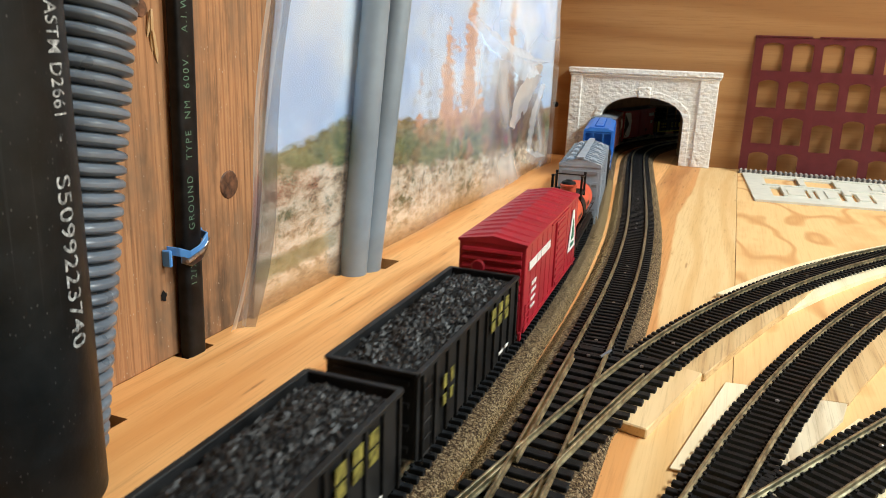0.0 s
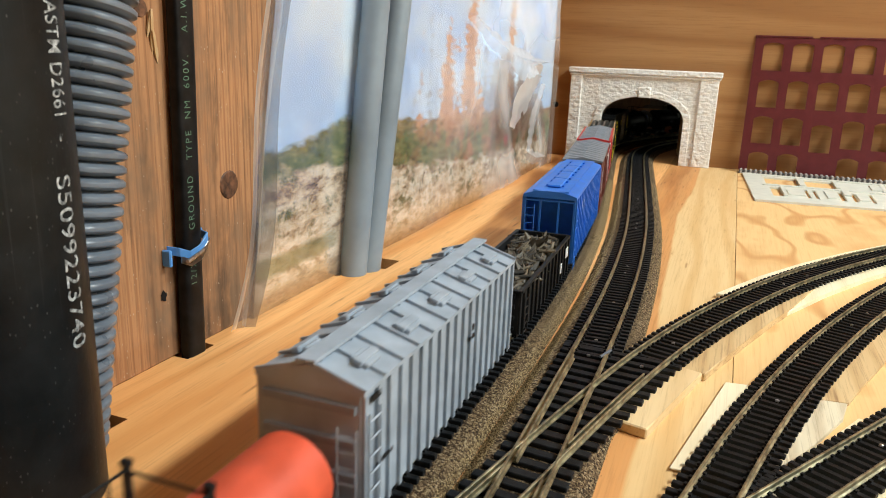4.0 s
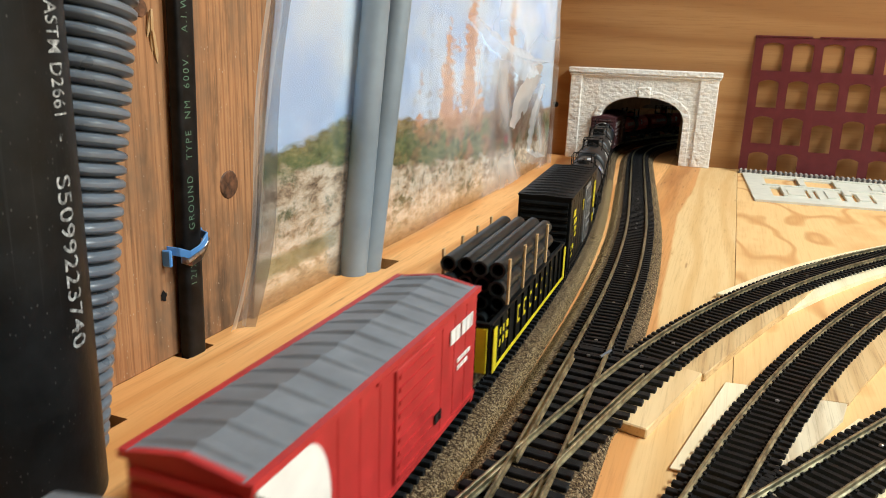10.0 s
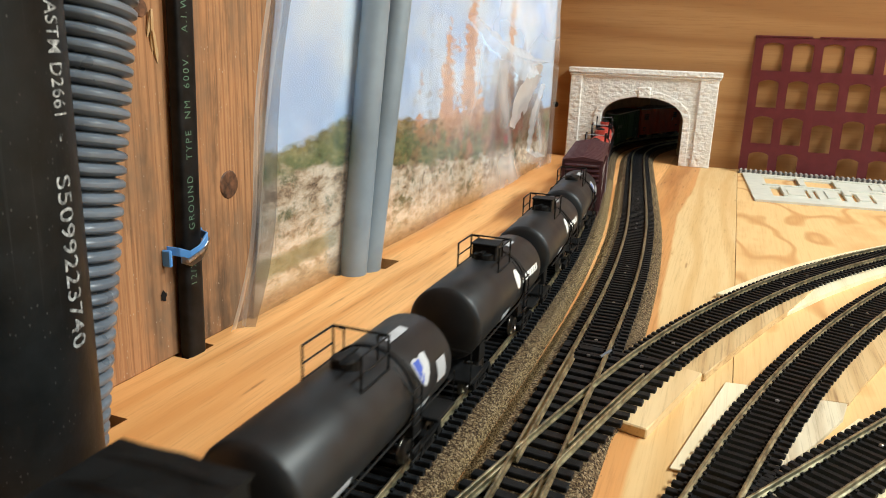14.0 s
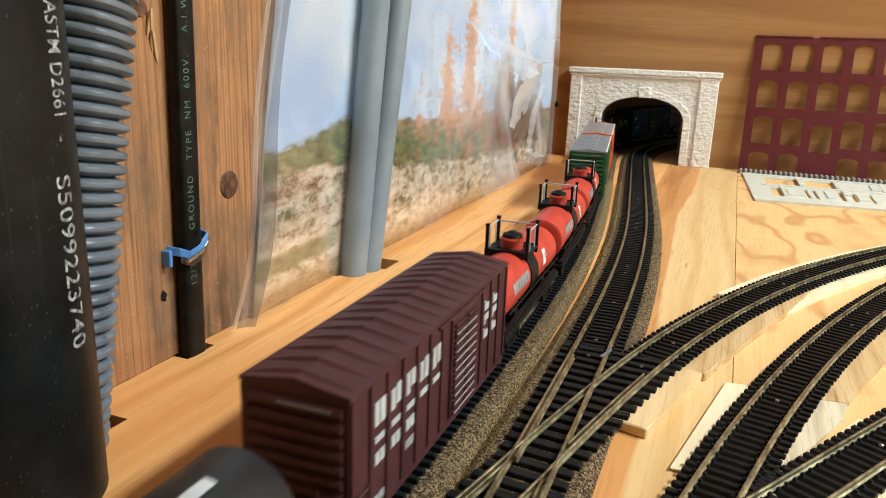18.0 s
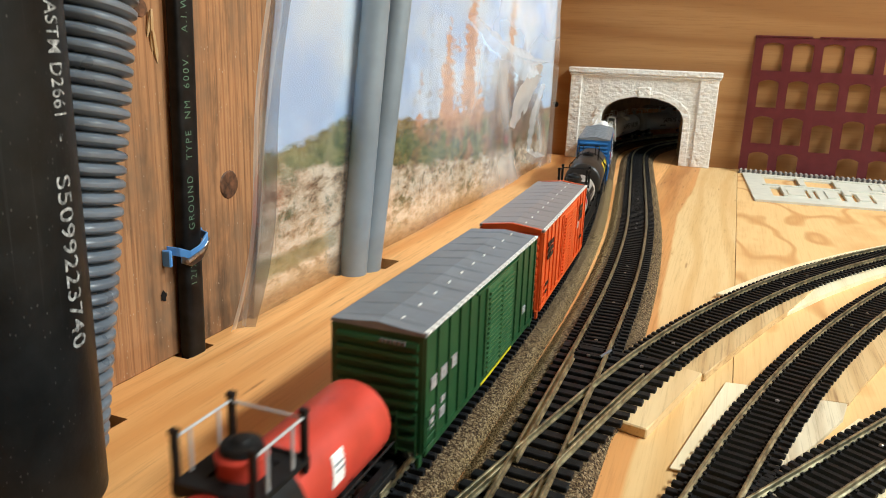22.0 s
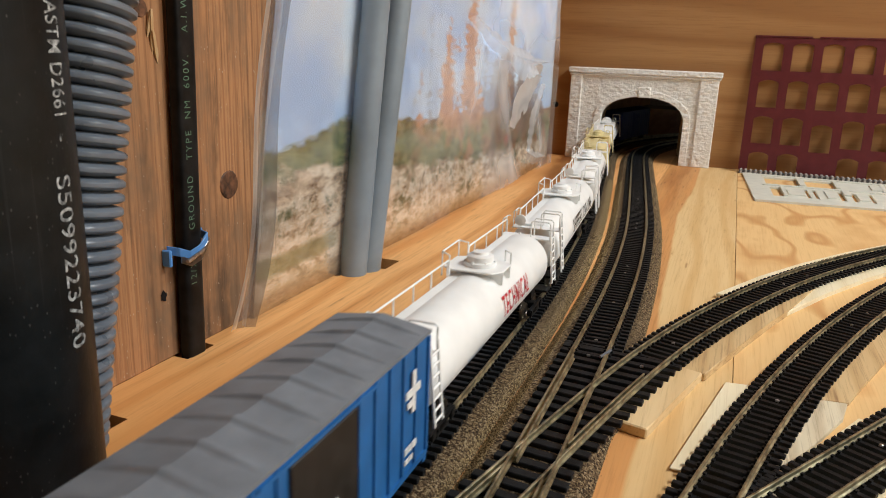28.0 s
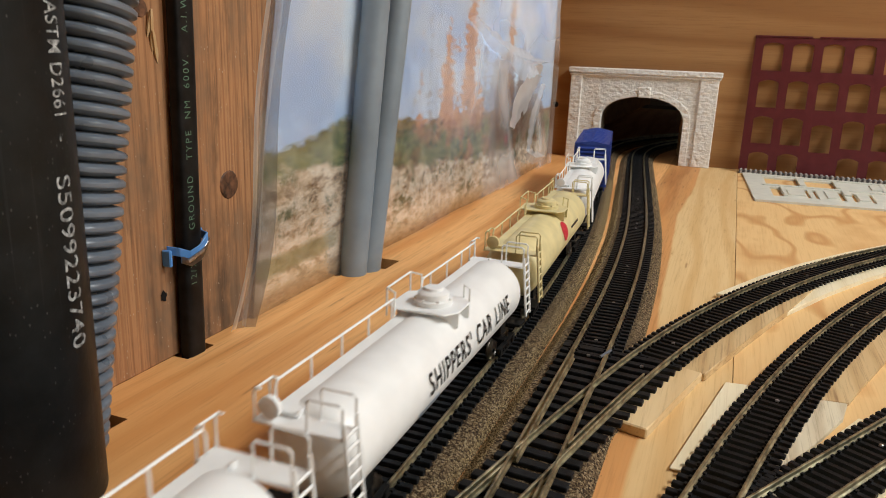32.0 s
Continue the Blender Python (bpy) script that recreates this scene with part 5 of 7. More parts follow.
def gondola(name, label, L, col, top, low=0.0095, ribs=10, cat="gondola car", group=""):
    car = thing(name, label, cat, group)
    h, t = L / 2, 0.0011
    bm = bmesh.new()
    box(bm, -W / 2 + t, W / 2 - t, -h + t, h - t, low, low + 0.0012)
    part("floor", bm, col, car)
    for s in (-1, 1):
        bm = bmesh.new()
        x0, x1 = sorted((s * (W / 2 - t), s * W / 2))
        box(bm, x0, x1, -h, h, low, top)
        a, b = sorted((s * (W / 2 - t - 0.0003), s * (W / 2 + 0.0008)))
        box(bm, a, b, -h, h, top - 0.0014, top)
        part("side", bm, col, car, "", 0.0002)
        a, b = sorted((s * W / 2, s * (W / 2 + 0.0011)))
        ys = [-h + 0.003 + (L - 0.006) * i / (ribs - 1) for i in range(ribs)]
        pieces("side_rib", [(a, b, y - 0.0007, y + 0.0007, low, top - 0.0014) for y in ys], col, car)
        bm = bmesh.new()
        y0, y1 = sorted((s * (h - t), s * h))
        box(bm, -W / 2 + t, W / 2 - t, y0, y1, low, top)
        a, b = sorted((s * (h - t - 0.0003), s * (h + 0.0008)))
        box(bm, -W / 2, W / 2, a, b, top - 0.0014, top)
        part("end", bm, col, car, "", 0.0002)
        zs = [low + (top - low) * (i + 0.5) / 4 for i in range(4)]
        pieces("end_rib", [(-W / 2 + 0.003, W / 2 - 0.003, *sorted((s * h, s * (h + 0.0009))), z - 0.0009, z + 0.0009) for z in zs], col, car)
        ladder(car, col, s * W / 2, -s * (h - 0.006), low - 0.002, top - 0.004, "y", 0.007, 5, 0.0012 * s)
    sill(car, L)
    running_gear(car, L)
    return car


def heap(car, name, mat, L, w, z, rise, size, n, seed, label, flat=1.0):
    """A load of broken lumps piled in the car."""
    rng = random.Random(seed)
    verts, faces = [], []
    nx, ny = 16, int(L / w * 16)
    for j in range(ny + 1):
        for i in range(nx + 1):
            u, v = i / nx * 2 - 1, j / ny * 2 - 1
            zz = z + rise * (1 - u * u) * (1 - v ** 4) + 0.0012 * noise.noise(Vector((i * 0.6, j * 0.6, seed)))
            verts.append((u * w / 2, v * L / 2, zz))
    for j in range(ny):
        for i in range(nx):
            a = j * (nx + 1) + i
            faces.append((a, a + 1, a + nx + 2, a + nx + 1))
    oct_v = [(1, 0, 0), (-1, 0, 0), (0, 1, 0), (0, -1, 0), (0, 0, 1), (0, 0, -1)]
    oct_f = [(0, 2, 4), (2, 1, 4), (1, 3, 4), (3, 0, 4), (2, 0, 5), (1, 2, 5), (3, 1, 5), (0, 3, 5)]
    for _ in range(n):
        u, v = rng.uniform(-0.97, 0.97), rng.uniform(-0.98, 0.98)
        zz = z + rise * (1 - u * u) * (1 - v ** 4) + rng.uniform(-0.2, 0.6) * size
        q = Euler((rng.uniform(0, 6), rng.uniform(0, 6), rng.uniform(0, 6))).to_quaternion()
        k = size * rng.uniform(0.45, 1.15)
        sx, sy, sz = k * rng.uniform(0.7, 1.4), k * rng.uniform(0.7, 1.4 * flat), k * rng.uniform(0.5, 1.0)
        b = len(verts)
        for p in oct_v:
            d = q @ Vector((p[0] * sx * rng.uniform(0.7, 1.2), p[1] * sy * rng.uniform(0.7, 1.2), p[2] * sz))
            verts.append((u * w / 2 * 0.97 + d.x, v * L / 2 * 0.985 + d.y, zz + d.z))
        faces += [tuple(b + i for i in f) for f in oct_f]
    me = bpy.data.meshes.new(name)
    me.from_pydata(verts, [], faces)
    me.materials.append(MATS[mat])
    ob = shared(name, me, car, None, label)
    ob["kind"] = "stuff"
    return ob


def coal_hopper():
    L, top = 0.118, 0.0405
    car = gondola("coal_hopper", "black coal hopper with yellow marks, heaped with coal", L, "coal_car_black", top, 0.0085, 11, "hopper car", "coal hoppers")
    heap(car, "coal_load", "coal", L - 0.004, W - 0.004, top - 0.0035, 0.0035, 0.0015, 2600, 3, "heap of glossy black coal lumps")
    x = W / 2 + 0.0013
    y0 = -L / 2
    strokes = [(y, y + 0.0054, z0, z1) for y in (0.0155, 0.0250, 0.0345) for z0, z1 in ((0.0275, 0.0318), (0.0330, 0.0375))]
    bars(car, "mark_faded", x, strokes, "painted_mark", "worn yellow letter bars")
    bars(car, "mark_faded", x, word(y0 + 0.020, 0.0265, [0.003, 0.003], 0.0050, 0.004) + word(y0 + 0.020, 0.0200, [0.003, 0.003], 0.0040, 0.004), "painted_mark", "worn yellow painted marks")
    bars(car, "mark_white", x, word(y0 + 0.088, 0.0125, [0.006, -0.002, 0.004], 0.0012), "painted_mark", "small white marks")
    return car


def red_boxcar():
    L = 0.1460
    car = boxcar("crimson boxcar with a white triangle emblem", L, "box_red", "box_red", (0.012, 0.026, "ribbed"), 0, 13)
    x, y0 = W / 2 + 0.0006, -L / 2
    bars(car, "mark_white", x, word(y0 + 0.006, 0.0385, [0.0032, 0.0022, 0.0024, 0.0024, 0.0024, 0.0018, -0.001, 0.002, 0.002, 0.002, -0.001, 0.0034, 0.0018, 0.0022, 0.0022, 0.002, 0.0014, 0.0022, 0.0022, 0.002], 0.0042, 0.0004), "painted_mark", "white painted lettering")
    bars(car, "mark_white", x, word(y0 + 0.014, 0.0285, [0.003, 0.002, 0.003], 0.002) + word(y0 + 0.014, 0.0245, [0.002, 0.003, 0.002, 0.001], 0.0016) + word(y0 + 0.014, 0.0205, [0.003, 0.003, 0.002], 0.0014) + word(y0 + 0.014, 0.0165, [0.002, 0.002, 0.003], 0.0014), "painted_mark", "small white marks")
    c = L / 2 - 0.019
    flag(car, "mark_white", x, [(c - 0.012, 0.020), (c + 0.012, 0.020), (c + 0.0025, 0.0455), (c - 0.0025, 0.0455)], "emblem", "white triangle emblem")
    flag(car, "mark_green", x + 0.0003, [(c - 0.004, 0.027), (c + 0.004, 0.027), (c + 0.0008, 0.040), (c - 0.0008, 0.040)], "emblem", "dark green tree shape")
    bars(car, "mark_green", x + 0.0003, word(c - 0.006, 0.0225, [0.003, 0.002, 0.003, 0.002], 0.0022, 0.0006), "painted_mark", "small green marks")
    # brake wheel on the near end
    bm = bmesh.new()
    turned(bm, [(-L / 2 - 0.0036, 0.0028), (-L / 2 - 0.0030, 0.0036), (-L / 2 - 0.0024, 0.0028)], "y", 16, (-0.006, 0, 0.040))
    part("brake_wheel", bm, "box_red", car)
    return car


def tank_shell(bm, L, r, z, dome=0.45, seg=32):
    h = L / 2
    prof = [(-h, 0.0004)]
    n = 6
    for i in range(1, n + 1):
        a = math.pi / 2 * i / n
        prof.append((-h + r * dome * (1 - math.cos(a)), r * math.sin(a)))
    for y in (-h * 0.33, h * 0.33):
        prof.append((y, r))
    for i in range(n, 0, -1):
        a = math.pi / 2 * i / n
        prof.append((h - r * dome * (1 - math.cos(a)), r * math.sin(a)))
    prof.append((h, 0.0004))
    turned(bm, prof, "y", seg, (0, 0, z))


def short_tank(label, col, marks, L=0.110, group="", rail="mark_silver", dome=None):
    """Small tank car on a frame with a domed hatch inside a railed platform."""
    car = thing("tank_car", label, "tank car", group)
    r, z = 0.0132, 0.0268
    bm = bmesh.new()
    tank_shell(bm, L - 0.002, r, z, 0.10)
    part("tank", bm, col, car, "", 0, True)
    bm = bmesh.new()
    for s in (-1, 1):
        box(bm, *sorted((s * 0.0128, s * 0.0145)), -L / 2, L / 2, 0.0095, 0.0120)
        box(bm, -0.0145, 0.0145, *sorted((s * L / 2, s * (L / 2 - 0.003))), 0.0080, 0.0120)
    box(bm, -0.004, 0.004, -L / 2, L / 2, 0.0075, 0.0115)
    for y in (-0.030, 0.030):
        box(bm, -0.012, 0.012, y - 0.003, y + 0.003, 0.010, 0.0165)
    part("frame", bm, "truck_black", car, "", 0.0002)
    # side board of the frame in the tank colour, saddle band and hatch
    for s in (-1, 1):
        bm = bmesh.new()
        box(bm, *sorted((s * 0.0120, s * 0.0142)), -L / 2 + 0.002, L / 2 - 0.002, 0.0134, 0.0145)
        part("running_board", bm, "truck_black", car)
        bm = bmesh.new()
        rod(bm, (s * 0.0148, -L / 2 + 0.004, 0.0225), (s * 0.0148, L / 2 - 0.004, 0.0225), 0.0004, 6)
        for y in np.linspace(-L / 2 + 0.006, L / 2 - 0.006, 6):
            rod(bm, (s * 0.0120, float(y), 0.0225), (s * 0.0148, float(y), 0.0225), 0.0003, 5)
        part("handrail", bm, "truck_black", car)
    bm = bmesh.new()
    turned(bm, [(-0.0075, r + 0.0001), (-0.0075, r + 0.0007), (0.0075, r + 0.0007), (0.0075, r + 0.0001)], "y", 32, (0, 0, z), False)
    part("saddle_band", bm, "truck_black", car, "black band round the tank", 0, True)
    bm = bmesh.new()
    turned(bm, [(z + r - 0.003, 0.0060), (z + r + 0.0042, 0.0060), (z + r + 0.0044, 0.0066), (z + r + 0.0054, 0.0066), (z + r + 0.0058, 0.0056), (z + r + 0.0068, 0.0036), (z + r + 0.0070, 0.0004)], "z", 20)
    part("dome", bm, dome or col, car, "", 0, True)
    bm = bmesh.new()
    turned(bm, [(z + r + 0.0062, 0.0056), (z + r + 0.0078, 0.0050), (z + r + 0.0084, 0.0028), (z + r + 0.0092, 0.0020), (z + r + 0.0094, 0.0003)], "z", 14)
    part("hatch_lid", bm, "truck_black", car, "", 0, True)
    pz = z + r + 0.0004
    bm = bmesh.new()
    # a square deck with a square hole round the dome
    ring_skin(bm, [[Vector((sx * c, sy * d, zz)) for c, d, zz in ((0.0117, 0.0115, pz - 0.0012), (0.0117, 0.0115, pz), (0.0062, 0.0062, pz), (0.0062, 0.0062, pz - 0.0012))] for sx, sy in ((-1, -1), (1, -1), (1, 1), (-1, 1), (-1, -1))], True, False)
    bmesh.ops.remove_doubles(bm, verts=bm.verts[:], dist=1e-6)
    plat = part("platform", bm, "truck_black", car, "black walkway platform round the dome")
    pieces("edge_plate", [(-0.0117, 0.0117, *sorted((s * 0.0117, s * 0.0107)), pz - 0.003, pz + 0.0006) for s in (-1, 1)], "truck_black", plat)
    for sx in (-1, 1):
        for sy in (-1, 1):
            bm = bmesh.new()
            box(bm, sx * 0.0108 - 0.0008, sx * 0.0108 + 0.0008, sy * 0.0106 - 0.0007, sy * 0.0106 + 0.0007, pz - 0.004, pz + 0.0125)
            box(bm, sx * 0.0108 - 0.0010, sx * 0.0108 + 0.0010, sy * 0.0106 - 0.0009, sy * 0.0106 + 0.0009, pz + 0.0125, pz + 0.0138)
            part("post", bm, "truck_black", plat)
    for sx in (-1, 1):
        rail_rod("rail", rail, plat, (sx * 0.0108, -0.0106, pz + 0.0115), (sx * 0.0108, 0.0106, pz + 0.0115))
        for sy in (-0.5, 0.5):
            rail_rod("rail_post", rail, plat, (sx * 0.0108, sy * 0.0106, pz), (sx * 0.0108, sy * 0.0106, pz + 0.0115))
    rail_rod("rail", rail, plat, (-0.0108, 0.0106, pz + 0.0112), (0.0108, 0.0106, pz + 0.0112))
    on_tank(car, r, z, marks)
    running_gear(car, L)
    return car


def on_tank(car, r, z, marks):
    """Painted patches that lie on the round shell: (mat, y0, y1, angle0, angle1, label); angles up from the right side."""
    for i_mark, (mat, y0, y1, a0, a1, label) in enumerate(marks):
        bm = bmesh.new()
        n = 5
        rr = r + 0.00020 + 0.00002 * i_mark
        if "shield" in label:
            # a shield wrapped on the shell: straight top, sides drawn in to a point below
            ym, am = (y0 + y1) / 2, (a0 + a1) / 2
            ring = []
            for u, v in ((-1, 0.9), (-0.5, 1.0), (0.0, 0.85), (0.5, 1.0), (1, 0.9), (0.95, 0.2), (0.7, -0.4), (0.3, -0.8), (0, -1), (-0.3, -0.8), (-0.7, -0.4), (-0.95, 0.2)):
                a = radians(am + (a1 - a0) / 2 * v)
                ring.append(bm.verts.new((rr * math.cos(a), ym + (y1 - y0) / 2 * u, z + rr * math.sin(a))))
            hub = bm.verts.new(((rr + 0.0001) * math.cos(radians(am)), ym, z + (rr + 0.0001) * math.sin(radians(am))))
            for i in range(12):
                bm.faces.new((ring[i], ring[(i + 1) % 12], hub))
            part("emblem", bm, mat, car, label)
            continue
        if label.startswith("round"):
            # a round emblem wrapped on the shell
            ym, am = (y0 + y1) / 2, (a0 + a1) / 2
            ring = []
            for i in range(20):
                a = radians(am + (a1 - a0) / 2 * math.sin(i * math.pi / 10))
                ring.append(bm.verts.new((rr * math.cos(a), ym + (y1 - y0) / 2 * math.cos(i * math.pi / 10), z + rr * math.sin(a))))
            hub = bm.verts.new(((rr + 0.0002) * math.cos(radians(am)), ym, z + (rr + 0.0002) * math.sin(radians(am))))
            for i in range(20):
                bm.faces.new((ring[i], ring[(i + 1) % 20], hub))
            part("emblem", bm, mat, car, label)
            continue
        rings = []
        for y in (y0, y1):
            rings.append([Vector((rr * math.cos(radians(a0 + (a1 - a0) * i / n)), y, z + rr * math.sin(radians(a0 + (a1 - a0) * i / n)))) for i in range(n + 1)])
        vs = [[bm.verts.new(p) for p in g] for g in rings]
        for i in range(n):
            bm.faces.new((vs[0][i], vs[1][i], vs[1][i + 1], vs[0][i + 1]))
        part("marking", bm, mat, car, label)


def tank_word(mat, y, a0, a1, widths, gap, label):
    out = []
    for w in widths:
        if w > 0:
            out.append((mat, y, y + w, a0, a1, label))
        y += abs(w) + gap
    return out


def tank_ends(car, w, spans):
    """At each end a platform, the draught sill under it and the cradle that holds the shell."""
    (tip, inner, deep), (c0, c1, high) = spans
    for s in (-1, 1):
        for name, x, a, b, z0, z1 in (("end_platform", w, tip, inner, 0.0100, 0.0114), ("end_sill", 0.004, tip - 0.0004, deep, 0.0072, 0.0099), ("cradle", 0.0110, c0, c1, 0.0101, high)):
            bm = bmesh.new()
            box(bm, -x, x, *sorted((s * a, s * b)), z0, z1)
            part(name, bm, "truck_black", car, "", 0.0002)


def tank_letters(car, body, r, z, y0, y1, a0, a1, mat, label):
    """Painted letters wrapped on the right side of a round tank between y0 and y1, and from a0 to a1 degrees up the shell."""
    cu = bpy.data.curves.new("letters", "FONT")
    cu.body, cu.size, cu.space_character, cu.space_word, cu.offset = body, 0.012, 1.18, 1.6, 0.00012
    tmp = new("letters", cu)
    me = bpy.data.meshes.new_from_object(tmp.evaluated_get(bpy.context.evaluated_depsgraph_get()))
    bpy.data.objects.remove(tmp)
    bm = bmesh.new()
    bm.from_mesh(me)
    bpy.data.meshes.remove(me)
    bmesh.ops.subdivide_edges(bm, edges=[e for e in bm.edges if e.calc_length() > 0.002], cuts=2)
    xs, zs = [v.co.x for v in bm.verts], [v.co.y for v in bm.verts]
    for v in bm.verts:
        f, g = (v.co.x - min(xs)) / (max(xs) - min(xs)), (v.co.y - min(zs)) / (max(zs) - min(zs))
        a = radians(a0 + (a1 - a0) * g)
        v.co = Vector(((r + 0.0003) * math.cos(a), y0 + (y1 - y0) * f, z + (r + 0.0003) * math.sin(a)))
    me = bpy.data.meshes.new("lettering")
    bm.to_mesh(me)
    bm.free()
    me.materials.append(MATS[mat])
    return shared("lettering", me, car, None, label)


def lettered_tank():
    car = long_tank("long white tank car with a red painted word on its side", "tank_white", RED_WORD)
    tank_letters(car, "TECHNICAL", 0.0156, 0.0272, -0.005, 0.0395, -9, 27, "mark_red", "dark red painted letters")
    return car


def line_tank():
    car = long_tank("long white tank car with a line of black lettering", "tank_white", LINE_MARK)
    tank_letters(car, "SHIPPERS' CAR LINE", 0.0156, 0.0272, -0.0335, 0.0615, -6, 25, "mark_black", "black painted letters")
    return car


def black_tank(label, col, marks, L=0.1071, group="black tank cars", r=0.0160, z=0.0312, housing=False):
    """Round black tank car with a low hatch platform and wire railing."""
    car = thing("tank_car", label, "tank car", group)
    bm = bmesh.new()
    tank_shell(bm, L, r, z, 0.24, 36)
    part("tank", bm, col, car, "", 0, True)
    tank_ends(car, 0.0150, [(L / 2 + 0.005, L / 2 - 0.012, L / 2 - 0.03), (L / 2 - 0.018, L / 2 - 0.026, 0.0185)])
    for s in (-1, 1):
        for sx in (-1, 1):
            y = s * (L / 2 + 0.0042)
            rail_bent("end_rail", "truck_black", car, [(sx * 0.0145, y, 0.011), (sx * 0.0145, y, 0.024), (sx * 0.006, y, 0.024)], 0.0004, 5)
    top = z + r
    bm = bmesh.new()
    turned(bm, [(top - 0.003, 0.0050), (top + 0.0020, 0.0050), (top + 0.0026, 0.0042), (top + 0.0030, 0.0006)], "z", 18)
    box(bm, -0.001, 0.001, -0.006, 0.006, top + 0.0028, top + 0.0036)
    part("hatch", bm, "truck_black", car, "", 0, False)
    if housing:
        # square valve housing behind the hatch, with a lid
        bm = bmesh.new()
        box(bm, -0.0060, 0.0060, -0.0010, 0.0085, top - 0.003, top + 0.0058)
        part("valve_housing", bm, "truck_black", car, "black square valve housing", 0.0005)
        bm = bmesh.new()
        box(bm, -0.0066, 0.0066, -0.0016, 0.0091, top + 0.0058, top + 0.0068)
        part("housing_lid", bm, "truck_black", car, "", 0.0003)
    for s in (-1, 1):
        bm = bmesh.new()
        box(bm, *sorted((s * 0.0058, s * 0.0103)), -0.0095, 0.0095, top - 0.0040, top - 0.0032)
        p = part("platform", bm, "truck_black", car, "dark grating platform beside the hatch")
        x = s * 0.0098
        rail_bent("rail", "truck_black", p, [(x, -0.0092, top - 0.0038), (x, -0.0092, top + 0.0078), (x, 0.0092, top + 0.0078), (x, 0.0092, top - 0.0038)])
        rail_rod("rail", "truck_black", p, (x, -0.0092, top + 0.002), (x, 0.0092, top + 0.002), 0.00035, 5)
        rail_bent("rail", "truck_black", p, [(s * 0.0060, 0.0092, top - 0.0030), (s * 0.0060, 0.0092, top + 0.0070), (x, 0.0092, top + 0.0078)])
    bm = bmesh.new()
    rod(bm, (-0.0098, 0.0092, top + 0.0078), (0.0098, 0.0092, top + 0.0078), 0.00042, 6)
    part("cross_rail", bm, "truck_black", car)
    bm = bmesh.new()
    turned(bm, [(0.0150, r + 0.0001), (0.0150, r + 0.0006), (0.0172, r + 0.0006), (0.0172, r + 0.0001)], "y", 36, (0, 0, z), False)
    part("band", bm, "truck_black", car, "", 0, True)
    for s in (-1, 1):
        bm = bmesh.new()
        for y in (0.012, 0.0185):
            pipe_run(bm, [(s * 0.0103, y, top - 0.0038), (s * (r + 0.0016), y, z + 0.004), (s * (r + 0.0012), y, 0.0095)], 0.0004, 5)
        for i in range(7):
            zz = 0.011 + i * 0.0042
            rod(bm, (s * (r + 0.0014), 0.012, zz), (s * (r + 0.0014), 0.0185, zz), 0.00035, 5)
        part("ladder", bm, "truck_black", car)
        bm = bmesh.new()
        rod(bm, (s * (r + 0.0008), -L / 2 + 0.006, z - 0.006), (s * (r + 0.0008), L / 2 - 0.006, z - 0.006), 0.0004, 6)
        part("handrail", bm, "truck_black", car)
    on_tank(car, r, z, marks)
    running_gear(car, L + 0.009, 0.0)
    return car


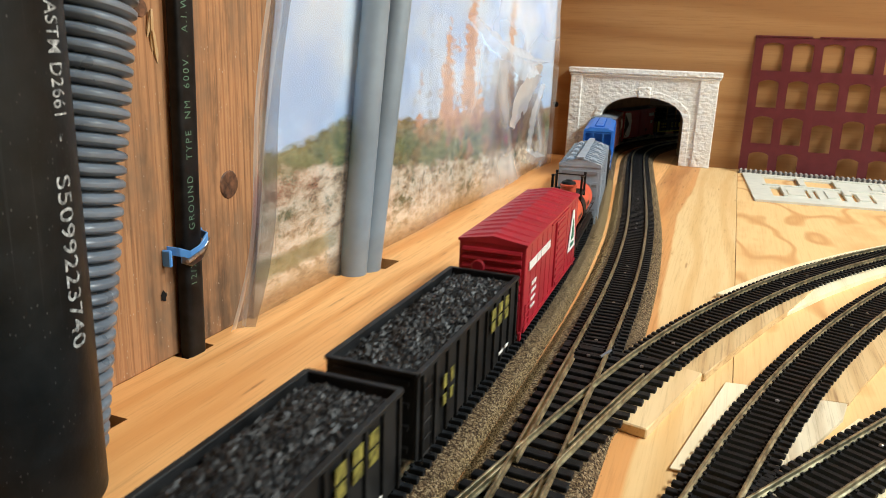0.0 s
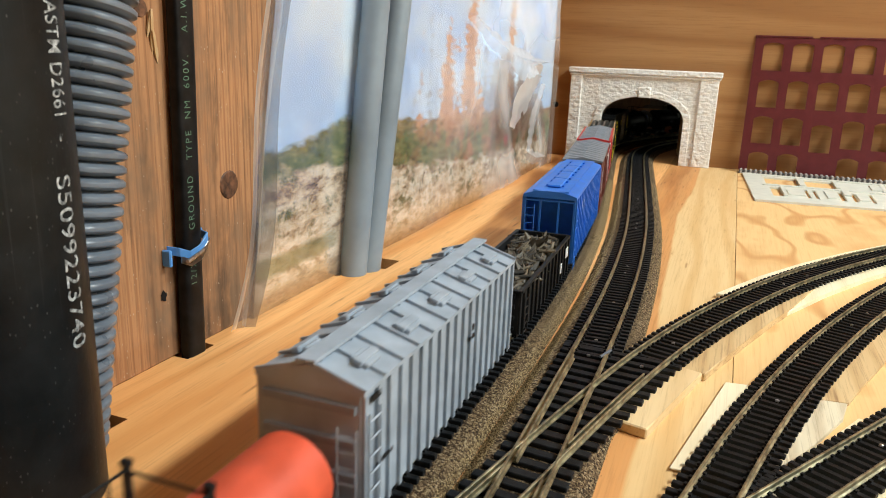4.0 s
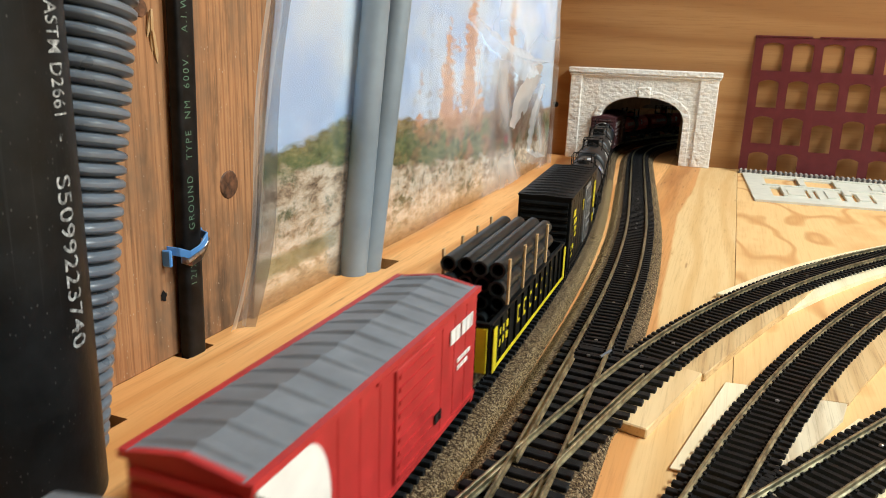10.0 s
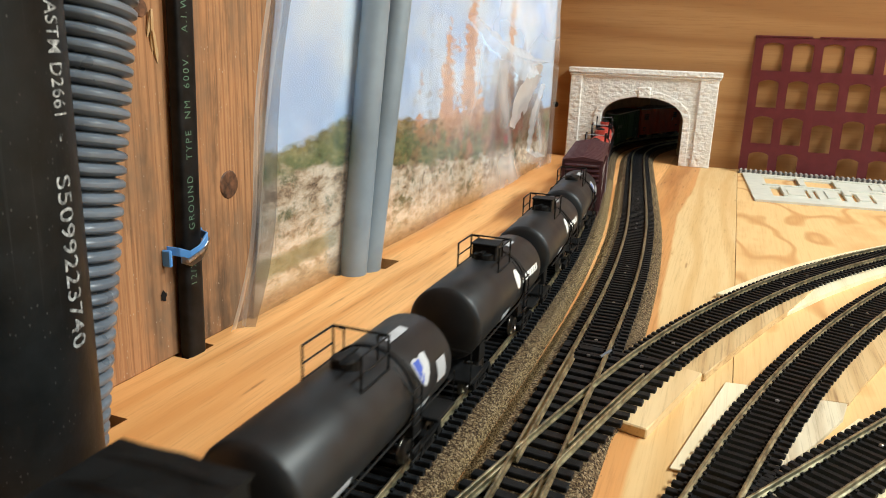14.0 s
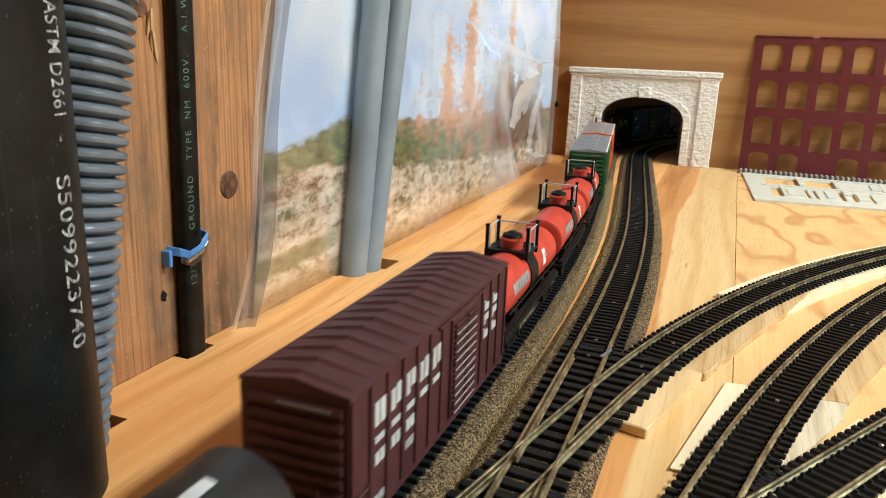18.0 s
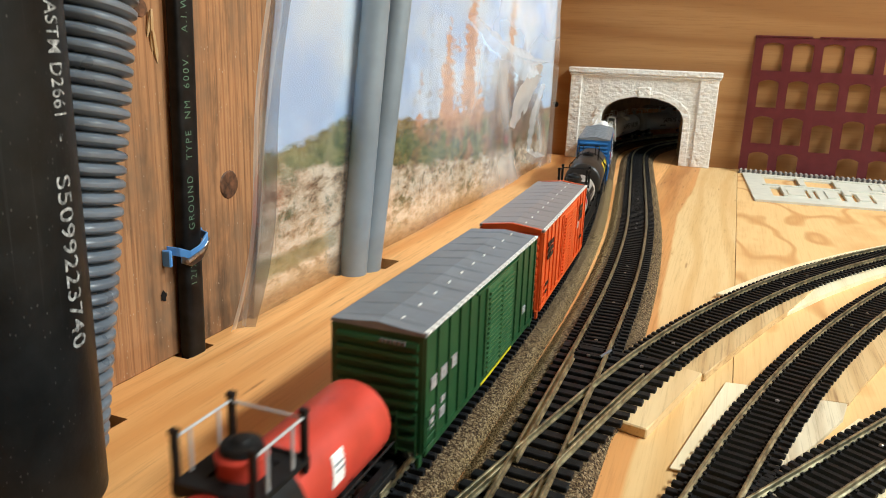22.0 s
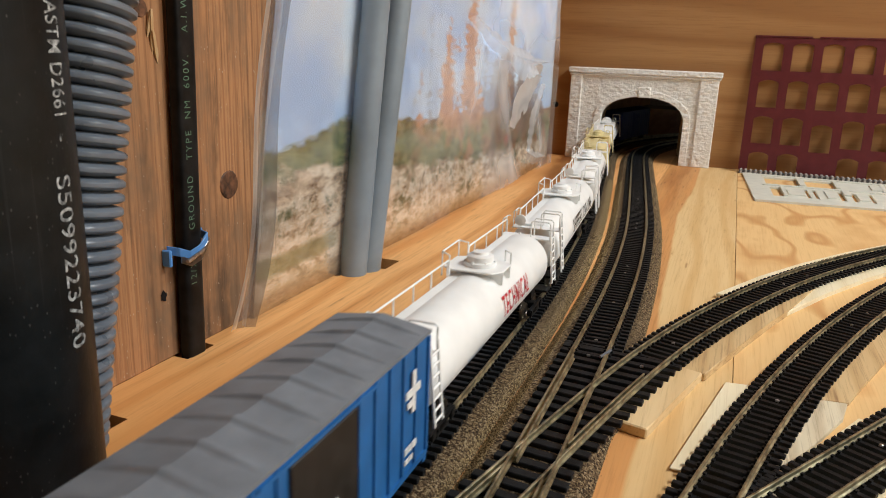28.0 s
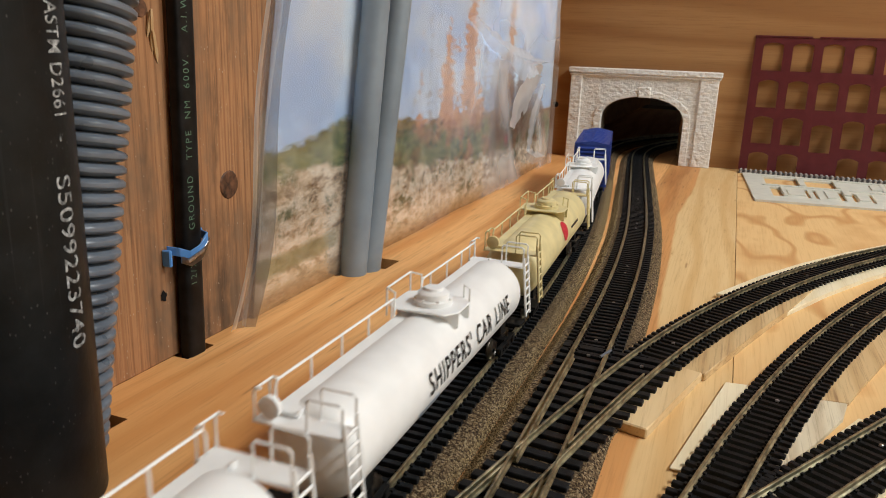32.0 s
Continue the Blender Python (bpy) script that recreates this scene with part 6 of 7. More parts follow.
def long_tank(label, col, marks, L=0.186, group="long tank cars", grey="tank_white"):
    """Long pressure tank car with a railed walkway on top and ladders at the ends."""
    car = thing("tank_car", label, "tank car", group)
    r, z = 0.0156, 0.0272
    bm = bmesh.new()
    tank_shell(bm, L - 0.008, r, z, 0.50, 36)
    part("tank", bm, col, car, "", 0, True)
    top = z + r
    tank_ends(car, 0.0160, [(L / 2, L / 2 - 0.010, L / 2 - 0.04), (L / 2 - 0.018, L / 2 - 0.026, 0.0165)])
    # walkway: plank along the far side of the crown, posts and rails
    wx = -0.0067
    bm = bmesh.new()
    box(bm, wx - 0.004, wx + 0.004, -L / 2 + 0.004, L / 2 - 0.004, top - 0.0022, top - 0.0014)
    walkway = part("walkway", bm, grey, car)
    ys = [float(v) for v in np.linspace(-L / 2 + 0.006, L / 2 - 0.006, 10)]
    hi = top + 0.0064
    x = wx - 0.0038
    hy = 0.006           # the hatch sits a little past the middle
    for ends in ((ys[0], hy - 0.0135), (hy + 0.0135, ys[-1])):
        p, q = ends
        rail_bent("rail", grey, walkway, [(x, p, top - 0.001), (x, p, hi - 0.002), (x, p + 0.001, hi), (x, q - 0.001, hi), (x, q, hi - 0.002), (x, q, top - 0.001)], 0.00045)
    for y in ys[1:-1]:
        if abs(y - hy) > 0.0145:
            rail_rod("rail_post", grey, walkway, (x, y, top - 0.001), (x, y, hi), 0.0004, 5)
    # guard rail bowed out round the hatch
    rail_bent("rail", grey, walkway, [(x, hy - 0.0130, top + 0.001), (x, hy - 0.0130, hi + 0.002), (x - 0.004, hy - 0.0115, hi + 0.003), (x - 0.0045, hy + 0.0115, hi + 0.003), (x, hy + 0.0130, hi + 0.002), (x, hy + 0.0130, top + 0.001)], 0.00045)
    for y in (hy - 0.0112, hy + 0.0112):
        rail_rod("rail_post", grey, walkway, (x - 0.0042, y, top - 0.002), (x - 0.0042, y, hi + 0.003), 0.0004, 5)
    x = wx + 0.0040
    pieces("bracket", [(x - 0.0004, x + 0.0004, y - 0.0012, y + 0.0012, top - 0.0035, top - 0.0008) for y in ys], grey, walkway)
    # hatch: a stepped round housing on a plate with cut corners
    bm = bmesh.new()
    turned(bm, [(top - 0.003, 0.0076), (top + 0.0040, 0.0076), (top + 0.0044, 0.0064), (top + 0.0066, 0.0062), (top + 0.0074, 0.0052), (top + 0.0076, 0.0040), (top + 0.0086, 0.0036), (top + 0.0088, 0.0004)], "z", 26, (0, hy, 0))
    part("hatch", bm, col, car, "", 0, True)
    bm = bmesh.new()
    slab(bm, [(hx, hy + py) for hx, py in ((-0.0150, -0.0090), (-0.0100, -0.0122), (0.0090, -0.0115), (0.0130, -0.0060), (0.0130, 0.0075), (0.0090, 0.0118), (-0.0100, 0.0122), (-0.0150, 0.0090))], top + 0.0012, top + 0.0021)
    plat = part("platform", bm, grey, car, "", 0.0003)
    bm = bmesh.new()
    for py in (-0.0055, 0.0068):
        box(bm, -0.0128, 0.0128, hy + py - 0.0005, hy + py + 0.0005, top - 0.0045, top + 0.0012)
    part("platform_bracket", bm, grey, plat)
    rail_bent("rail", grey, plat, [(0.0126, hy + 0.0070, top + 0.002), (0.0126, hy + 0.0070, top + 0.0075), (0.0088, hy + 0.0112, top + 0.0075), (0.0088, hy + 0.0112, top + 0.002)])
    for k in range(7):
        bm = bmesh.new()
        turned(bm, [(top + 0.0038, 0.0006), (top + 0.0048, 0.0006), (top + 0.0050, 0.0003)], "z", 6, (0.0070 * math.cos(k * 0.898), hy + 0.0070 * math.sin(k * 0.898), 0))
        part("bolt", bm, grey, plat)
    for s in (-1, 1):
        y = s * (L / 2 - 0.003)
        bm = bmesh.new()
        box(bm, -0.0135, 0.0150, y - 0.0040, y + 0.0040, top - 0.0035, top - 0.0028)
        part("end_platform", bm, grey, car)
        bm = bmesh.new()
        for yy in (-0.0036, 0.0036):
            rod(bm, (0.0150, y + yy, top + 0.0018), (0.0178, y + yy, 0.0150), 0.0006, 6)
        for i in range(7):
            zz = 0.0165 + i * 0.0040
            rx = 0.0177 - 0.0028 * (zz - 0.0150) / 0.0296
            rod(bm, (rx, y - 0.0036, zz), (rx, y + 0.0036, zz), 0.0005, 5)
        part("end_ladder", bm, grey, car)
        for e in (-0.0038, 0.0038):
            rail_bent("end_rail", grey, car, [(0.0148, y + e, top - 0.003), (0.0148, y + e, top + 0.0060), (0.0138, y + e, top + 0.0070), (0.0045, y + e, top + 0.0070), (0.0038, y + e, top + 0.0060), (0.0038, y + e, top - 0.003)])
            rail_bent("end_rail", grey, car, [(-0.0128, y + e, top - 0.003), (-0.0128, y + e, top + 0.0060), (-0.0122, y + e, top + 0.0070), (-0.0105, y + e, top + 0.0070)])
        rail_rod("end_rail", grey, car, (-0.0120, y - 0.0038, top + 0.0070), (-0.0120, y + 0.0038, top + 0.0070), 0.0004, 5)
    bm = bmesh.new()
    turned(bm, [(-0.0012, 0.0012), (-0.0009, 0.0034), (0.0009, 0.0034), (0.0012, 0.0012)], "y", 16, (-0.009, -L / 2 + 0.001, top + 0.001))
    part("brake_wheel", bm, grey, car)
    on_tank(car, r, z, marks)
    running_gear(car, L)
    return car


def grey_hopper():
    L = 0.146
    car = thing("covered_hopper", "light grey ribbed covered hopper with small roof hatches", "hopper car")
    h, low, top = L / 2, 0.0085, 0.0500
    bm = bmesh.new()
    box(bm, -W / 2 + 0.0006, W / 2 - 0.0006, -h, h, low, top)
    part("body", bm, "hopper_grey", car, "", 0.0004)
    bm = bmesh.new()
    prof = [(-W / 2 - 0.0006, top - 0.0004), (-W / 2 - 0.0006, top + 0.0008), (0, top + 0.0062), (W / 2 + 0.0006, top + 0.0008), (W / 2 + 0.0006, top - 0.0004)]
    ring_skin(bm, [[Vector((x, y, z)) for x, z in prof] for y in (-h - 0.0006, h + 0.0006)])
    rf = part("roof", bm, "hopper_grey", car)
    bm = bmesh.new()
    box(bm, -0.0030, 0.0030, -h - 0.002, h + 0.002, top + 0.0072, top + 0.0082)
    for y in np.linspace(-h + 0.004, h - 0.004, 9):
        box(bm, -0.0022, 0.0022, float(y) - 0.0006, float(y) + 0.0006, top + 0.0052, top + 0.0074)
    part("running_board", bm, "hopper_grey", rf)
    for sx in (-1, 1):
        for i in range(5):
            y = -h + L * (i + 0.5) / 5
            bm = bmesh.new()
            m = Matrix.Translation((sx * 0.0098, y, top + 0.0036)) @ Matrix.Rotation(sx * radians(17.5), 4, "Y")
            box(bm, -0.0030, 0.0030, -0.0042, 0.0042, -0.0006, 0.0012, m)
            box(bm, -0.0014, 0.0014, -0.0058, 0.0058, 0.0002, 0.0020, m)
            part("roof_hatch", bm, "hopper_grey", rf, "", 0.0003)
        bm = bmesh.new()
        for i in range(13):
            y = -h + L * i / 12
            m = Matrix.Translation((sx * 0.0095, y, top + 0.0037)) @ Matrix.Rotation(sx * radians(17.5), 4, "Y")
            box(bm, -0.0085, 0.0085, -0.0005, 0.0005, -0.0004, 0.0007, m)
        part("roof_ribs", bm, "hopper_grey", rf)
    for s in (-1, 1):
        ys = [-h + 0.001 + (L - 0.002) * i / 18 for i in range(19)]
        pieces("side_post", [(*sorted((s * (W / 2 - 0.0008), s * (W / 2 + 0.0006))), y - 0.0008, y + 0.0008, low, top - 0.0006) for y in ys], "hopper_grey", car)
        ladder(car, "hopper_grey", s * W / 2, -s * (h - 0.005), low - 0.003, top - 0.006, "y", 0.007, 7, 0.0012 * s)
        zs = [low + 0.005 + i * 0.0105 for i in range(4)]
        pieces("end_rib", [(-W / 2 + 0.002, W / 2 - 0.002, *sorted((s * h, s * (h + 0.0012))), z - 0.0012, z + 0.0012) for z in zs], "hopper_grey_dark", car)
        ladder(car, "hopper_grey", s * (W / 2 - 0.004) * -s * -1, s * h, low - 0.003, top - 0.010, "x", 0.006, 7, 0.0022 * s)
    pieces("step", [(x - 0.0008, x + 0.0008, -h - 0.0014, -h + 0.001, 0.002, low + 0.002) for x in (-W / 2 + 0.001, W / 2 - 0.001)], "hopper_grey", car)
    for y in (-0.036, 0.0, 0.036):
        bm = bmesh.new()
        ring_skin(bm, [[Vector((sx * w, y + sy * d, zz)) for sx, sy in ((-1, -1), (1, -1), (1, 1), (-1, 1))] for zz, w, d in ((0.0035, 0.006, 0.005), (0.009, 0.0135, 0.015))])
        part("outlet", bm, "hopper_grey_dark", car)
    bars(car, "mark_black", W / 2 + 0.0004, word(-h + 0.008, 0.024, [0.004, 0.002, 0.003], 0.0014) + word(0.016, 0.037, [0.003], 0.0022) + word(0.014, 0.0335, [0.006], 0.0016) + word(-h + 0.004, 0.046, [0.006], 0.002), "painted_mark", "small black marks")
    sill(car, L)
    running_gear(car, L)
    return car


def scrap_gondola():
    L, top = 0.122, 0.0310
    car = gondola("scrap_gondola", "black gondola heaped with rusty grey scrap metal", L, "coal_car_black", top, 0.0085, 13)
    heap(car, "scrap_load", "scrap", L - 0.006, W - 0.005, top - 0.006, 0.0045, 0.0027, 620, 11, "jumbled heap of rusty scrap pieces", 2.2)
    x = W / 2 + 0.0013
    rng = random.Random(3)
    bm = bmesh.new()
    for _ in range(60):
        p = Vector((rng.uniform(-0.012, 0.012), rng.uniform(-L / 2 + 0.012, L / 2 - 0.012), top - 0.001 + rng.uniform(-0.001, 0.002)))
        d = Vector((rng.uniform(-1, 1), rng.uniform(-1, 1), rng.uniform(-0.25, 0.25))).normalized() * rng.uniform(0.003, 0.007)
        rod(bm, p - d, p + d, rng.uniform(0.0005, 0.0014), 7)
    ob = part("scrap_bars", bm, "scrap", car, "bent bars and tubes among the scrap")
    ob["kind"] = "stuff"
    bars(car, "mark_white", x, word(L / 2 - 0.016, 0.020, [0.003, 0.003], 0.006, 0.0010) + word(L / 2 - 0.030, 0.014, [0.003], 0.006), "painted_mark", "worn white marks")
    return car


def blue_hopper():
    L = 0.1558
    car = thing("covered_hopper", "bright blue ribbed covered hopper with white lettering", "hopper car")
    h, low, top = L / 2, 0.0085, 0.0515
    inset = 0.010
    bm = bmesh.new()
    # body: sloped ends tucked under the roof
    prof = [(-h + 0.004, top), (h - 0.004, top), (h - inset, top - 0.014), (h - inset - 0.012, low), (-h + inset + 0.012, low), (-h + inset, top - 0.014)]
    ring_skin(bm, [[Vector((x, y, z)) for y, z in prof] for x in (-W / 2 + 0.0008, W / 2 - 0.0008)])
    part("body", bm, "hopper_blue", car)
    for s in (-1, 1):
        bm = bmesh.new()
        x0, x1 = sorted((s * (W / 2 - 0.0009), s * (W / 2 - 0.0001)))
        box(bm, x0, x1, -h, h, low + 0.001, top)
        part("side_sheet", bm, "hopper_blue", car, "", 0.0002)
    bm = bmesh.new()
    prof = [(-W / 2 - 0.0006, top - 0.0012), (-W / 2 - 0.0006, top + 0.0006), (-0.0085, top + 0.0034), (0.0085, top + 0.0034), (W / 2 + 0.0006, top + 0.0006), (W / 2 + 0.0006, top - 0.0012)]
    ring_skin(bm, [[Vector((x, y, z)) for x, z in prof] for y in (-h - 0.0004, h + 0.0004)])
    rf = part("roof", bm, "hopper_blue", car)
    for i in range(4):
        bm = bmesh.new()
        y = -h + 0.014 + (L - 0.028) * (i + 0.5) / 4
        box(bm, -0.0046, 0.0046, y - 0.0157, y + 0.0157, top + 0.0034, top + 0.0052)
        hatch = part("roof_hatch", bm, "hopper_blue", rf, "", 0.0007)
        pieces("latch", [(sx * 0.0052 - 0.0008, sx * 0.0052 + 0.0008, y + d - 0.0012, y + d + 0.0012, top + 0.0034, top + 0.0046) for sx in (-1, 1) for d in (-0.009, 0.009)], "hopper_blue", hatch)
    for s in (-1, 1):
        bm = bmesh.new()
        box(bm, *sorted((s * 0.0062, s * 0.0116)), -h + 0.001, h - 0.001, top + 0.0028, top + 0.0036)
        part("running_board", bm, "hopper_blue", rf)
        ys = [-h + 0.001 + (L - 0.002) * i / 16 for i in range(17)]
        pieces("side_post", [(*sorted((s * (W / 2 - 0.0005), s * (W / 2 + 0.0011))), y - 0.0008, y + 0.0008, low, top - 0.001) for y in ys], "hopper_blue", car)
        bm = bmesh.new()
        for x in (-W / 2 + 0.0008, -0.006, 0.006, W / 2 - 0.0008):
            box(bm, x - 0.0006, x + 0.0006, *sorted((s * h, s * (h - 0.0012))), low, top - 0.001)
        for z in (low + 0.001, low + 0.014, top - 0.003):
            box(bm, -W / 2 + 0.001, W / 2 - 0.001, *sorted((s * h, s * (h - 0.0008))), z - 0.0004, z + 0.0004)
        part("end_frame", bm, "hopper_blue", car)
        bm = bmesh.new()
        box(bm, -W / 2 + 0.001, W / 2 - 0.001, *sorted((s * h, s * (h - 0.012))), low - 0.0006, low + 0.0004)
        part("end_deck", bm, "hopper_blue", car)
        ladder(car, "hopper_blue", s * W / 2, -s * (h - 0.0045), low - 0.004, top - 0.008, "y", 0.006, 8, 0.0012 * s)
        ladder(car, "hopper_blue", -(W / 2 - 0.0042), s * h, low - 0.003, top - 0.006, "x", 0.006, 8, 0.0006 * s)
    for y in (-0.036, 0.0, 0.036):
        bm = bmesh.new()
        ring_skin(bm, [[Vector((sx * w, y + sy * d, zz)) for sx, sy in ((-1, -1), (1, -1), (1, 1), (-1, 1))] for zz, w, d in ((0.0035, 0.006, 0.006), (0.009, 0.0135, 0.016))])
        part("outlet", bm, "hopper_blue", car)
    x = W / 2 + 0.0013
    step = (L - 0.002) / 16
    cols = [(-h + 0.001 + step * (i + 0.5)) for i in range(16)]
    letters = [(a, b, 0.0380, 0.0380 + t) for a, b, t in ((-0.0410, -0.0390, 0.0068), (-0.0382, -0.0345, 0.0030), (-0.0382, -0.0345, 0.0068), (-0.0310, -0.0270, 0.0046), (-0.0240, -0.0212, 0.0046), (-0.0195, -0.0178, 0.0058),
                                                            (-0.0165, -0.0125, 0.0046), (-0.0080, -0.0040, 0.0046), (0.0008, 0.0055, 0.0062), (0.0108, 0.0130, 0.0066), (0.0140, 0.0165, 0.0066), (0.0190, 0.0222, 0.0046), (0.0240, 0.0252, 0.0060), (0.0272, 0.0308, 0.0046), (0.0338, 0.0375, 0.0046))]
    bars(car, "mark_silver", W / 2 + 0.0002, letters, "painted_mark", "white painted letters between the posts")
    bars(car, "mark_white", W / 2 + 0.0002, [(cols[2] - 0.0025, cols[2] + 0.0025, 0.021, 0.0228), (cols[3] - 0.0025, cols[3] + 0.002, 0.0165, 0.018), (cols[0] - 0.0025, cols[0] + 0.0025, 0.039, 0.0405), (cols[6] - 0.001, cols[6] + 0.001, 0.018, 0.024)], "painted_mark", "small white marks")
    bars(car, "mark_black", W / 2 + 0.0002, [(cols[13] - 0.0015, cols[13] + 0.0015, 0.019, 0.0235), (cols[14] - 0.001, cols[14] + 0.0015, 0.012, 0.016)], "painted_mark", "black inspection marks")
    sill(car, L)
    running_gear(car, L)
    return car


def brown_boxcar():
    L = 0.1436
    car = boxcar("reddish-brown boxcar with grey roof and white band emblem", L, "box_brown", "roof_grey", (0.0035, 0.027, "plug"), 0, 11)
    x, h = W / 2 + 0.0006, L / 2
    bars(car, "mark_dull", x, [r for i, wd in enumerate(([0.018], [0.003, 0.008], [0.012], [0.006, 0.010], [0.011], [0.015], [0.009], [0.013])) for r in word(-h + 0.0085, 0.040 - i * 0.0034, wd, 0.0018 if i < 2 else 0.0010, 0.001)], "painted_mark", "white painted marks")
    # the emblem: one white band bent round and up and down
    c, z0, z1, w = 0.0228, 0.0280, 0.0430, 0.0016
    mid = [(c + 0.0161, z1), (c + 0.0068, z1), (c + 0.0020, z1 - 0.0012), (c, z1 - 0.0045), (c, z0 + 0.0040), (c + 0.0020, z0 + 0.0010), (c + 0.0068, z0), (c + 0.0119, z0 + 0.0005), (c + 0.0145, z0 + 0.0030),
           (c + 0.0167, z1 - 0.0040), (c + 0.0184, z1 - 0.0012), (c + 0.0207, z1 - 0.0030), (c + 0.0263, z0 + 0.0040), (c + 0.0292, z0 + 0.0012), (c + 0.0316, z0 + 0.0034), (c + 0.0340, z1 + 0.0002)]
    mid = [(c + (y - c) * 1.13, z) for y, z in mid]
    bm = bmesh.new()
    rings = []
    for i, (y, z) in enumerate(mid):
        (ya, za), (yb, zb) = mid[max(i - 1, 0)], mid[min(i + 1, len(mid) - 1)]
        d = math.hypot(yb - ya, zb - za)
        ny, nz = (zb - za) / d * w, -(yb - ya) / d * w
        rings.append([Vector((x - 0.0002, y + ny, z + nz)), Vector((x + 0.0003, y + ny, z + nz)), Vector((x + 0.0003, y - ny, z - nz)), Vector((x - 0.0002, y - ny, z - nz))])
    ring_skin(bm, rings)
    part("emblem", bm, "mark_white", car, "white bent band emblem")
    bars(car, "mark_white", x, word(c, 0.0165, [0.004, 0.003, 0.006, 0.004, 0.003], 0.0018) + word(c + 0.017, 0.024, [0.003], 0.001), "painted_mark", "small white marks")
    bars(car, "mark_black", x, [(h - 0.0118, h - 0.0085, 0.0175, 0.0215), (h - 0.0118, h - 0.0085, 0.0135, 0.0168)], "painted_mark", "black inspection squares")
    return car


def roof_rim(car, L, mat, sides=True, peak=0.0040):
    """The roof edge in the colour of the sides."""
    h = L / 2 + 0.0010
    if sides:
        pieces("roof_rim", [(*sorted((s * (W / 2 - 0.0010), s * (W / 2 + 0.0011))), -h, h, EAVE - 0.0006, EAVE + 0.0014) for s in (-1, 1)], mat, car)
    for s in (-1, 1):
        bm = bmesh.new()
        prof = [(-W / 2 + 0.001, EAVE - 0.0006), (W / 2 - 0.001, EAVE - 0.0006), (W / 2 - 0.001, EAVE + 0.0012), (W / 4, EAVE + peak * 0.66), (0, EAVE + peak), (-W / 4, EAVE + peak * 0.66), (-W / 2 + 0.001, EAVE + 0.0012)]
        ring_skin(bm, [[Vector((x, y, z)) for x, z in prof] for y in sorted((s * h, s * (h - 0.0022)))])
        part("roof_rim", bm, mat, car)


def red_grey_boxcar():
    L = 0.1463
    car = boxcar("red boxcar with grey roof and black-and-white end emblem", L, "box_bright_red", "roof_grey", (0.012, 0.030, "ribbed"), 0, 14)
    x, h = W / 2 + 0.0006, L / 2
    arc = [(-h + 0.0008, 0.0100)] + [(-h + 0.0210 + 0.0105 * math.cos(a), 0.0302 + 0.0202 * math.sin(a)) for a in np.linspace(-1.57, 1.57, 18)] + [(-h + 0.0008, 0.0506)]
    flag(car, "mark_white", x, [(float(a), float(b)) for a, b in arc], "emblem", "white rounded emblem")
    flag(car, "mark_black", x + 0.0003, [(-h + 0.0008, 0.0125), (-h + 0.0203, 0.0315), (-h + 0.0008, 0.0495)], "emblem", "black triangle emblem")
    bars(car, "mark_white", x, word(h - 0.030, 0.0395, [0.0045, 0.0042, -0.0008, 0.0042, 0.0036, 0.0012, 0.0012], 0.0055, 0.0006), "painted_mark", "white painted letters")
    bars(car, "mark_white", x, word(h - 0.022, 0.030, [0.003, 0.002, 0.003, 0.003], 0.0015) + word(h - 0.022, 0.027, [0.002, 0.003, 0.004], 0.0015), "painted_mark", "small white marks")
    bars(car, "mark_black", x, [(0.030, 0.0335, 0.0150, 0.0185), (0.0345, 0.036, 0.0150, 0.0185)], "painted_mark", "black inspection square")
    roof_rim(car, L, "box_bright_red")
    return car


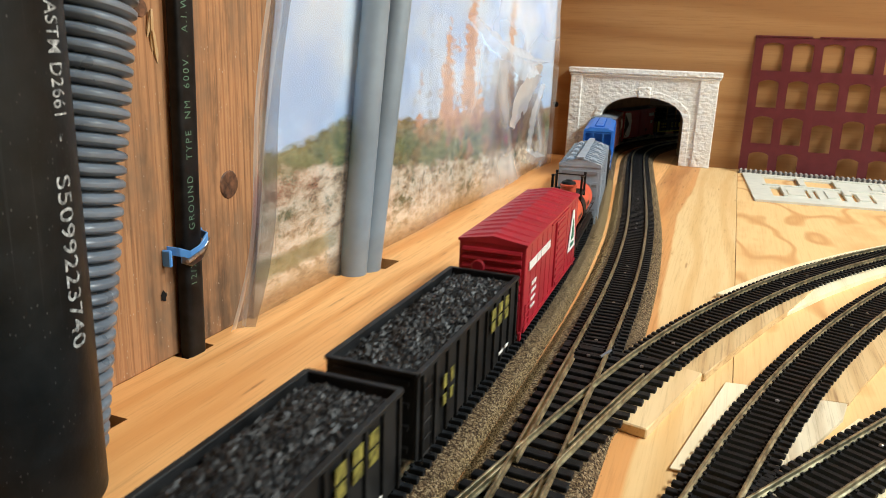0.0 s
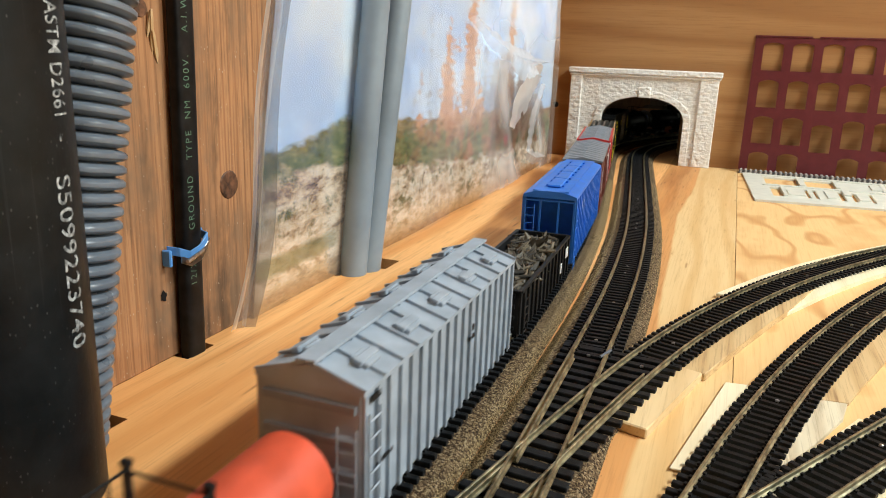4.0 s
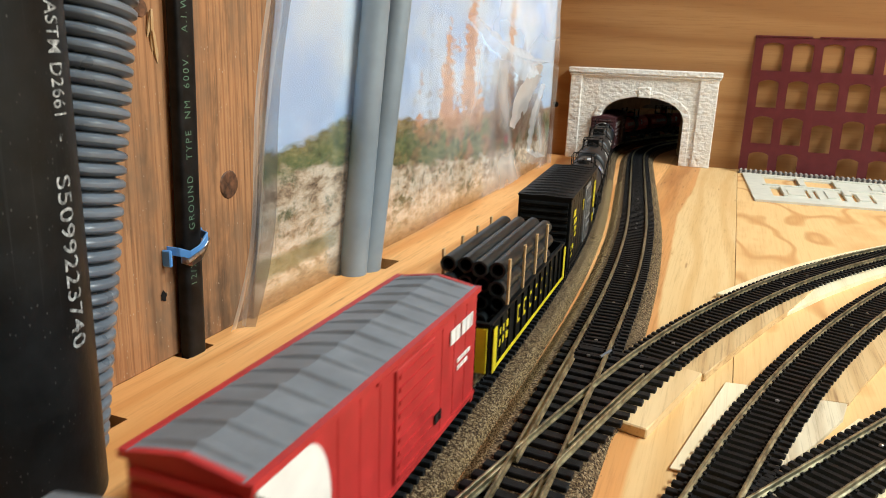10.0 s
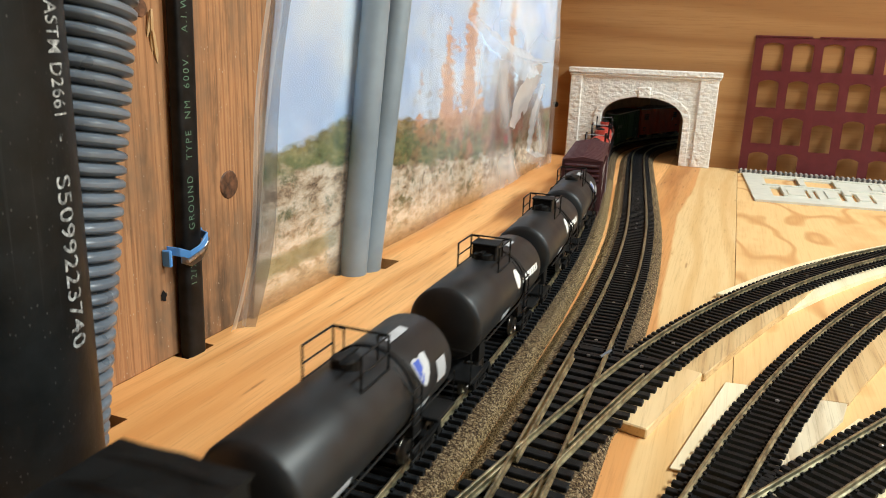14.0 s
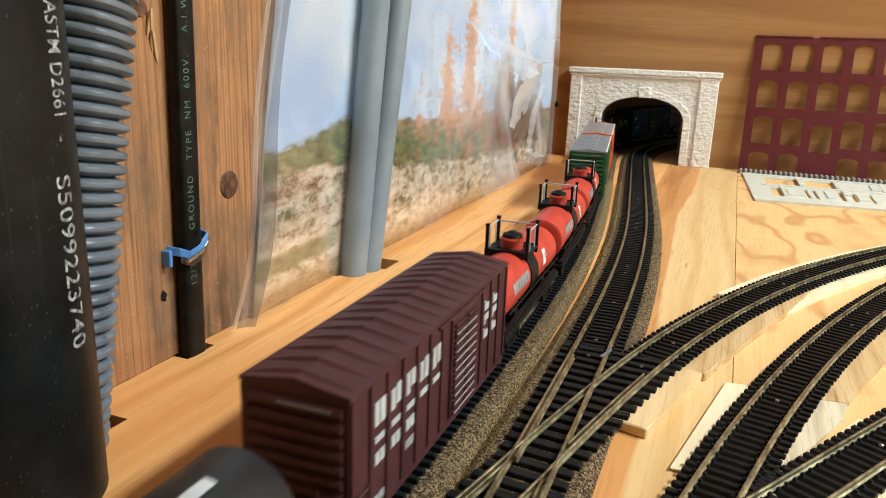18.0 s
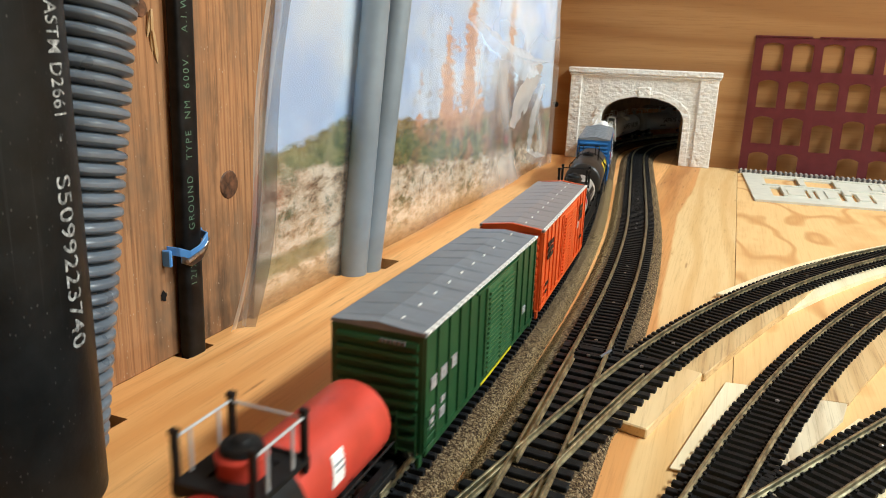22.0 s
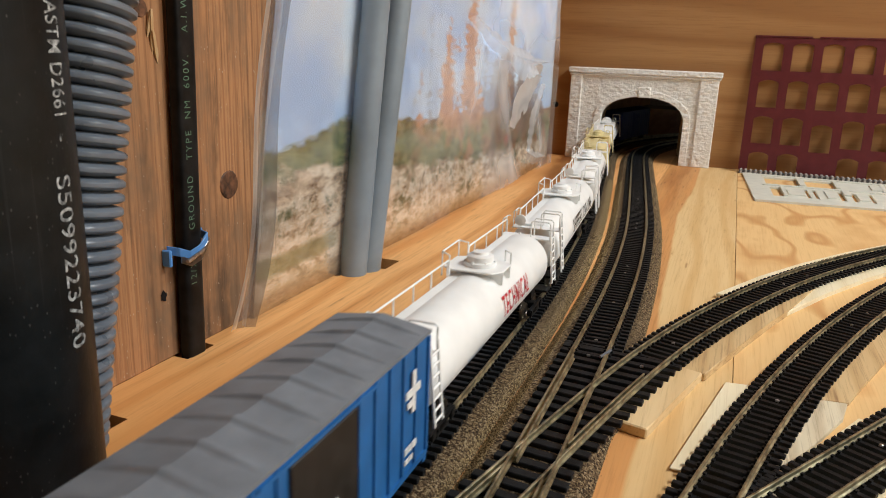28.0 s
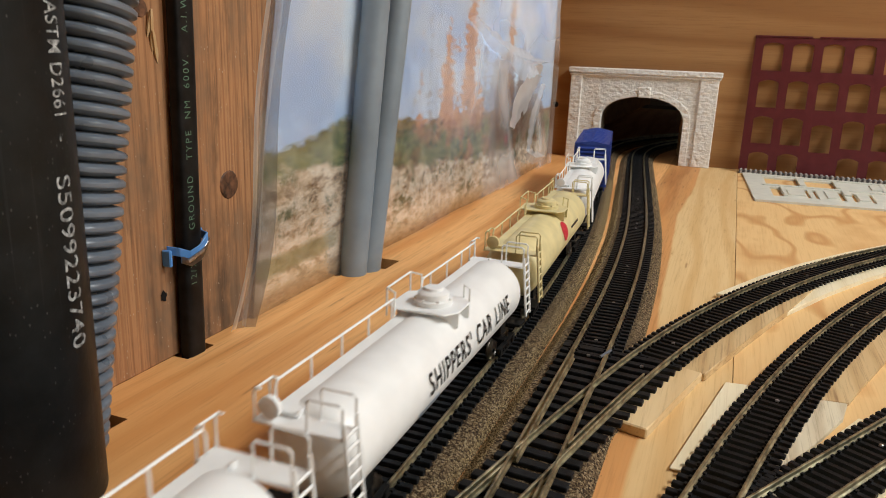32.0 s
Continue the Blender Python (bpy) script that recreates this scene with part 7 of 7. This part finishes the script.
def pipe_gondola():
    L, top = 0.1521, 0.0310
    car = gondola("pipe_gondola", "black gondola with yellow marks carrying stacked black pipes", L, "box_black", top, 0.0085, 13)
    x, h = W / 2 + 0.0013, L / 2
    bars(car, "mark_yellow", x, [(-h + 0.0005, -h + 0.0055, 0.0085, 0.0285), (h - 0.0055, h - 0.0005, 0.0085, 0.0285), (-h + 0.006, h - 0.006, 0.0088, 0.0106)], "stripe", "yellow end panels and sill stripe")
    bm = bmesh.new()
    box(bm, W / 2 - 0.006, W / 2 - 0.0012, -h - 0.0012, -h - 0.0004, 0.0085, 0.0285)
    part("stripe", bm, "mark_yellow", car, "yellow end panel")
    w = []
    for i in range(7):
        w += [(-0.033 + i * 0.0115, -0.033 + i * 0.0115 + 0.0042, 0.0165, 0.0250)]
    bars(car, "mark_yellow", W / 2 + 0.0004, [r for y0, y1, z0, z1 in w for r in ((y0, y0 + 0.0012, z0, z1), (y0, y1, z1 - 0.0014, z1), (y0, y1, z0, z0 + 0.0014))], "painted_mark", "yellow painted letter bars")
    bars(car, "mark_yellow", W / 2 + 0.0004, word(-h + 0.013, 0.0215, [0.003, 0.003, -0.002, 0.003], 0.003) + word(-h + 0.013, 0.0160, [0.003, 0.003, -0.002, 0.003], 0.003), "painted_mark", "small yellow marks")
    r = 0.0038
    n = 0
    for row in range(5):
        for col in range(4):
            px_, pz = -0.0117 + col * 0.0078 + (0.0005 if row % 2 else 0), 0.0142 + row * 0.0082
            y0 = -0.054 + 0.002 * ((n * 7) % 3)
            y1 = 0.046 - 0.002 * ((n * 5) % 3)
            bm = bmesh.new()
            turned(bm, [(y0, r * 0.72), (y0, r), (y1, r), (y1, r * 0.72), (y0 + 0.001, r * 0.72)][:4], "y", 18, (px_, 0, pz), False)
            turned(bm, [(y0, r * 0.72), (y1, r * 0.72)], "y", 18, (px_, 0, pz), False)
            part("pipe", bm, "pipe_black", car, "", 0, True)
            n += 1
    for s in (-1, 1):
        for y in (-0.0475, -0.0205, 0.0040, 0.0285):
            bm = bmesh.new()
            box(bm, *sorted((s * 0.0157, s * 0.0168)), y - 0.0010 - 0.0015 * s, y + 0.0010 - 0.0015 * s, 0.0107, 0.0522)
            part("stake", bm, "stake_wood", car, "thin wooden stake", 0.0001)
    for y in (-0.04, 0.012):
        for z in (0.0183, 0.0265, 0.0347, 0.0429):
            bm = bmesh.new()
            box(bm, -0.0126, 0.0126, y - 0.0008, y + 0.0008, z - 0.0004, z + 0.0004)
            part("spacer", bm, "stake_wood", car)
    return car


def black_boxcar():
    L = 0.139
    car = boxcar("black boxcar with a silver door and yellow emblems", L, "box_black", "box_black", (0.010, 0.026, "plug"), 0, 13, top=0.0540, peak=0.0014, door_mat="door_silver")
    x, h = W / 2 + 0.0006, L / 2
    c = h - 0.019
    bars(car, "mark_yellow", x, [(c, c + 0.011, 0.0445, 0.0458), (c, c + 0.011, 0.0262, 0.0275), (c, c + 0.0012, 0.0262, 0.0458), (c + 0.0098, c + 0.011, 0.0262, 0.0458)] + word(c + 0.0022, 0.037, [0.0066], 0.0055) + word(c + 0.0022, 0.0335, [0.0066], 0.0018) + word(c + 0.0022, 0.030, [0.0066], 0.0018), "emblem", "yellow framed emblem")
    bars(car, "mark_yellow", x, word(-h + 0.010, 0.0405, [0.0016, 0.0014, 0.0016, 0.0024], 0.0040, 0.0007) + word(-h + 0.0135, 0.0352, [0.0012, 0.0012, 0.0030, 0.0012, 0.0020], 0.0030, 0.0008) + word(-h + 0.017, 0.0300, [0.0014, 0.0034, 0.0014], 0.0028, 0.0008)
         + word(-h + 0.020, 0.0262, [0.0030, 0.0012], 0.0020, 0.0008) + word(-h + 0.008, 0.0190, [0.0012, 0.0022, 0.0012, 0.0026], 0.0030, 0.0008) + word(-h + 0.008, 0.0150, [0.0016, 0.0012, 0.0020], 0.0016, 0.0008)
         + word(-0.014, 0.0422, [0.0050], 0.0016) + word(-0.0128, 0.0395, [0.0026], 0.0022) + word(-0.012, 0.0365, [0.0014], 0.0026), "painted_mark", "yellow painted strokes")
    bars(car, "mark_yellow", x, word(c + 0.002, 0.0185, [0.0012, 0.0012, 0.0012, 0.0012], 0.0022, 0.0006) + word(c + 0.002, 0.0165, [0.006], 0.0006) + word(c + 0.002, 0.0150, [0.006], 0.0006), "painted_mark", "small yellow marks")
    bars(car, "mark_silver", x, [(h - 0.006, h - 0.003, 0.0185, 0.0225)], "painted_mark", "pale inspection square")
    return car


def maroon_boxcar():
    L = 0.143
    car = boxcar("maroon ribbed boxcar with faded white lettering", L, "box_maroon", "box_maroon", (0.016, 0.026, "louvre"), 13, 16)
    x, h = W / 2 + 0.0004, L / 2
    step = (L - 0.002) / 13
    cols = [-h + 0.001 + step * (i + 0.5) for i in range(13)]
    rows = []
    for k, c in enumerate(cols[1:6]):
        rows += [(c - 0.0034, c - 0.0006, 0.0372, 0.0445 - 0.0008 * (k % 2)), (c + 0.0002, c + 0.0034, 0.0372 + 0.0010 * (k % 3), 0.0445)]
        rows += [(c - 0.0030, c + 0.0030, 0.0318, 0.0336)]
    for c in cols[1:4]:
        rows += [(c - 0.0030, c - 0.0002, 0.0248, 0.0285), (c + 0.0004, c + 0.0030, 0.0248, 0.0285)]
    rows += [(cols[3] - 0.003 + 0.0016 * k, cols[3] - 0.0021 + 0.0016 * k, 0.0185, 0.0212) for k in range(4)] + [(cols[1] - 0.003 + 0.0016 * k, cols[1] - 0.0020 + 0.0016 * k, 0.0120, 0.0145) for k in range(4)]
    rows += [r for c in cols[10:12] for k, z in enumerate((0.028, 0.034, 0.040)) for r in ((c - 0.0028, c - 0.0012, z, z + 0.0042), (c - 0.0012, c + 0.0028, z + 0.0016 * (k % 2), z + 0.0028 + 0.0014 * (k % 2)))]
    bars(car, "mark_dull", W / 2 + 0.0022, [(0.016 - 0.0118, 0.016 + 0.0100, 0.0125 + 0.0034 * k, 0.0129 + 0.0034 * k) for k in range(10)], "rubbed_edge", "thin pale silver lines across the door slats")
    bars(car, "mark_silver", x, rows, "painted_mark", "faded white letter strokes between the posts")
    bm = bmesh.new()
    for i in range(12):
        box(bm, -0.004 + i * 0.0014, -0.0031 + i * 0.0014, -h - 0.0028, -h - 0.0022, 0.0480, 0.0488)
    part("end_lettering", bm, "mark_dim", car, "tiny pale marks on the end")
    return car


def green_boxcar():
    L = 0.1445
    car = boxcar("dark green ribbed boxcar with a smooth grey roof", L, "box_green", "roof_grey", (0.010, 0.036, "louvre"), 13, 11, rib_h=0.00035, peak=0.0026, door_mat="door_green")
    x, h = W / 2 + 0.0004, L / 2
    step = (L - 0.002) / 13
    cols = [-h + 0.001 + step * (i + 0.5) for i in range(13)]
    bars(car, "mark_dull", x, [(cols[0] - 0.001, cols[0] + 0.004, 0.030, 0.0345), (cols[1] - 0.003, cols[1] + 0.003, 0.030, 0.0345), (cols[2] - 0.003, cols[2] + 0.002, 0.030, 0.0345), (cols[0] - 0.001, cols[0] + 0.003, 0.0155, 0.019), (cols[1] - 0.003, cols[1] + 0.002, 0.0155, 0.019), (cols[0], cols[0] + 0.003, 0.021, 0.023), (cols[1] - 0.002, cols[1] + 0.002, 0.021, 0.023)], "painted_mark", "dull white painted letters")
    bars(car, "mark_silver", x, word(cols[11] - 0.003, 0.018, [0.0011, 0.0011, 0.0011], 0.0035, 0.0006), "painted_mark", "small white strokes")
    bars(car, "mark_yellow", W / 2 + 0.0010, [(-0.012, 0.032, 0.0082, 0.0090)], "stripe", "worn yellow line along the sill")
    roof_ticks(car, L)
    bm = bmesh.new()
    for i in range(6):
        box(bm, 0.002 + i * 0.0016, 0.003 + i * 0.0016, -h - 0.0030, -h - 0.0022, 0.0480, 0.0494)
    part("end_lettering", bm, "mark_dim", car, "tiny pale marks on the end")
    return car


def roof_ticks(car, L):
    """White rivet flecks along the eave and the walkway line."""
    h = L / 2
    n = 30
    rows = [-h + L * (i + 0.5) / n for i in range(n)]
    pieces("roof_fleck", [(W / 2 - 0.0004, W / 2 + 0.0010, y - 0.0019, y + 0.0019, EAVE + 0.0005, EAVE + 0.0013) for y in rows], "mark_white", car)
    rows = [-h + L * (i + 0.5) / 10 for i in range(10)]
    pieces("roof_fleck", [(0.0056, 0.0060, y - 0.0014, y + 0.0014, EAVE + 0.0020, EAVE + 0.0026) for y in rows], "mark_white", car)


def orange_boxcar():
    L = 0.1468
    car = boxcar("bright orange boxcar with mauve-grey roof and black emblems", L, "box_orange", "roof_mauve", (0.006, 0.040, "louvre"), 13, 11, rib_h=0.00035, peak=0.0026)
    x, h = W / 2 + 0.0004, L / 2
    rows = []
    for z in (0.034, 0.0375, 0.041):
        rows += word(-h + 0.011, z, [0.003, 0.003, 0.004, 0.002], 0.0024, 0.0008)
        rows += word(h - 0.030, z, [0.004, 0.003, 0.003], 0.0026, 0.0008)
    bars(car, "mark_black", x + 0.0008, rows, "emblem", "black painted emblem blocks")
    bars(car, "mark_black", x + 0.0006, word(-h + 0.010, 0.019, [0.002, 0.003, 0.002], 0.0018) + word(-h + 0.010, 0.015, [0.002, 0.003], 0.0014) + word(h - 0.020, 0.019, [0.003, 0.003], 0.0018), "painted_mark", "small dark marks")
    bars(car, "mark_white", x + 0.0008, [(h - 0.0345, h - 0.0315, 0.0295, 0.0335)], "painted_mark", "white square mark")
    roof_ticks(car, L)
    roof_rim(car, L, "box_orange", False, 0.0032)
    return car


def blue_boxcar():
    L = 0.147
    car = boxcar("blue ribbed boxcar with grey roof and white cross emblem", L, "box_blue", "roof_grey", (0.006, 0.032, "plain"), 15, 12, door_mat="door_dark")
    x, h = W / 2 + 0.0004, L / 2
    c = h - 0.014
    bars(car, "mark_white", x + 0.0006, [(c - 0.0012, c + 0.0012, 0.030, 0.044), (c - 0.006, c + 0.005, 0.036, 0.0385), (c - 0.005, c - 0.001, 0.0325, 0.0345)], "emblem", "white cross-shaped emblem")
    bars(car, "mark_white", x + 0.0006, word(-h + 0.006, 0.036, [0.005], 0.004) + word(-h + 0.013, 0.021, [0.004, 0.003], 0.0026) + word(c - 0.006, 0.017, [0.002, 0.002, 0.003], 0.0022) + word(c - 0.006, 0.0135, [0.003, 0.002], 0.0016), "painted_mark", "small white marks")
    bars(car, "mark_red", x + 0.0006, [(-0.022, -0.019, 0.024, 0.032)], "painted_mark", "small red and white mark")
    bars(car, "mark_white", W / 2 + 0.0012, [(0.0, 0.010, 0.0285, 0.0290), (0.0, 0.012, 0.0215, 0.0220)], "painted_mark", "thin white scratches on the door")
    return car


def end_blue_hopper():
    L = 0.145
    car = boxcar("deep blue ribbed boxcar with a blue roof", L, "box_deep_blue", "box_deep_blue", (0.0, 0.03, "plug"), 13, 12)
    return car


# ---- the train, front to back: builder and the place of the near end
def tank_marks_shield():
    m = [("mark_silver", 0.0205, 0.0315, 2, 42, "pale shield emblem"), ("mark_blue", 0.0214, 0.0262, 8, 39, "blue half of the shield emblem")]
    m += [("mark_silver", 0.036, 0.0435, -8, 20, "white data panel"), ("mark_silver", 0.020, 0.030, -30, -17, "white data panel"), ("mark_silver", -0.038, -0.026, -22, -12, "white data panel")]
    m += [("mark_silver", 0.022, 0.036, 74, 86, "white label on the crown")]
    return m


def tank_marks_oval():
    m = [("mark_white", 0.0035, 0.0105, 4, 38, "round white oval emblem")]
    m += tank_word("mark_white", 0.014, 6, 18, [0.004, 0.003, 0.004, 0.003, 0.004, 0.003, 0.003], 0.0006, "white letter bars")
    m += [("mark_silver", -0.020, -0.008, -26, -12, "white data panel"), ("mark_silver", 0.026, 0.036, 74, 84, "white label on the crown")]
    return m


def red_tank_marks():
    m = tank_word("mark_dull", -0.041, 2, 26, [0.0040] * 6, 0.0010, "white letter bars")
    for k, (a0, a1) in enumerate(((-1, 5), (5, 11), (11, 17), (17, 23), (23, 29), (29, 34))):
        m.append(("mark_white", 0.0200 + 0.0005 * k, 0.0262 + 0.0005 * k, a0, a1, "slanted white emblem panel"))
    m += [("hopper_grey_dark", 0.0222, 0.0272, 13, 16, "dark stripe on the emblem"), ("hopper_grey_dark", 0.0222, 0.0272, 20, 23, "dark stripe on the emblem")]
    return m


SHIELD = dict(label="black tank car with a pale shield emblem and white labels", col="tank_black", marks=tank_marks_shield())
OVAL = dict(label="black tank car with a white oval emblem and letter bars", col="tank_black", marks=tank_marks_oval(), housing=True)
RED_TANK = dict(label="red tank car with a black railed dome platform and white emblem", col="tank_red", marks=red_tank_marks(), group="red tank cars", L=0.118)
LINE_MARK = [("hopper_grey", -0.040, -0.022, -30, -18, "small grey data lines")]
RED_WORD = [("hopper_grey", -0.050, -0.030, -30, -20, "small grey data lines")]

CARS = [
    (coal_hopper, 0.0600, 0.118), (coal_hopper, 0.1900, 0.118), (red_boxcar, 0.3186, 0.1460),
    (lambda: short_tank("orange tank car with a black railed dome platform", "tank_orange", tank_word("mark_black", -0.036, -4, 8, [0.004, 0.003, 0.003, 0.003, 0.003], 0.001, "small dark letter bars") + tank_word("mark_black", 0.016, 0, 12, [0.005, 0.003, 0.004], 0.001, "small dark letter bars"), L=0.118, rail="truck_black"), 0.4791, 0.118),
    (grey_hopper, 0.6049, 0.1460), (scrap_gondola, 0.7679, 0.122), (blue_hopper, 0.9040, 0.1558), (brown_boxcar, 1.0780, 0.1436),
    (red_grey_boxcar, 1.2401, 0.1463), (pipe_gondola, 1.4050, 0.1521), (black_boxcar, 1.5732, 0.139),
    (lambda: black_tank(**SHIELD), 1.7306, 0.1071), (lambda: black_tank(**OVAL), 1.8648, 0.1071), (lambda: black_tank(**OVAL), 1.9870, 0.1071), (lambda: black_tank(**SHIELD), 2.1102, 0.1071),
    (maroon_boxcar, 2.2376, 0.143), (lambda: short_tank(**RED_TANK), 2.3920, 0.118), (lambda: short_tank(**RED_TANK), 2.5238, 0.118), (lambda: short_tank(**RED_TANK), 2.6528, 0.118),
    (green_boxcar, 2.7850, 0.1445), (orange_boxcar, 2.9430, 0.1468),
    (lambda: short_tank("silver tank car with black dome platform and red emblem", "tank_silver", [("mark_red", -0.020, -0.012, 6, 34, "round red emblem")] + tank_word("mark_black", 0.006, 4, 12, [0.003, 0.004, 0.003, 0.004, 0.003, 0.004], 0.001, "black letter bars") + [("truck_black", 0.012, 0.042, 14, 30, "dark stripe on the tank")], 0.112, rail="truck_black", dome="door_dark"), 3.1049, 0.112),
    (lambda: black_tank("brown-black tank car with yellow emblem and letters", "tank_brownblack", [("mark_yellow", -0.004, 0.006, 2, 38, "yellow splash emblem"), ("mark_red", -0.009, -0.005, 28, 40, "red spot on the emblem"), ("mark_yellow", 0.0205, 0.0265, 6, 32, "yellow letter bar"), ("mark_yellow", 0.0275, 0.0335, 6, 32, "yellow letter bar"), ("mark_yellow", 0.0345, 0.0405, 6, 32, "yellow letter bar")], 0.127, "", 0.0166, 0.0300), 3.2342, 0.127),
    (blue_boxcar, 3.3884, 0.147),
    (lettered_tank, 3.5403, 0.186),
    (line_tank, 3.7440, 0.186),
    (line_tank, 3.9477, 0.186),
    (lambda: long_tank("cream tank car with a round red emblem and cream railings", "tank_cream", [("mark_red", -0.010, 0.006, -2, 44, "round red emblem"), ("mark_black", 0.018, 0.045, 10, 16, "small dark letter line")], 0.186, "", "tank_cream"), 4.1514, 0.186),
    (lambda: long_tank("long white tank car with a railed walkway", "tank_white", []), 4.3550, 0.186),
    (end_blue_hopper, 4.5565, 0.145),
]
TRAIN_CARS = [(make(), near, length) for make, near, length in CARS]

# ---- the train's run: metres gone at every second second
GONE = [0.0, 0.2267, 0.453, 0.6767, 0.9071, 1.1385, 1.3718, 1.6107, 1.8518, 2.0933, 2.3401, 2.5904, 2.8433, 3.0945, 3.3364, 3.5739, 3.8028]


def run(t):
    """Metres that the train has gone at t seconds, drawn smoothly through GONE."""
    k = min(int(t / 2.0), len(GONE) - 2)
    slope = np.gradient(np.array(GONE), 2.0)
    u = t / 2.0 - k
    return float((2 * u ** 3 - 3 * u ** 2 + 1) * GONE[k] + (u ** 3 - 2 * u ** 2 + u) * 2.0 * slope[k] + (3 * u ** 2 - 2 * u ** 3) * GONE[k + 1] + (u ** 3 - u ** 2) * 2.0 * slope[k + 1])


RUN = {round(i * 0.25, 2): run(i * 0.25) for i in range(129)}


def car_pose(near, length, t):
    c = near + length / 2 - RUN[t]
    b = length / 2 - 0.021
    lean = 0.0014 * min(max(c, 0.0), 1.0)
    p, q = TRAIN.at(c - b, lean, RAIL), TRAIN.at(c + b, lean, RAIL)
    d = q - p
    return Matrix.Translation((p + q) / 2) @ Matrix.Rotation(-math.atan2(d.x, d.y), 4, "Z")


def motions():
    for car, near, length in TRAIN_CARS:
        rows, i = [], 0
        while i <= 128:
            t = round(i * 0.25, 2)
            rows.append((t, car_pose(near, length, t)))
            c = near + length / 2 - RUN[t]
            step = 2 if 0.2 < c < 2.4 else 8
            i = 128 if i < 128 < i + step else i + step
        walk(car, rows)


motions()
